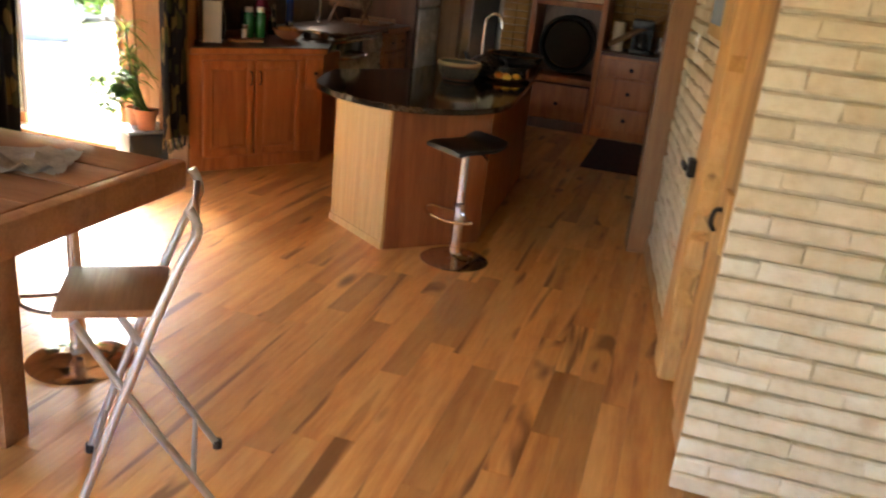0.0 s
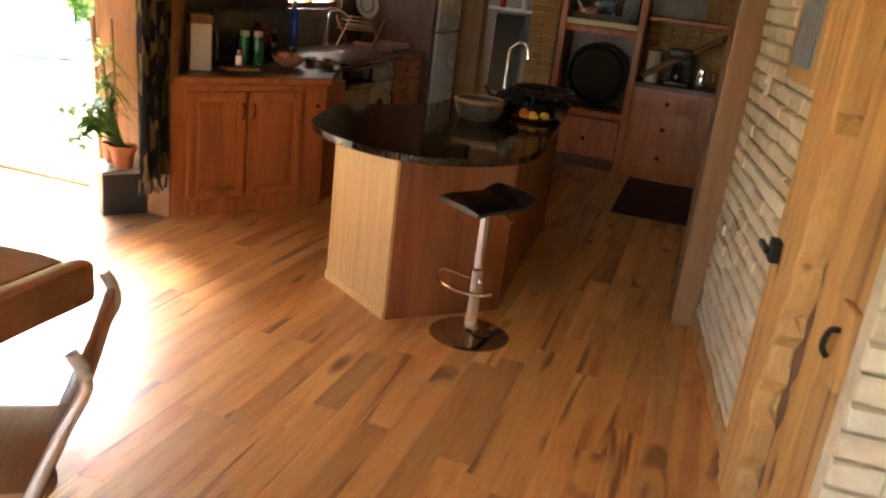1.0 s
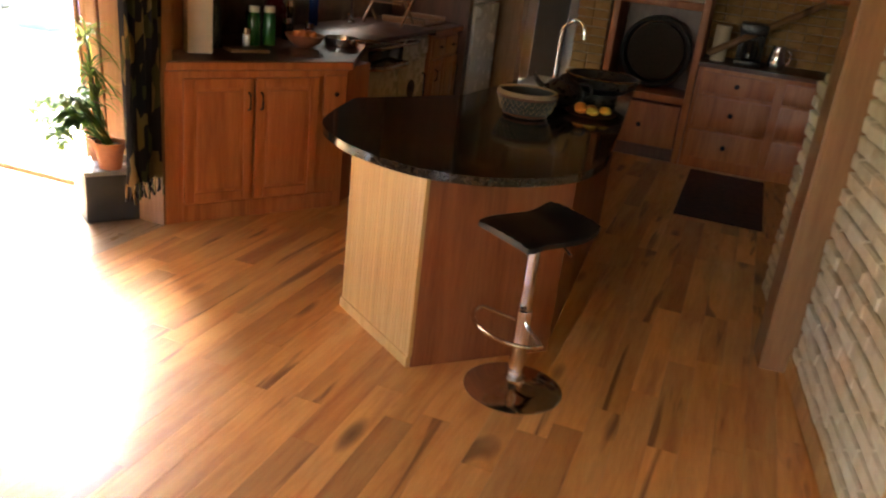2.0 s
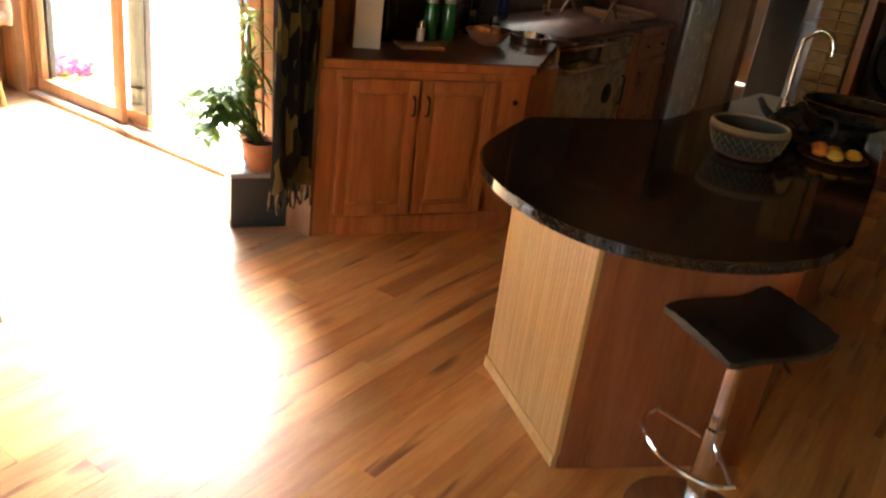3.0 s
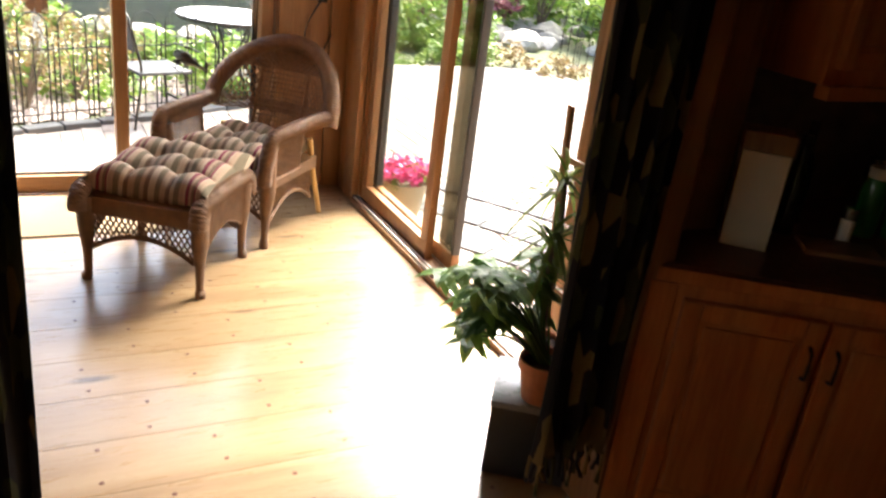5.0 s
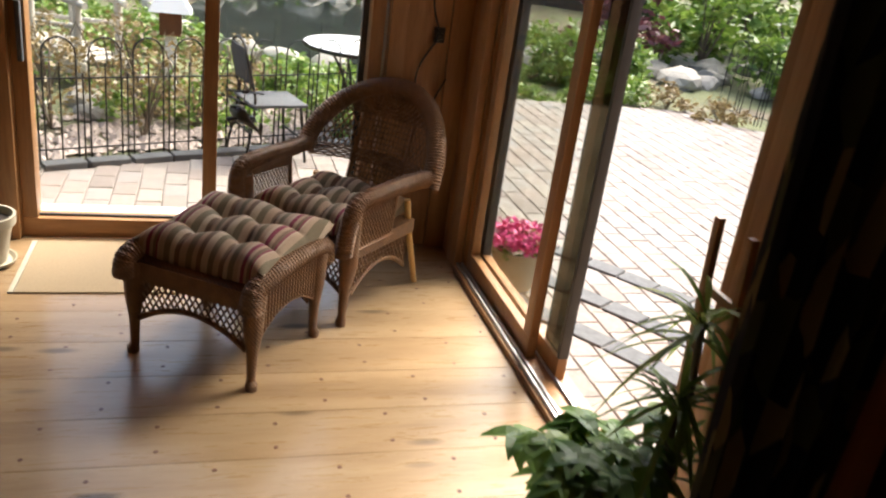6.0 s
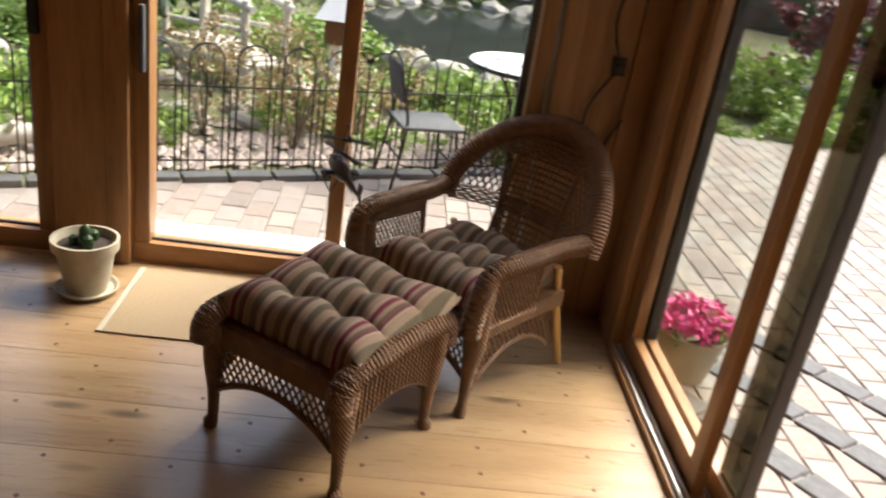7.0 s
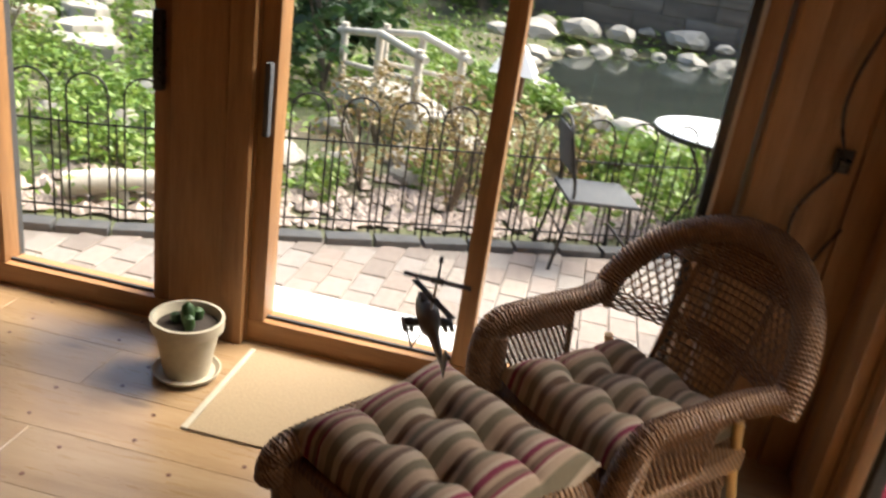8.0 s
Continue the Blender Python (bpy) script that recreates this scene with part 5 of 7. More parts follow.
def make_ottoman():
    t = thing("wicker_ottoman", "brown wicker ottoman with a striped tufted cushion, before the armchair", "ottoman", pose(-5.29, 4.19, 0, 0, 0, 55.5))
    hw, hd, zt = 0.27, 0.248, 0.4
    for sx in (-1, 1):
        for sy in (-1, 1):
            x, y = sx * hw, sy * hd
            part("leg", tb([(x * 1.02, y * 1.02, 0.0), (x * 1.02, y * 1.02, 0.02), (x, y, 0.04), (x, y, 0.15), (x, y, 0.26), (x, y, zt + 0.01)], [0.024, 0.026, 0.018, 0.022, 0.038, 0.046], 12), WICKER, t)
    for sy in (-1, 1):
        part("seat_rail", bx((-hw, sy * hd - 0.014, zt - 0.07), (hw, sy * hd + 0.014, zt + 0.012), 0.008), WICKER, t)
        lattice(pose(0, sy * hd, 0), 2 * hw - 0.05, zt - 0.068, 0.16, 0.085, t)
    for sx in (-1, 1):
        bm = bmesh.new()
        n = 14
        lo = [(-hd + 2 * hd * i / n, 0.17 + 0.1 * (1 - (2 * i / n - 1) ** 2)) for i in range(n + 1)]
        a = [bm.verts.new((sx * hw + 0.008, y, z)) for y, z in lo]
        b = [bm.verts.new((sx * hw + 0.008, y, zt)) for y, z in lo]
        c = [bm.verts.new((sx * hw - 0.008, y, z)) for y, z in lo]
        e = [bm.verts.new((sx * hw - 0.008, y, zt)) for y, z in lo]
        for i in range(n):
            bm.faces.new((a[i], a[i + 1], b[i + 1], b[i]))
            bm.faces.new((c[i + 1], c[i], e[i], e[i + 1]))
            bm.faces.new((a[i + 1], a[i], c[i], c[i + 1]))
            bm.faces.new((b[i], b[i + 1], e[i + 1], e[i]))
        part("side_weave", bm, WICKER, t, "close woven side", False)
        bm = bmesh.new()
        for i in range(21):
            y = -hd + 0.02 + (2 * hd - 0.04) * i / 20
            tube(bm, [(sx * (hw + 0.01), y, 0.18 + 0.1 * (1 - (y / hd) ** 2)), (sx * (hw + 0.011), y, zt)], 0.006, 6)
        tagged(part("weave_rib", bm, WICKER, t), kind="stuff")
        wrapped([(sx * (hw + 0.012), -hd - 0.045, zt - 0.05), (sx * (hw + 0.01), -hd - 0.01, zt + 0.035), (sx * (hw + 0.005), 0, zt + 0.05), (sx * (hw + 0.01), hd + 0.01, zt + 0.035), (sx * (hw + 0.012), hd + 0.045, zt - 0.05)], 0.04, t, "end_roll", 0.013)
    part("top_deck", bx((-hw, -hd, zt - 0.01), (hw, hd, zt + 0.008), 0.004), WICKER, t)
    return t


make_ottoman()
c1 = thing("ottoman_cushion", "tufted cushion in tan, olive and maroon stripes on the ottoman", "cushion", pose(-5.325, 4.215, 0.43, 6, 0, 55.5), "striped seat cushions")
part("stuffing", cushion(0.61, 0.56, 0.11), STRIPES, c1)
buttons(0.61, 0.56, 0.11, c1)


def make_armchair():
    t = thing("wicker_armchair", "brown wicker armchair with rounded high back and rolled arms", "armchair", pose(-5.875, 4.7, 0, 0, 0, 46))
    fw, zs = 0.3, 0.37
    for sx in (-1, 1):
        part("front_leg", tb([(sx * fw, -0.32, 0), (sx * fw, -0.32, 0.02), (sx * fw, -0.315, 0.05), (sx * fw, -0.31, 0.18), (sx * fw, -0.3, 0.3), (sx * (fw + 0.01), -0.3, 0.56)], [0.024, 0.026, 0.018, 0.026, 0.042, 0.036], 12), WICKER, t)
        part("back_leg", tb([(sx * 0.3, 0.33, 0), (sx * 0.285, 0.24, 0.3), (sx * 0.28, 0.2, 0.48)], 0.016, 10), BEAD, t, "pale bamboo rear leg")
        part("side_rail", bx((sx * fw - 0.012, -0.3, zs - 0.06), (sx * fw + 0.012, 0.24, zs + 0.01), 0.006), WICKER, t)
        lattice(pose(sx * fw, -0.04, 0, 0, 0, 90), 0.46, zs - 0.06, 0.14, 0.1, t)
        lattice(pose(sx * (fw + 0.012), -0.13, 0, 0, 0, 90), 0.32, 0.57, 0.36, 0.0, t, 0.022)
        wrapped([(sx * (fw + 0.0), -0.345, 0.36), (sx * (fw + 0.02), -0.35, 0.5), (sx * (fw + 0.03), -0.3, 0.595), (sx * (fw + 0.04), -0.12, 0.61), (sx * (fw + 0.045), 0.08, 0.612), (sx * (fw + 0.075), 0.22, 0.61)], 0.039, t, "arm_roll")
    part("front_rail", bx((-fw, -0.315, zs - 0.06), (fw, -0.285, zs + 0.012), 0.006), WICKER, t)
    lattice(pose(0, -0.3, 0), 2 * fw - 0.06, zs - 0.06, 0.15, 0.09, t)
    part("seat_deck", bx((-fw, -0.3, zs - 0.01), (fw, 0.24, zs + 0.008), 0.004), WICKER, t)
    # the back: a leaning arch, its rim, ribs, woven crown and bands, open beside the seat
    zc, rh = 0.6, 0.34
    def back(x, z):
        return Vector((x, 0.285 + 0.36 * (z - 0.36) - 0.34 * (x / 0.36) ** 2 * 0.36, z))
    rim = [back(0.38 * math.cos(radians(a)), zc + rh * math.sin(radians(a))) for a in range(-6, 187, 8)]
    wrapped(rim, 0.046, t, "back_rim", 0.014)
    lim = lambda z: 0.38 * math.sqrt(max(0.0, 1 - (max(0, z - zc) / rh) ** 2)) - 0.02
    for sx in (-1, 1):
        part("back_post", tb([back(sx * 0.15, 0.36), back(sx * 0.155, zc), back(sx * 0.15, zc + 0.2)], 0.011, 8), WICKER, t)
        part("arm_post", tb([(sx * fw, 0.03, zs), (sx * (fw + 0.02), 0.03, 0.6)], 0.011, 8), WICKER, t)
        part("arm_web", bx((sx * (fw + 0.012) - 0.008, -0.29, 0.545), (sx * (fw + 0.012) + 0.008, 0.03, 0.6), 0.004), WICKER, t, "close woven strip under the arm")
    bm = bmesh.new()
    for i in range(-6, 7):
        x = i * 0.024
        zt = zc + rh * math.sqrt(max(0.0, 1 - (x / 0.36) ** 2))
        tube(bm, [back(x, 0.36 + (zt - 0.36) * k / 6) for k in range(7)], 0.0045, 5)
    tagged(part("back_ribs", bm, WICKER, t, "", False), kind="stuff")
    def band(z0, z1, full, pitch=0.0142):
        bm = bmesh.new()
        k = 0
        z = z0
        while z < z1:
            w2 = min(lim(z), full)
            pts = []
            for i in range(33):
                x = -w2 + 2 * w2 * i / 32
                p = back(x, z)
                p.y += 0.005 * (1 if (i + k) % 2 else -1)
                pts.append(p)
            tube(bm, pts, 0.0052, 5)
            z += pitch
            k += 1
        return bm
    tagged(part("woven_band", band(zc - 0.045, zc + 0.015, 0.36, 0.011), WICKER, t, "", False), kind="stuff")
    tagged(part("woven_crown", band(zc + 0.19, zc + 0.31, 0.36, 0.011), WICKER, t, "", False), kind="stuff")
    tagged(part("woven_splat", band(0.37, zc + 0.19, 0.15, 0.026), WICKER, t, "loosely woven middle of the back", False), kind="stuff")
    bm = bmesh.new()
    for s in (-1, 1):
        for k in range(-14, 15):
            pts = []
            for i in range(14):
                z = zc + 0.015 + 0.19 * i / 13
                x = k * 0.03 + s * (z - 0.68) * 0.6
                if 0.15 < abs(x) < lim(z):
                    pts.append(back(x, z))
            if len(pts) > 1:
                tube(bm, [pts[0], pts[-1]], 0.004, 5)
    tagged(part("back_lattice", bm, WICKER, t, "", False), kind="stuff")
    return t


make_armchair()
c2 = thing("chair_cushion", "tufted cushion in tan, olive and maroon stripes on the armchair", "cushion", pose(-5.86, 4.685, 0.379, 1, 0, 46), "striped seat cushions")
part("stuffing", cushion(0.56, 0.55, 0.12), STRIPES, c2)
buttons(0.56, 0.55, 0.12, c2)


# curtains with fringe on both sides of the opening
def make_curtain(name, label, x, y0, y1, z0, folds):
    t = thing(name, label, "curtain", pose(x, 0, 0), "curtains of the opening")
    bm = bmesh.new()
    n, rows = folds * 8, 14
    def p(i, k):
        u, v = i / n, k / rows
        y = y0 + (y1 - y0) * u
        q = 0.035 * math.sin(u * folds * 2 * math.pi + 0.4 * math.sin(v * 3)) + 0.012 * math.sin(u * 17 + v * 4)
        return (q, y + 0.02 * math.sin(v * 2.2) * (u - 0.5), z0 + (2.14 - z0) * v)
    g = [[bm.verts.new(p(i, k)) for k in range(rows + 1)] for i in range(n + 1)]
    for i in range(n):
        for k in range(rows):
            bm.faces.new((g[i][k], g[i + 1][k], g[i + 1][k + 1], g[i][k + 1]))
    bmesh.ops.solidify(bm, geom=bm.faces, thickness=0.006)
    part("cloth", bm, PLAID, t, "heavy dark patterned weave")
    bm = bmesh.new()
    rng = random.Random(9)
    for i in range(0, n + 1, 2):
        a = Vector(p(i, 0))
        tube(bm, [a + Vector((0, 0, 0.01)), a + Vector((rng.uniform(-0.01, 0.01), rng.uniform(-0.01, 0.01), -0.04)), a + Vector((rng.uniform(-0.015, 0.015), rng.uniform(-0.015, 0.015), -0.09))], [0.006, 0.005, 0.007], 5)
    part("fringe", bm, PLAID, t, "knotted dark fringe")
    return t


make_curtain("curtain", "dark patterned curtain with fringe, tied at the opening's side", -3.1, 3.39, 3.6, 0.2, 3)
make_curtain("curtain", "dark patterned curtain with fringe beside the planter box", -3.11, 4.89, 5.16, 0.3, 5)
rod = thing("curtain_rod", "dark iron curtain rod over the opening", "curtain rod", pose(-3.08, 0, 2.16))
part("rod", tb([(0, 3.4, 0), (0, 5.2, 0)], 0.014, 10), IRON, rod)
for y in (3.4, 5.2):
    part("finial", lt([(0.01, 0), (0.025, 0.015), (0.025, 0.03), (0.0, 0.045)], 12, pose(0, y, 0, -90 if y > 4 else 90)), IRON, rod)
    part("bracket", bx((-0.045, y - 0.01 + (0.05 if y < 4 else -0.05), -0.012), (0.0, y + 0.01 + (0.05 if y < 4 else -0.05), 0.012), 0.003), IRON, rod)

# planter box with two house plants
pb = thing("planter_box", "glossy charcoal box with a slate lid under the plants", "box", pose(-3.453, 5.169, 0, 0, 0, 55))
part("crate", bx((-0.175, -0.15, 0), (0.175, 0.15, 0.27), 0.01), CHARCOAL, pb)
part("lid", bx((-0.18, -0.155, 0.27), (0.18, 0.155, 0.295), 0.006), SLATE, pb)


def flowerpot(parent, r, h, mat, saucer=False):
    part("pot", lt([(r * 0.68, 0.0), (r * 0.9, h * 0.76), (r * 0.9, h * 0.78), (r * 1.02, h * 0.78), (r * 1.02, h), (r * 0.92, h), (r * 0.86, h * 0.86), (0, h * 0.86)], 30), mat, parent)
    part("soil", lt([(r * 0.87, h * 0.865), (r * 0.4, h * 0.9), (0, h * 0.91)], 20), SOIL, parent)


rng = random.Random(12)
sp = thing("umbrella_plant", "bushy green house plant in a terracotta pot", "potted plant", pose(-3.4, 5.1, 0.296))
flowerpot(sp, 0.085, 0.15, TERRA)
stems, bm = bmesh.new(), bmesh.new()
for i in range(27):
    a = math.radians(195 + rng.uniform(-95, 95))
    L = rng.uniform(0.1, 0.36)
    tip = Vector((math.cos(a) * L - 0.08, math.sin(a) * L * 0.75 - 0.05, 0.2 + rng.uniform(0.03, 0.3) - 0.28 * L))
    tube(stems, smooth_path([(rng.uniform(-0.02, 0.02), rng.uniform(-0.02, 0.02), 0.13), tip * 0.5 + Vector((0, 0, 0.12)), tip], 4), 0.005, 5)
    for k in range(8):
        b = 2 * math.pi * k / 8 + rng.random()
        leaf(bm, tip, (math.cos(b), math.sin(b), rng.uniform(-0.35, 0.25)), rng.uniform(0.07, 0.105), 0.052, 0.35, 0.2)
part("stem", stems, LEAF, sp)
part("foliage", bm, LEAF, sp, "glossy palmate leaves", False)

dg = thing("dragon_tree", "spiky dracaena with tufted leaf heads on thin canes", "potted plant", pose(-3.55, 5.19, 0.296))
flowerpot(dg, 0.07, 0.13, TERRA)
for top, n in (((-0.12, 0.06, 0.66), 34), ((-0.05, 0.0, 0.48), 30), ((0.02, -0.02, 0.36), 16)):
    part("cane", tb(smooth_path([(top[0] * 0.2, top[1] * 0.2, 0.1), (top[0] * 0.7, top[1], top[2] * 0.6), top], 5), 0.009, 8), BARK, dg)
    bm = bmesh.new()
    for k in range(n):
        a, e = k * 2.4, rng.uniform(-0.6, 1.7)
        leaf(bm, (top[0], top[1], top[2] - 0.04 + 0.09 * rng.random()), (math.cos(a), math.sin(a), e), rng.uniform(0.16, 0.3), 0.017, 0.5, 0.3, 5)
    part("leaf_head", bm, LEAF_PALM, dg, "narrow arching leaves", False)
tl = thing("wooden_trellis", "small brown wooden trellis leaning behind the plants", "trellis", pose(-3.75, 5.37, 0, 3, 0, 0))
for x in (-0.04, 0.1):
    part("upright", bx((x - 0.012, -0.01, 0.002), (x + 0.012, 0.01, 1.2), 0.003), FRAME, tl)
for z in (0.5, 0.75, 1.0):
    part("rung", bx((-0.028, -0.008, z), (0.088, 0.008, z + 0.025), 0.002), FRAME, tl)

ps = thing("clay_pot", "pale clay pot with small cactus on a saucer", "potted plant", pose(-6.08, 3.105, 0) @ Matrix.Scale(0.9, 4))
part("saucer", lt([(0.1, 0), (0.135, 0.012), (0.145, 0.03), (0.137, 0.03), (0.12, 0.014), (0, 0.012)], 30), CLAY, ps)
bm = lt([(0.095, 0.014), (0.132, 0.22), (0.133, 0.225), (0.15, 0.225), (0.152, 0.275), (0.138, 0.275), (0.128, 0.235), (0, 0.235)], 32)
part("pot", bm, CLAY, ps)
part("soil", lt([(0.127, 0.236), (0.06, 0.245), (0, 0.248)], 20), SOIL, ps)
for x, y, h, r in ((0.0, 0.0, 0.1, 0.03), (0.045, 0.03, 0.07, 0.025), (-0.05, 0.02, 0.06, 0.026), (0.01, -0.05, 0.05, 0.022)):
    part("cactus_lobe", lt([(r * 0.7, 0.24), (r, 0.24 + h * 0.4), (r * 0.85, 0.24 + h * 0.8), (r * 0.2, 0.24 + h)], 12, Matrix.Translation((x, y, 0))), LEAF_DEEP, ps)

tagged(link_mesh("straw_mat", bx((-6.34, 3.28, 0.001), (-5.75, 4.6, 0.009), 0.003), STRAW, None, "", False), "thin straw-coloured mat before the garden door", "mat")
mt = tagged(link_mesh("mat_border", bx((-6.34, 3.255, 0.001), (-5.75, 3.278, 0.01), 0.003), CLAY, None, "", False), "pale bound edge strip of the straw mat", "mat")

# cord and outlet on the corner panel
oc = thing("wall_outlet", "dark outlet with a hanging black cord on the corner boards", "outlet", pose(-6.384, 5.25, 1.2, 0, 0, 0))
part("plate", bx((0.0, -0.03, -0.04), (0.012, 0.03, 0.04), 0.004), BLACK, oc)
part("plug", bx((0.012, -0.018, -0.02), (0.045, 0.018, 0.012), 0.005), BLACK, oc)
part("cord", tb(smooth_path([(0.04, 0.0, 0.0), (0.05, -0.06, 0.18), (0.03, -0.02, 0.4), (0.03, 0.06, 0.62), (0.02, 0.09, 0.95)], 6), 0.006, 6), BLACK, oc)
part("cord", tb(smooth_path([(0.04, -0.01, -0.01), (0.03, -0.1, -0.18), (0.03, -0.09, -0.33), (0.03, -0.03, -0.42), (0.035, 0.02, -0.3), (0.03, 0.06, -0.22)], 6), 0.006, 6), BLACK, oc)

# toy helicopter hovering over the ottoman
hl = thing("toy_helicopter", "small grey remote-control helicopter hovering in the air", "toy helicopter", pose(-4.845, 4.2, 1.1, 0, 12, 24) @ Matrix.Scale(0.86, 4))
bm = bmesh.new()
secs = [(-0.1, 0.004, 0.004, -0.012), (-0.085, 0.012, 0.011, -0.01), (-0.05, 0.02, 0.022, -0.004), (-0.015, 0.024, 0.03, 0.004), (0.02, 0.022, 0.027, 0.004), (0.05, 0.012, 0.014, 0.006), (0.12, 0.006, 0.008, 0.012), (0.155, 0.004, 0.006, 0.016)]
rings = [[bm.verts.new((x, ry * math.cos(2 * math.pi * k / 14), cz + rz_ * math.sin(2 * math.pi * k / 14))) for k in range(14)] for x, ry, rz_, cz in secs]
for a, b in zip(rings, rings[1:]):
    for k in range(14):
        bm.faces.new((a[k], a[(k + 1) % 14], b[(k + 1) % 14], b[k]))
bm.faces.new(rings[0]), bm.faces.new(rings[-1])
part("fuselage", bm, HELI, hl, "grey moulded shell")
for x, w2, z in ((-0.072, 0.011, 0.0), (-0.045, 0.015, 0.014)):
    part("canopy", bx((x - 0.012, -w2, z), (x + 0.012, w2, z + 0.012), 0.004), HELI_DARK, hl, "dark cockpit glazing")
for s in (-1, 1):
    wg = part("stub_wing", bx((-0.012, s * 0.02 if s > 0 else -0.052, -0.006), (0.014, 0.052 if s > 0 else -0.02, 0.0), 0.002), HELI_DARK, hl)
    for k in (0.036, 0.05):
        part("rocket_pod", tb([(-0.022, s * k, -0.012), (0.018, s * k, -0.012)], 0.005, 8), HELI_DARK, wg)
    part("skid", tb(smooth_path([(-0.055, s * 0.03, -0.05), (-0.04, s * 0.032, -0.055), (0.03, s * 0.032, -0.055)], 4), 0.0025, 6), HELI_DARK, hl)
    for x in (-0.03, 0.02):
        part("skid_strut", tb([(x, s * 0.014, -0.015), (x, s * 0.032, -0.055)], 0.0022, 6), HELI_DARK, hl)
part("tail_fin", bx((0.14, -0.002, 0.004), (0.165, 0.002, 0.05), 0.001), HELI_DARK, hl)
part("tail_rotor", bx((0.15, 0.003, -0.012), (0.156, 0.005, 0.05), 0.0), BLACK, hl)
part("mast", tb([(0, 0, 0.03), (0, 0, 0.13)], 0.003, 8), STEEL, hl)
for z, a in ((0.058, 25), (0.105, 70)):
    ro = part("rotor_hub", bx((-0.013, -0.006, z - 0.005), (0.013, 0.006, z + 0.005), 0.002, pose(0, 0, 0, 0, 0, a)), HELI_DARK, hl)
    for s in (0, 180):
        part("blade", bx((0.012, -0.007, z - 0.001), (0.07, 0.007, z + 0.001), 0.0, pose(0, 0, 0, 0, 0, a + s)), HELI_DARK, ro, smooth=False)
part("flybar", tb([(-0.035, 0.01, 0.132), (0.035, -0.01, 0.132)], 0.002, 6), HELI_DARK, hl)
for s in (-1, 1):
    part("flybar_weight", tb([(s * 0.028, s * -0.008, 0.132), (s * 0.04, s * -0.0115, 0.132)], 0.005, 8), HELI_DARK, hl)


# ---- garden ----
GZ = -0.15
gm = bmesh.new()
N = 60
def ground_z(x, y):
    d = max(0.0, (-x - 13.5)) * 0.09 + max(0.0, y - 13.5) * 0.06 + max(0.0, -1.5 - y) * 0.05
    far = 1.0 if (x > -8.5 and y < 12) else 0.5 + 0.5 * noise.noise((x * 0.5, y * 0.5, 0))
    bed = 0.05 * noise.noise((x * 0.8, y * 0.8, 2.0)) if x < -9.2 else 0
    z = GZ - 0.05 + min(d, 3.5) * far + bed
    if ((x + 15.2) / 4.4) ** 2 + ((y - 6.0) / 3.6) ** 2 < 1:
        z = min(z, GZ - 0.05)
    return z
xs = [-400, -200, -100, -60, -40] + [-32 + i for i in range(30)] + [2, 10, 40, 120, 400]
ys = [-400, -150, -60, -30] + [-16 + i * 1.0 for i in range(44)] + [40, 80, 200, 400]
g = [[gm.verts.new((x, y, ground_z(x, y) if -40 < x < 3 and -17 < y < 30 else GZ + 3.0 * (1 if x < -30 or y > 29 else 0.2))) for y in ys] for x in xs]
for i in range(len(xs) - 1):
    for j in range(len(ys) - 1):
        gm.faces.new((g[i][j], g[i + 1][j], g[i + 1][j + 1], g[i][j + 1]))
struct("ground", gm, GROUND, "planted garden soil with low green cover", "ground", True)

# fence line in plan
FENCE = smooth_path([(-7.25, 0.9, 0), (-7.55, 1.9, 0), (-7.95, 2.75, 0), (-8.25, 3.45, 0), (-8.55, 4.15, 0), (-8.9, 4.95, 0), (-9.5, 6.0, 0)], 8)


def fence_x(y):
    for a, b in zip(FENCE, FENCE[1:]):
        if a.y <= y <= b.y:
            return a.x + (b.x - a.x) * (y - a.y) / (b.y - a.y)
    return FENCE[0].x if y < FENCE[0].y else FENCE[-1].x


def along(path, step):
    out, need = [], 0.0
    for a, b in zip(path, path[1:]):
        L = (b - a).length
        while need <= L:
            out.append((a.lerp(b, need / L), (b - a).normalized()))
            need += step
        need -= L
    return out


def make_fence(name, label, path, pitch=0.3, h=0.86):
    t = thing(name, label, "fence", Matrix.Translation((0, 0, GZ)))
    for p, d in along(path, pitch):
        w2 = pitch * 0.36
        a, b = p - d * w2, p + d * w2
        pts = [(a.x, a.y, -0.02), (a.x, a.y, h - w2)] + [tuple(p + d * (w2 * -math.cos(radians(q))) + Vector((0, 0, h - w2 + w2 * math.sin(radians(q))))) for q in range(20, 180, 20)] + [(b.x, b.y, h - w2), (b.x, b.y, -0.02)]
        part("hoop", tb(pts, 0.0065, 6), IRON, t)
        part("picket", tb([(p.x, p.y, -0.02), (p.x, p.y, h * 0.8)], 0.006, 6), IRON, t)
        q = p + d * pitch / 2
        part("picket", tb([(q.x, q.y, -0.02), (q.x, q.y, h * 0.72)], 0.006, 6), IRON, t)
    for z in (0.09, h * 0.68):
        part("rail", tb([(p.x, p.y, z) for p in path], 0.006, 6), IRON, t)
    return t


make_fence("garden_fence", "low black iron hoop fence along the flower bed", FENCE)
make_fence("garden_fence", "low black iron hoop fence end by the patio", smooth_path([(-7.1, 5.95, 0), (-7.25, 6.02, 0), (-7.42, 6.1, 0)], 3), 0.16, 0.98)
make_fence("garden_fence", "black iron fence far across the paved yard", smooth_path([(-11.1, 10.4, 0), (-10.4, 10.85, 0), (-9.7, 11.35, 0)], 4), 0.3, 0.95)

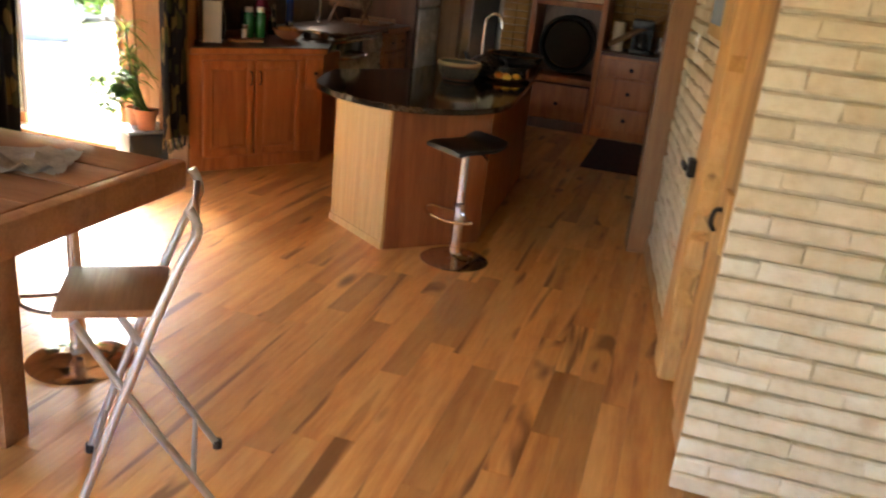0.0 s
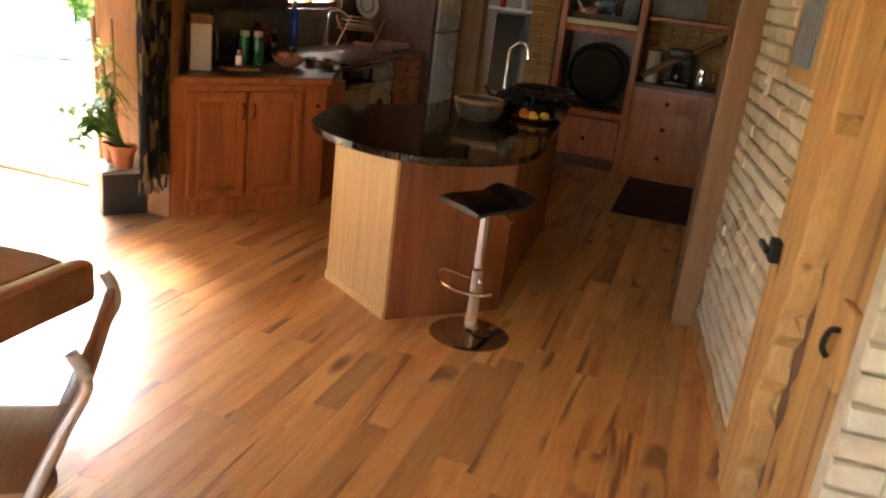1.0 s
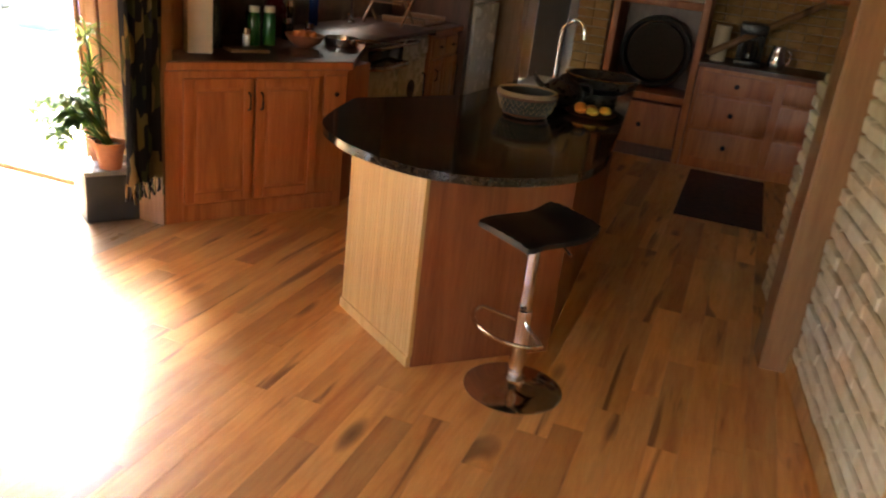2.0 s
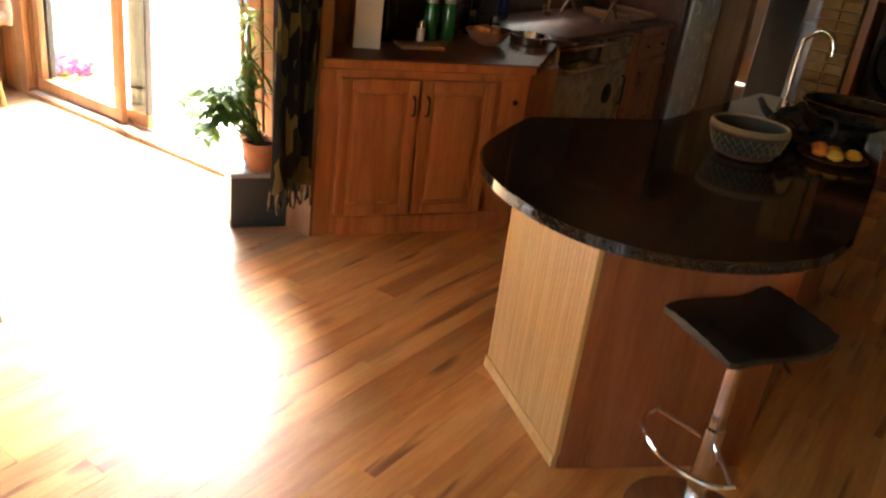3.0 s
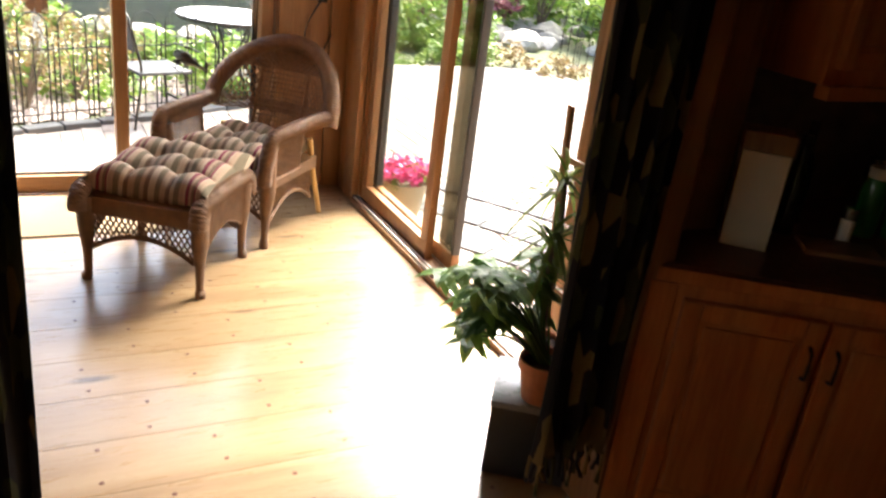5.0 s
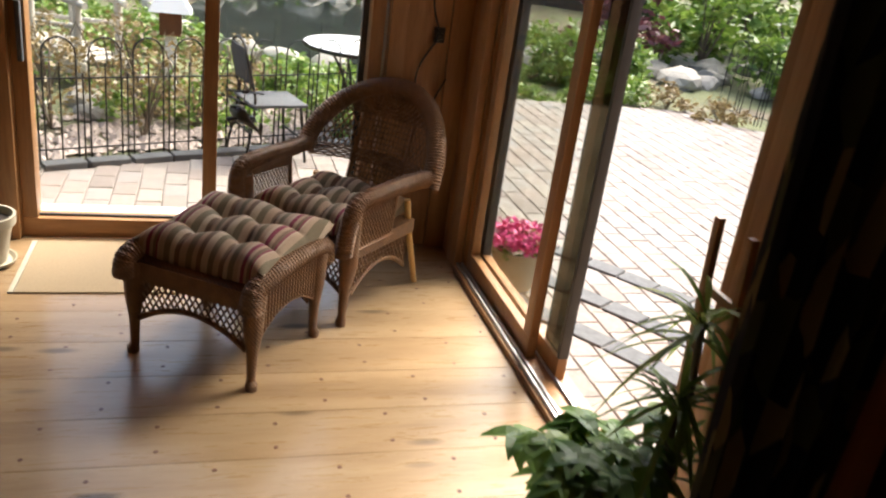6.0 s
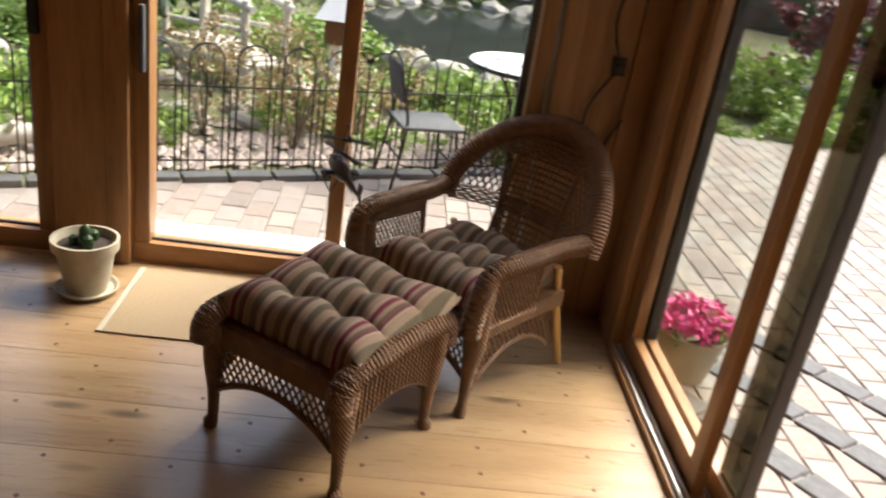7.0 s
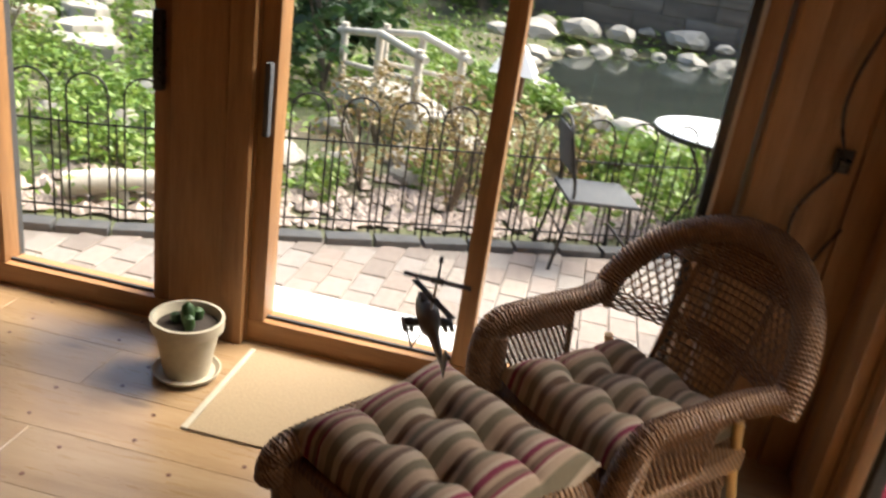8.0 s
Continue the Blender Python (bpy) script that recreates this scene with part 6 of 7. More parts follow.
# edging stones along the fence
ed = tagged(new("bed_edging"), "dark edging stones along the flower bed", "edging", "", "structure")
rng = random.Random(5)
for p, d in along(FENCE, 0.3):
    q = p + Vector((0.1, 0.02, 0))
    part("edging_stone", bx((-0.14, -0.06, GZ - 0.04), (0.14, 0.06, GZ + 0.035), 0.012, pose(q.x, q.y, 0, 0, 0, math.degrees(math.atan2(d.y, d.x)) + rng.uniform(-4, 4))), PAVER_GREY, ed)

tagged(link_mesh("doorstep_slab", bx((-7.12, 3.05, GZ - 0.01), (-6.62, 4.25, GZ + 0.06), 0.006), MAT_WHITE, None, "", True), "smooth white stone doorstep outside the garden door", "step")

# pink flowers by the patio door
pf = thing("pink_flowerpot", "clay pot overflowing with pink flowers by the patio door", "potted plant", pose(-6.18, 5.82, GZ))
part("pot", lt([(0.11, 0), (0.155, 0.2), (0.165, 0.24), (0.152, 0.24), (0.14, 0.2), (0, 0.2)], 28), CLAY, pf)
rng = random.Random(8)
cl = [(0.13 * math.cos(a), 0.13 * math.sin(a), 0.28 + 0.05 * rng.random(), 0.06) for a in [k * 0.7 for k in range(9)]] + [(0.03, 0.02, 0.34, 0.08), (-0.05, -0.03, 0.33, 0.08)]
v, f = leaf_cloud(rng, cl, 80, 0.02, 1.0)
tree_mesh("blossoms", v, f, PINK, pf)
v, f = leaf_cloud(rng, [(x, y, z - 0.05, r) for x, y, z, r in cl], 16, 0.03, 1.1)
tree_mesh("leaves", v, f, LEAF_GREEN, pf)


# bar-height bistro set on the patio
def make_bistro_chair(m, label):
    t = thing("bistro_chair", label, "garden chair", m, "bistro set")
    for sx in (-1, 1):
        part("front_leg", tb([(sx * 0.23, -0.23, 0), (sx * 0.2, -0.18, 0.45)], 0.011, 8), IRON, t)
        part("back_leg", tb(smooth_path([(sx * 0.23, 0.26, 0), (sx * 0.2, 0.18, 0.45), (sx * 0.19, 0.21, 0.66), (sx * 0.17, 0.25, 0.84)], 4), 0.011, 8), IRON, t)
    part("seat", bx((-0.23, -0.23, 0.45), (0.23, 0.21, 0.478), 0.015), GREYPAD, t, "grey metal mesh seat")
    part("backrest", bx((-0.17, -0.008, -0.13), (0.17, 0.008, 0.13), 0.01, pose(0, 0.235, 0.75, -10)), GREYPAD, t)
    part("back_hoop", tb([(0.17 * math.cos(radians(a)), 0.25, 0.84 + 0.09 * math.sin(radians(a))) for a in range(0, 181, 20)], 0.01, 8), IRON, t)
    part("foot_bar", tb([(-0.215, -0.205, 0.2), (0.215, -0.205, 0.2)], 0.009, 8), IRON, t)
    for z in (0.25,):
        part("stretcher", tb([(-0.21, 0.21, z), (0.21, 0.21, z)], 0.008, 8), IRON, t)
    return t


make_bistro_chair(pose(-8.5, 4.55, GZ - 0.02, 0, 0, 196), "grey metal bistro chair with mesh seat beside the hoop fence")
bt = thing("bistro_table", "round garden table with a pale top by the pond", "garden table", pose(-9.5, 5.4, -0.135), "bistro set")
part("tabletop", lt([(0.0, 0.71), (0.5, 0.71), (0.51, 0.72), (0.5, 0.735), (0.0, 0.735)], 48, None, False), MAT_WHITE, bt, "round pale stone top")
part("band", lt([(0.505, 0.695), (0.515, 0.705), (0.515, 0.73), (0.505, 0.705)], 48, None, False), IRON, bt)
for a in (20, 110, 200, 290):
    c, s = math.cos(radians(a)), math.sin(radians(a))
    part("leg", tb(smooth_path([(c * 0.34, s * 0.34, -0.05), (c * 0.13, s * 0.13, 0.35), (c * 0.3, s * 0.3, 0.705)], 5), 0.012, 8), IRON, bt)


# rocks, pond, log, bridge, birdhouse
def rock(rng, size, mat, m, name="garden_rock", label="rounded grey field stone in the garden", group="garden rocks"):
    bm = bmesh.new()
    bmesh.ops.create_icosphere(bm, subdivisions=2, radius=1.0)
    off = rng.uniform(0, 50)
    for v in bm.verts:
        k = 1 + 0.34 * noise.noise(v.co * 1.3 + Vector((off, 0, 0))) + 0.16 * noise.noise(v.co * 3.7 + Vector((0, off, 0)))
        v.co = Vector((v.co.x * size * k, v.co.y * size * 0.75 * k, max(v.co.z * size * 0.5 * k, -size * 0.25)))
    ob = link_mesh(name, bm, mat, None, "", False)
    ob.matrix_world = m
    return tagged(ob, label, "rock", group)


rng = random.Random(21)
po = prism(bmesh.new(), [(-15.2 + 3.1 * math.cos(a * math.pi / 14) * (1 + 0.1 * math.sin(3 * a)), 6.0 + 2.3 * math.sin(a * math.pi / 14)) for a in range(28)], GZ - 0.04, GZ + 0.08)
struct("water", po, WATER, "still dark garden pond", "pond")
for i in range(44):
    a = i * 2 * math.pi / 30
    k = 1.0 if i < 30 else 1.16 + 0.1 * (i % 3)
    a = a if i < 30 else math.pi * (0.55 + (i - 30) * 0.065)
    rock(rng, rng.uniform(0.15, 0.34) * (1.2 if i >= 30 else 1), (PALE, STONE)[i % 3 == 2], pose(-15.2 + 3.35 * k * math.cos(a), 6.0 + 2.65 * k * math.sin(a), GZ + 0.08 + (0.25 if i >= 30 else 0), 0, 0, rng.uniform(0, 360)), label="pale stone on the edge of the pond", group="pond stones")
for i in range(34):
    x, y = rng.uniform(-11.8, -9.3), rng.uniform(0.2, 6.5)
    if x > fence_x(y) - 0.5 or math.hypot(x + 9.1, y - 4.5) < 0.7:
        continue
    rock(rng, rng.uniform(0.1, 0.26), (STONE, PALE)[i % 2], pose(x, y, ground_z(x, y) + 0.04, 0, 0, rng.uniform(0, 360)))
for i in range(36):
    x, y = (rng.uniform(-15, -8.5), rng.uniform(11.6, 15.0)) if i < 22 else (rng.uniform(-14.5, -12.8), rng.uniform(8.9, 11.6))
    rock(rng, rng.uniform(0.2, 0.5), (STONE, PALE)[i % 2], pose(x, y, ground_z(x, y) + 0.06, 0, 0, rng.uniform(0, 360)), label="grey boulder on the bank behind the yard", group="bank boulders")

lg = thing("driftwood_log", "pale weathered log lying in the flower bed", "log", pose(-8.05, 1.8, ground_z(-8.05, 1.8), 0, 0, 22) @ Matrix.Scale(0.85, 4))
part("trunk", tb(smooth_path([(0.15, -0.55, 0.16), (0.05, -0.2, 0.18), (-0.03, 0.1, 0.17), (-0.1, 0.5, 0.19), (-0.2, 0.75, 0.2)], 4), [0.09] * 5 + [0.08] * 6 + [0.065] * 6, 12), GREYWOOD, lg)
part("branch_stub", tb([(0.0, 0.1, 0.2), (0.06, 0.16, 0.3)], [0.035, 0.02], 8), GREYWOOD, lg)
part("prop_stone", bx((-0.1, -0.35, -0.2), (0.12, -0.12, 0.12), 0.03), STONE, lg)

rng = random.Random(27)
for i, (x, y, z) in enumerate(((-11.7, -1.0, 0.06), (-12.2, -1.35, 0.14), (-12.8, -1.75, 0.22), (-13.4, -2.2, 0.3), (-12.3, -2.2, 0.15), (-13.0, -0.9, 0.2))):
    bm = prism(bmesh.new(), [(0.45 * math.cos(k * 0.785) * rng.uniform(0.75, 1.15), 0.32 * math.sin(k * 0.785) * rng.uniform(0.75, 1.15)) for k in range(8)], -0.25, 0.06, 0.015)
    ob = link_mesh("stone_slab", bm, PALE, None, "", False)
    ob.matrix_world = pose(x, y, GZ + z, rng.uniform(-3, 3), rng.uniform(-3, 3), rng.uniform(0, 90))
    tagged(ob, "flat pale stone slab stepping up the bank", "stone slab", "stone slabs")

br = thing("garden_bridge", "small pale wooden garden bridge with log handrails", "bridge", pose(-10.87, 2.83, GZ, 0, 0, 48) @ Matrix.Scale(0.7, 4))
for i in range(12):
    part("deck_plank", bx((-1.5 + i * 0.18, -0.3, 0.42 - 0.02 * abs(i - 5.5)), (-1.33 + i * 0.18, 0.3, 0.46 - 0.02 * abs(i - 5.5)), 0.006), GREYWOOD, br)
for s in (-0.34, 0.34):
    part("beam", bx((-1.5, s - 0.04, 0.12), (0.66, s + 0.04, 0.31), 0.01), GREYWOOD, br)
    for x in (-1.3, -0.4, 0.5):
        part("rail_post", tb([(x, s, -0.05), (x, s, 1.15)], 0.055, 10), GREYWOOD, br)
    part("handrail", tb([(-1.45, s, 1.02), (-0.4, s, 1.17), (0.65, s, 1.05)], 0.05, 10), GREYWOOD, br)
    part("mid_rail", tb([(-1.4, s, 0.6), (0.6, s, 0.78)], 0.035, 8), GREYWOOD, br)

bh = thing("birdhouse", "white-roofed birdhouse on a pale post", "birdhouse", pose(-10.4, 3.75, GZ - 0.2))
part("post", bx((-0.05, -0.05, -0.05), (0.05, 0.05, 0.75), 0.006), WHITE, bh)
part("house", bx((-0.1, -0.1, 0.75), (0.1, 0.1, 1.0), 0.005), DARKWOOD, bh)
bm = bmesh.new()
vs = [bm.verts.new(p) for p in ((-0.19, -0.19, 0.97), (0.19, -0.19, 0.97), (0.19, 0.19, 0.97), (-0.19, 0.19, 0.97), (0, 0, 1.3))]
bm.faces.new(vs[:4])
for i in range(4):
    bm.faces.new((vs[i], vs[(i + 1) % 4], vs[4]))
part("roof", bm, WHITE, bh, "white pyramid roof", False)

gc = thing("covered_grill", "grill under a rounded blue cover in the yard", "grill", pose(-9.5, 10.8, GZ))
bm = lt([(0.42, 0.0), (0.45, 0.08), (0.47, 0.4), (0.44, 0.62), (0.33, 0.8), (0.16, 0.88), (0.0, 0.9)], 28)
for v in bm.verts:
    v.co.x *= 1.25
    v.co += v.co.normalized() * 0.03 * noise.noise(v.co * 4)
part("cover", bm, COVER, gc)

# old timber wall far behind the pond
sw2 = tagged(new("garden_wall"), "dark weathered timber wall behind the pond", "garden wall", "", "structure")
for r in range(7):
    for i in range(20):
        x, y = -20.2 + 0.04 * i + 0.02 * (r % 2), -6.0 + i * 0.95 + (0.45 if r % 3 == 1 else 0)
        part("timber", bx((-0.1, 0.0, 0), (0.1, 0.945, 0.3), 0.012, Matrix.Translation((x, y, GZ + 0.1 + r * 0.3))), TIMBER, sw2)


# shrubs, ground cover and trees
def shrub_mesh(seed, n, per, size, height, mat):
    rng = random.Random(seed)
    cl = []
    for _ in range(n):
        a, r = rng.uniform(0, 6.28), rng.random() ** 0.6 * 0.5
        cl.append((math.cos(a) * r, math.sin(a) * r, height * rng.uniform(0.25, 1.0) * (1 - 0.5 * r), rng.uniform(0.1, 0.22)))
    return leaf_cloud(rng, cl, per, size, 1.0)


def make_shrub(name, label, seed, n, per, size, height, mat, places, group, cat="shrub", wood_mat=None):
    v, f = shrub_mesh(seed, n, per, size, height, mat)
    first = None
    for i, (x, y, s) in enumerate(places):
        m = Matrix.Translation((x, y, ground_z(x, y) - 0.02)) @ Matrix.Rotation(i * 1.9, 4, "Z")
        if first is None:
            first = thing(name, label, cat, m, group)
            first.scale = (s, s, s)
            tree_mesh("foliage", v, f, mat, first)
            bm = bmesh.new()
            rng = random.Random(seed + 1)
            for k in range(7):
                a = rng.uniform(0, 6.28)
                tube(bm, [(0, 0, 0), (0.12 * math.cos(a), 0.12 * math.sin(a), height * 0.4), (0.3 * math.cos(a), 0.3 * math.sin(a), height * 0.85)], [0.014, 0.01, 0.004], 5)
            part("stem", bm, wood_mat or BARK, first)
        else:
            c = copy_thing(first, m)
            c.scale = (s, s, s)
    return first


rng = random.Random(31)
bed = []
while len(bed) < 170:
    x, y = rng.uniform(-19.5, -8.2) if len(bed) % 3 == 0 else rng.uniform(-13, -8.2), rng.uniform(-5.5, 9.5)
    if 2.0 < y < 4.2 and x > -10.4 and rng.random() < 0.75:
        continue
    wet = ((x + 15.2) / 3.5) ** 2 + ((y - 6.0) / 2.8) ** 2 < 1
    if x < fence_x(y) - 0.45 and (y < 6.2 or x < -11.4) and not wet and not (-12.4 < x < -10.2 and 1.5 < y < 3.6) and math.hypot(x + 8.9, y - 4.65) > 0.8 and math.hypot(x + 8.05, y - 1.8) > 0.7 and math.hypot(x + 9.5, y - 5.4) > 0.8:
        bed.append((x, y, rng.uniform(0.5, 0.95)))
make_shrub("bed_plant", "leafy green perennial in the flower bed", 2, 16, 34, 0.05, 0.5, LEAF_GREEN, bed[:85], "flower bed plants", "plant")
make_shrub("twiggy_shrub", "bare twiggy shrub with rusty new leaves", 3, 18, 20, 0.03, 0.9, LEAF_RUST, [(-8.95, 3.6, 0.85), (-9.3, 4.0, 0.95), (-9.1, 2.9, 0.9), (-9.8, 3.3, 1.0), (-10.4, 4.4, 0.8), (-9.5, 3.6, 1.0), (-10.2, 2.7, 0.9), (-11.0, -1.5, 1.0), (-12.6, -3.0, 1.2)], "twiggy shrubs", "shrub")
make_shrub("grass_clump", "low bright green clump in the bed", 7, 12, 40, 0.045, 0.25, LEAF_GREEN, bed[85:] + [(-8.7, 1.3, 0.9), (-8.5, 2.2, 0.8), (-9.3, 1.6, 1.0), (-9.7, 4.1, 0.8), (-9.5, 5.3, 0.8)], "low clumps", "plant")
make_shrub("evergreen_shrub", "dense dark evergreen shrub", 11, 30, 60, 0.06, 1.5, LEAF_DEEP, [(-14.6, 0.7, 1.5), (-11.95, 1.6, 1.4), (-15.6, 0.2, 1.7), (-17.0, -2.5, 1.8), (-16.5, 11.4, 1.3), (-18.6, 2.2, 1.4)], "evergreens")
make_shrub("garden_shrub", "rounded light green shrub across the yard", 13, 26, 60, 0.05, 0.95, LEAF_GREEN, [(-12.7, 8.8, 1.0), (-12.8, 12.6, 1.6), (-11.6, 13.6, 1.8), (-9.8, 14.2, 2.0), (-14.4, 12.0, 1.9), (-8.2, 15.0, 2.0), (-13.4, 15.4, 2.2), (-16.0, 14.0, 2.2), (-11.0, 16.5, 2.3), (-13.0, 9.8, 0.9), (-6.0, 15.5, 2.0)], "yard shrubs")
make_shrub("plum_shrub", "purple-leaved shrub by the pond", 17, 24, 60, 0.05, 1.1, LEAF_PURPLE, [(-16.2, 8.9, 1.2), (-17.5, 8.6, 1.5), (-13.2, -5.0, 1.0), (-14.2, 10.3, 1.6)], "purple shrubs")
make_shrub("pale_grass", "pale tufted ornamental grass by the yard", 19, 14, 34, 0.05, 0.5, LEAF_RUST, [(-10.75, 10.15, 0.7), (-11.5, 9.8, 0.7)], "pale grasses", "plant")


def make_tree(seed, places, mat, hgt):
    rng = random.Random(seed)
    first = None
    for i, (x, y, s) in enumerate(places):
        m = Matrix.Translation((x, y, ground_z(x, y) - 0.1)) @ Matrix.Rotation(i * 2.3, 4, "Z")
        if first is None:
            first = thing("tree", "leafy woodland tree with a straight grey trunk", "tree", m, "woodland trees")
            first.scale = (s, s, s)
            part("trunk", tb(smooth_path([(0, 0, 0), (0.05, 0, hgt * 0.3), (-0.05, 0.06, hgt * 0.6), (0, 0, hgt)], 4), [0.2 - 0.012 * k for k in range(13)], 10), BARK, first)
            cl = []
            for _ in range(9):
                a, z = rng.uniform(0, 6.28), rng.uniform(0.25, 0.85) * hgt
                L = rng.uniform(0.9, 1.9)
                e = Vector((math.cos(a) * L, math.sin(a) * L, z + 0.5 * L))
                part("limb", tb([(0, 0, z), (e.x * 0.5, e.y * 0.5, z + 0.3 * L), e], [0.06, 0.04, 0.015], 6), BARK, first)
                for q in (0.45, 0.75, 1.0):
                    cl.append((e.x * q, e.y * q, z + (e.z - z) * q, rng.uniform(0.4, 0.75)))
            cl += [(rng.uniform(-0.6, 0.6), rng.uniform(-0.6, 0.6), hgt * rng.uniform(0.8, 1.05), 0.7) for _ in range(6)]
            v, f = leaf_cloud(rng, cl, 75, 0.11, 1.0)
            tree_mesh("crown", v, f, mat, first)
        else:
            c = copy_thing(first, m)
            c.scale = (s, s, s)


rng = random.Random(41)
tp = [(-24 + rng.uniform(-3, 2), -12 + i * 2.3, rng.uniform(0.9, 1.3)) for i in range(12)] + [(-21 + i * 2.4, 19 + rng.uniform(-2, 2), rng.uniform(0.9, 1.3)) for i in range(9)] + [(-18.5 + i * 2.1, 23 + rng.uniform(-1, 2), 1.3) for i in range(6)]
make_tree(43, tp[::2], LEAF_GREEN, 5.5)
make_tree(47, tp[1::2], LEAF_DEEP, 6.0)
v, f = leaf_cloud(random.Random(53), [(-27 + 0.2 * math.sin(i), -18 + i * 0.9, 1.0 + 1.6 * (i % 3), 1.4) for i in range(40)] + [(-26 + i * 0.9, 26 + math.sin(i), 1.0 + 1.6 * (i % 3), 1.4) for i in range(36)], 110, 0.16, 1.2)
tagged(tree_mesh("far_woods", v, f, LEAF_GREEN), "dense green undergrowth at the wood's edge", "woods", "", "stuff")
v, f = leaf_cloud(random.Random(57), [(fence_x(y) - 0.35 - dx, y, ground_z(fence_x(y) - 0.35 - dx, y) + 0.08, 0.32) for y in [-6.0 + 0.35 * k for k in range(46)] for dx in (0.0, 0.5, 1.0, 1.6, 2.3, 3.1, 4.0, 4.6, 5.2, 6.0, 7.0, 8.0, 9.0, 10.0) if not (dx < 1.7 and 2.0 < y < 4.3) and ((fence_x(y) - dx + 14.8) / 3.4) ** 2 + ((y - 6.0) / 2.6) ** 2 > 1 and (y < 6.1 or fence_x(y) - dx < -13.2)], 34, 0.045, 1.0)
tagged(tree_mesh("ground_cover", v, f, LEAF_GREEN), "low leafy ground cover between the stones", "ground cover", "", "stuff")
# scattered stones under the shrubs
rng = random.Random(61)
v, f = [], []
for _ in range(1600):
    y = rng.uniform(1.0, 6.4)
    x = fence_x(y) - 0.2 - abs(rng.gauss(0, 0.8))
    s = rng.uniform(0.03, 0.08)
    z = ground_z(x, y) + s * 0.35
    i = len(v)
    a = rng.uniform(0, 6.28)
    c, d = math.cos(a) * s, math.sin(a) * s
    v += [(x + c, y + d, z), (x - d * 0.8, y + c * 0.8, z), (x - c, y - d, z), (x + d * 0.8, y - c * 0.8, z), (x, y, z + s * 0.55), (x, y, z - s * 0.5)]
    for k in range(4):
        f += [(i + k, i + (k + 1) % 4, i + 4), (i + (k + 1) % 4, i + k, i + 5)]
tagged(tree_mesh("bed_gravel", v, f, MULCH), "pinkish gravel stones scattered in the bed", "gravel", "", "stuff")

# ---- pieces: floor strips, planks, pavers, bricks ----
def piece_mesh(name, lx, ly, lz, bevel, mat, jitter=0.0, seed=0, ends=1.0):
    """A block with its top edges eased; origin at the middle of its base; ends: how far the short ends are eased too."""
    rng = random.Random(seed)
    a, b = lx / 2, ly / 2
    j = lambda: rng.uniform(-jitter, jitter)
    lo = [(-a, -b, 0), (a, -b, 0), (a, b, 0), (-a, b, 0)]
    mid = [(x + j(), y + j(), lz - bevel) for x, y, _ in lo]
    top = [(x * (1 - ends * bevel / a) + j(), y * (1 - bevel / b) + j(), lz + j()) for x, y, _ in lo]
    f = [(0, 3, 2, 1), (8, 9, 10, 11)]
    for r in (0, 4):
        for k in range(4):
            f.append((r + k, r + (k + 1) % 4, r + 4 + (k + 1) % 4, r + 4 + k))
    me = bpy.data.meshes.new(name)
    me.from_pydata(lo + mid + top, [], f)
    me.materials.append(mat)
    return me


def lay(name, me, m, parent):
    ob = new(name, me)
    ob.parent = parent
    ob.matrix_local = m
    return ob


def joined(name, pieces, mat, parent):
    v, f = [], []
    for me, m in pieces:
        i = len(v)
        v += [m @ q.co for q in me.vertices]
        f += [tuple(i + k for k in p.vertices) for p in me.polygons]
    return tree_mesh(name, v, f, mat, parent, "stuff")


# oak strips
rng = random.Random(71)
LENS = (0.55, 0.75, 0.95, 1.2, 1.5)
STRIP = 0.118
oak = {L: piece_mesh("plank", STRIP - 0.0006, L - 0.0008, 0.022, 0.0008, OAK) for L in LENS}
rest, count, x = [], 0, -3.1 + STRIP / 2
while x < 1.6:
    y = -2.5 - rng.uniform(0, 1.0)
    while y < 9.6:
        L = rng.choice(LENS)
        m = Matrix.Translation((x, y + L / 2, -0.022))
        if 1.6 < y + L / 2 < 6.6 and count < 300 and x < 0.62:
            lay("plank", oak[L], m, floor)
            count += 1
        else:
            rest.append((oak[L], m))
        y += L
    x += STRIP
joined("far_planks", rest, OAK, floor)
# wide pine planks of the sunroom and their plugs
WIDE = 0.272
x, i = -6.4 + WIDE / 2, 0
plugs = bmesh.new()
pm = {L: piece_mesh("pine_plank", WIDE - 0.001, L - 0.001, 0.022, 0.001, PINE) for L in (2.2, 2.83, 1.6, 3.4)}
while x < -3.2:
    for y0, L in (((0.6, 2.2), (2.8, 2.83)) if i % 2 else ((0.6, 1.6), (2.2, 3.4))):
        lay("pine_plank", pm[L], Matrix.Translation((x, y0 + L / 2, -0.022)), floor)
        for k in range(int(L / 0.4)):
            for s in (-1, 1):
                lathe(plugs, [(0.009, 0.0002), (0.008, 0.0012), (0.0, 0.0013)], 8, Matrix.Translation((x + s * WIDE * 0.3 + rng.uniform(-0.02, 0.02), y0 + 0.15 + k * 0.4 + rng.uniform(-0.02, 0.02), 0)))
    x += WIDE
    i += 1
tagged(part("plugs", plugs, DARKWOOD, floor), kind="stuff")

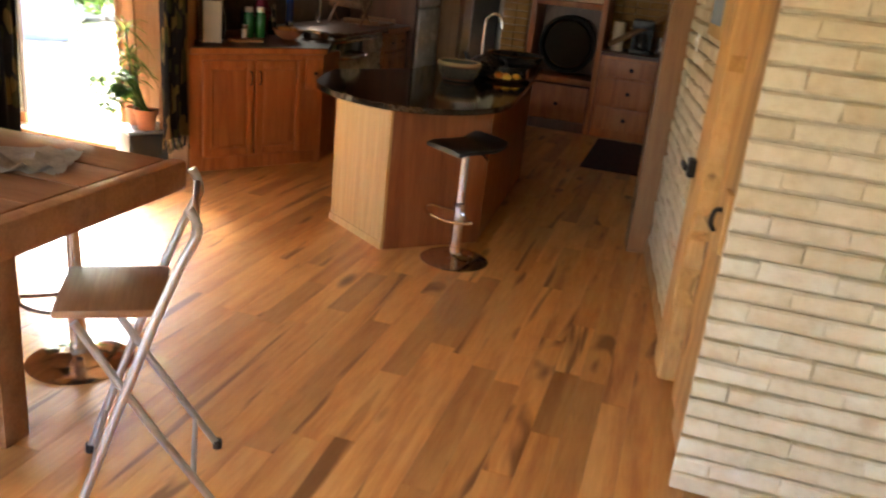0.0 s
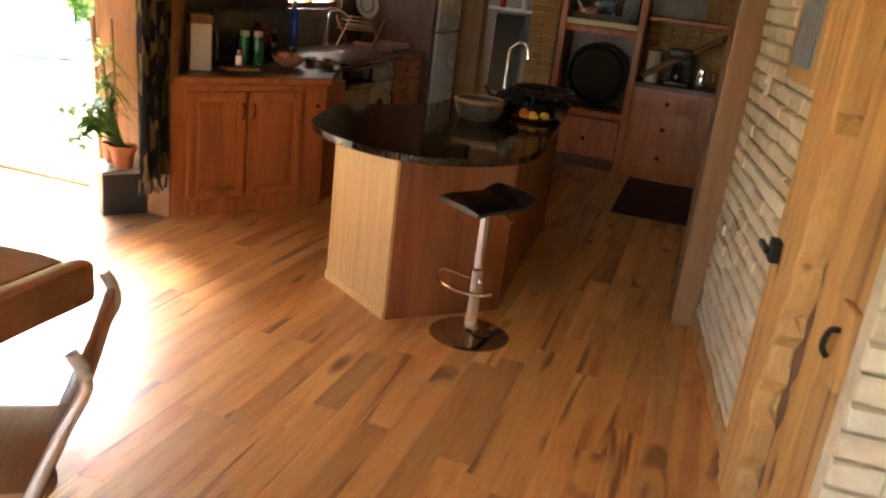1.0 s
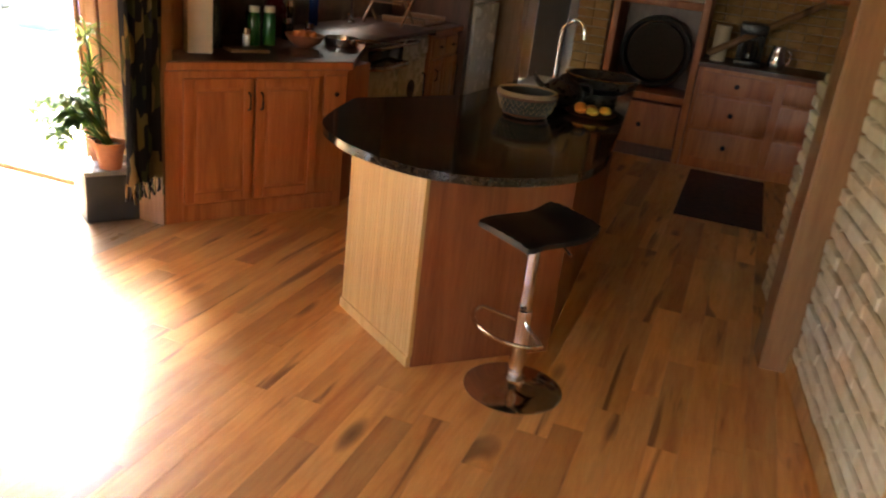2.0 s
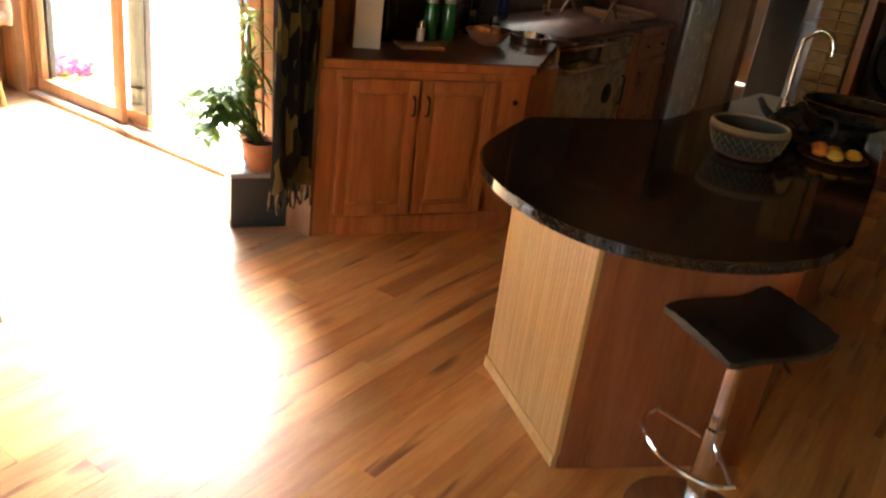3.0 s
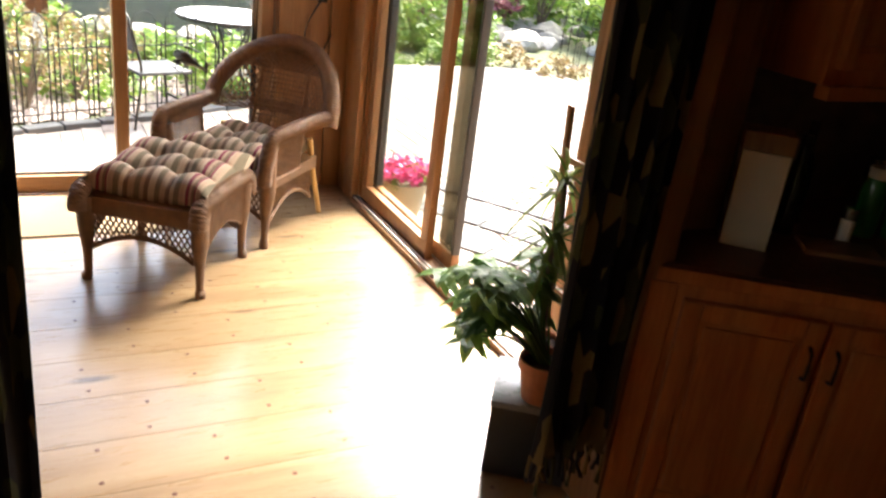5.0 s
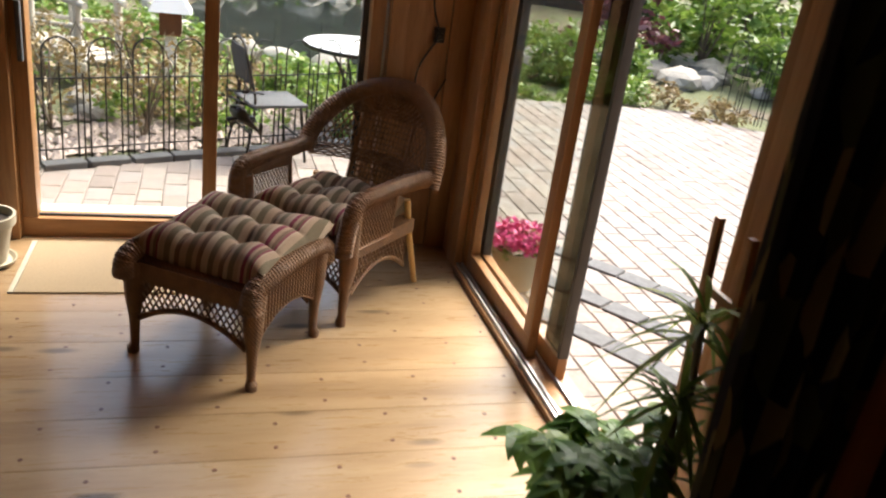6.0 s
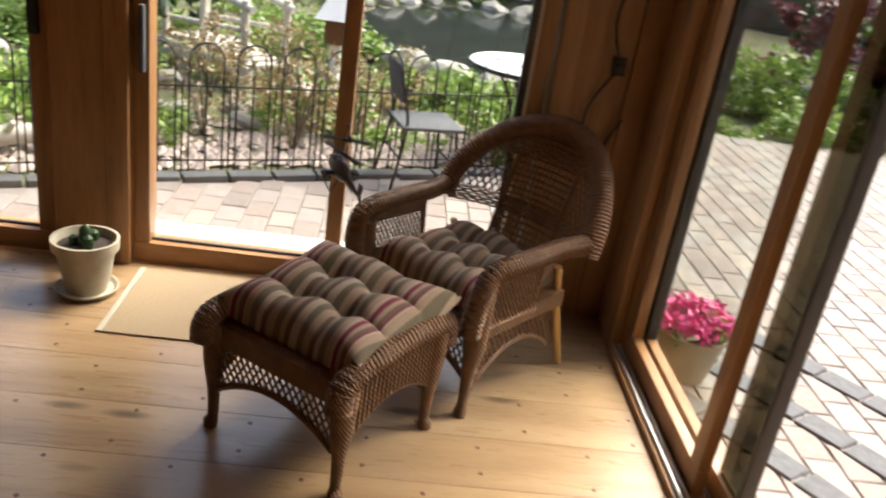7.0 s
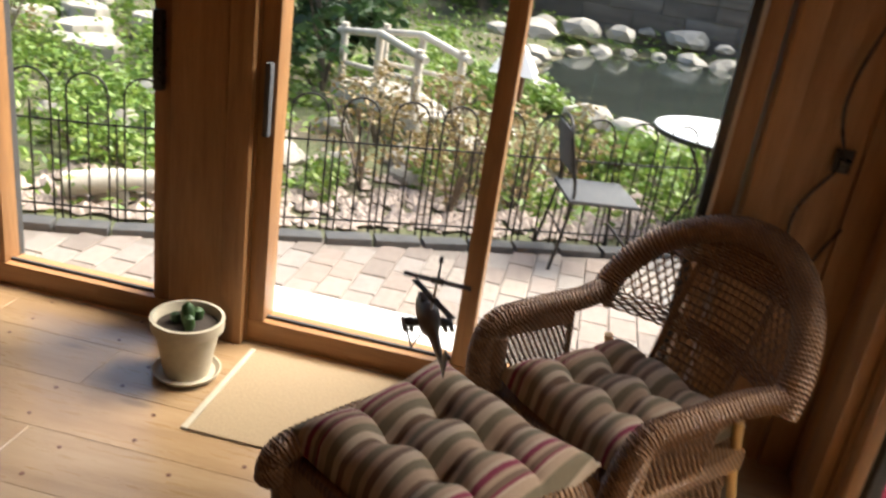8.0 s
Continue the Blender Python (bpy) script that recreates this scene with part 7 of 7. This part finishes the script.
# pavers
pav = tagged(new("patio"), "patio of tan and pink concrete pavers", "patio", "", "structure")
sb = prism(bmesh.new(), [(p.x + 0.18, p.y) for p in FENCE[:-1]] + [(-9.2, 5.8), (-6.6, 5.8), (-6.6, 0.9)], GZ - 0.06, GZ - 0.009)
box(sb, (-11.25, 5.74, GZ - 0.06), (-1.2, 9.9, GZ - 0.009))
struct("sand_bed", sb, SAND, "grey-tan sand in the joints of the paving", "ground")
PW, PL = 0.155, 0.235
pmesh = [piece_mesh("paver", PL - 0.006, PW - 0.006, 0.06, 0.005, PAVER, 0.002, s) for s in range(4)]
gmesh = [piece_mesh("paver", PL - 0.008, PW - 0.008, 0.06, 0.006, PAVER_GREY, 0.002, s + 9) for s in range(2)]
rest, grey, count = [], [], 0
rng = random.Random(83)
# west strip between the house and the fence
y = -0.6
r = 0
while y < 5.6:
    x = -9.6 + (PL / 2 if r % 2 else 0)
    while x < -6.6:
        if x > fence_x(y) + 0.2 and x < -6.68:
            m = pose(x, y, GZ - 0.06 + rng.uniform(-0.002, 0.002), 0, 0, rng.uniform(-0.8, 0.8))
            if 2.0 < y < 5.0 and count < 190:
                lay("paver", rng.choice(pmesh), m, pav)
                count += 1
            else:
                rest.append((rng.choice(pmesh), m))
        x += PL
    y += PW
    r += 1
# yard north of the house: three curved dark courses cross the field
count = 0
CX, CY = -2.11, 0.9
ARCS = (6.19, 6.6, 7.08)
for r in range(0, 50):
    for c in range(-38, 12):
        x, y = -3.6 + c * PL + (PL / 2 if r % 2 else 0), 5.62 + r * PW
        if y < 5.74 or x < -12.6 or x < fence_x(min(y, 6.0)) - 3.5 * (y > 6.2) or x < -11.2 or y > 10.35 + 0.33 * (x + 10.4) + 0.12 * math.sin(3 * x) or x > -1.2:
            continue
        m = pose(x, y, GZ - 0.06 + rng.uniform(-0.002, 0.002), 0, 0, rng.uniform(-0.8, 0.8))
        if y < 7.3 and -7.6 < x < -4.2 and count < 90:
            lay("paver", rng.choice(pmesh), m, pav)
            count += 1
        else:
            rest.append((rng.choice(pmesh), m))
for q in ARCS:
    for i in range(90):
        a = radians(60) + i * (PL + 0.003) / q
        p = Vector((CX + q * math.cos(a), CY + q * math.sin(a), GZ - 0.046 + rng.uniform(-0.002, 0.002)))
        if p.y < 5.74 or a > radians(170):
            continue
        m = Matrix.Translation(p) @ Matrix.Rotation(a + math.pi / 2, 4, "Z")
        if -7.2 < p.x < -4.6:
            lay("paver", rng.choice(gmesh), m, pav)
        else:
            grey.append((rng.choice(gmesh), m))
joined("far_pavers", rest, PAVER, pav)
joined("dark_courses", grey, PAVER_GREY, pav)

# bricks
BH, BL = 0.076, 0.235
rng = random.Random(97)
bme = [piece_mesh("brick", BL - 0.001, BH - 0.011, 0.034, 0.009, BRICK, 0.004, s, 0.12) for s in range(7)]
hme = [piece_mesh("brick", BL / 2 - 0.002, BH - 0.011, 0.034, 0.009, BRICK, 0.004, s + 20, 0.3) for s in range(4)]
FACE = WALL @ Matrix.Translation((0.014, 0, 0)) @ Matrix(((0, 0, -1, 0), (1, 0, 0, 0), (0, 1, 0, 0), (0, 0, 0, 1)))
rest, count = [], 0
for row in range(32):
    z = BH / 2 + row * BH
    for y0, y1, top in ((DOOR1 + 0.1, 5.36, H), (5.57, 6.42, 1.25)):
        if z + BH / 2 > top:
            continue
        y = y0 + (BL / 2 if row % 2 else 0)
        if row % 2:
            rest.append((rng.choice(hme), FACE @ Matrix.Translation((y0 + BL / 4, z, 0))))
        while y + BL < y1 + 0.001:
            m = FACE @ pose(y + BL / 2, z, rng.uniform(-0.004, 0.004), rng.uniform(-0.9, 0.9), rng.uniform(-0.6, 0.6), rng.uniform(-0.7, 0.7))
            near = y < 5.3 and z < 2.2
            if near and count < 150:
                lay("brick", rng.choice(bme), m, wall_east)
                count += 1
            else:
                rest.append((rng.choice(bme), m))
            y += BL
        if y1 - y > 0.07:
            rest.append((rng.choice(hme), FACE @ Matrix.Translation((y1 - BL / 4, z, -0.002))))
# the pier that faces the walk, with header bricks at its corner
PF = Matrix.Translation((0, PIER_Y + 0.014, 0)) @ Matrix.Rotation(radians(90), 4, "X")
for row in range(32):
    z = BH / 2 + row * BH
    if z + BH / 2 > H:
        break
    x = PIER_X + (BL / 2 if row % 2 else 0)
    if row % 2:
        lay("brick", rng.choice(hme), PF @ pose(PIER_X + BL / 4, z, rng.uniform(-0.003, 0.004), 0, 0, rng.uniform(-1, 1)), wall_east)
    while x + BL < 1.62:
        m = PF @ pose(x + BL / 2, z, rng.uniform(-0.004, 0.004), rng.uniform(-0.9, 0.9), rng.uniform(-0.6, 0.6), rng.uniform(-0.7, 0.7))
        lay("brick", rng.choice(bme), m, wall_east)
        x += BL
joined("far_bricks", rest, BRICK, wall_east)
# ochre brick pier and wall beyond the hutch
pier = struct("wall_pier", bx((-1.74, 9.08, 0), (-1.46, 9.66, H - 0.002)), MORTAR, "narrow ochre brick pier beside the hutch", "wall")
ome = [piece_mesh("brick", 0.135, 0.068, 0.03, 0.006, BRICK_OCHRE, 0.003, s + 40) for s in range(4)]
for row in range(32):
    for k in range(2):
        lay("brick", rng.choice(ome), pose(-1.67 + k * 0.14, 9.082, 0.043 + row * BH) @ Matrix.Rotation(radians(90), 4, "X"), pier)
rest = []
for row in range(32):
    for k in range(10):
        rest.append((rng.choice(ome), pose(-0.6 + k * 0.14, 9.682, 0.043 + row * BH) @ Matrix.Rotation(radians(90), 4, "X")))
v = bpy.data.objects["wall_north"]
joined("ochre_bricks", rest, BRICK_OCHRE, v)
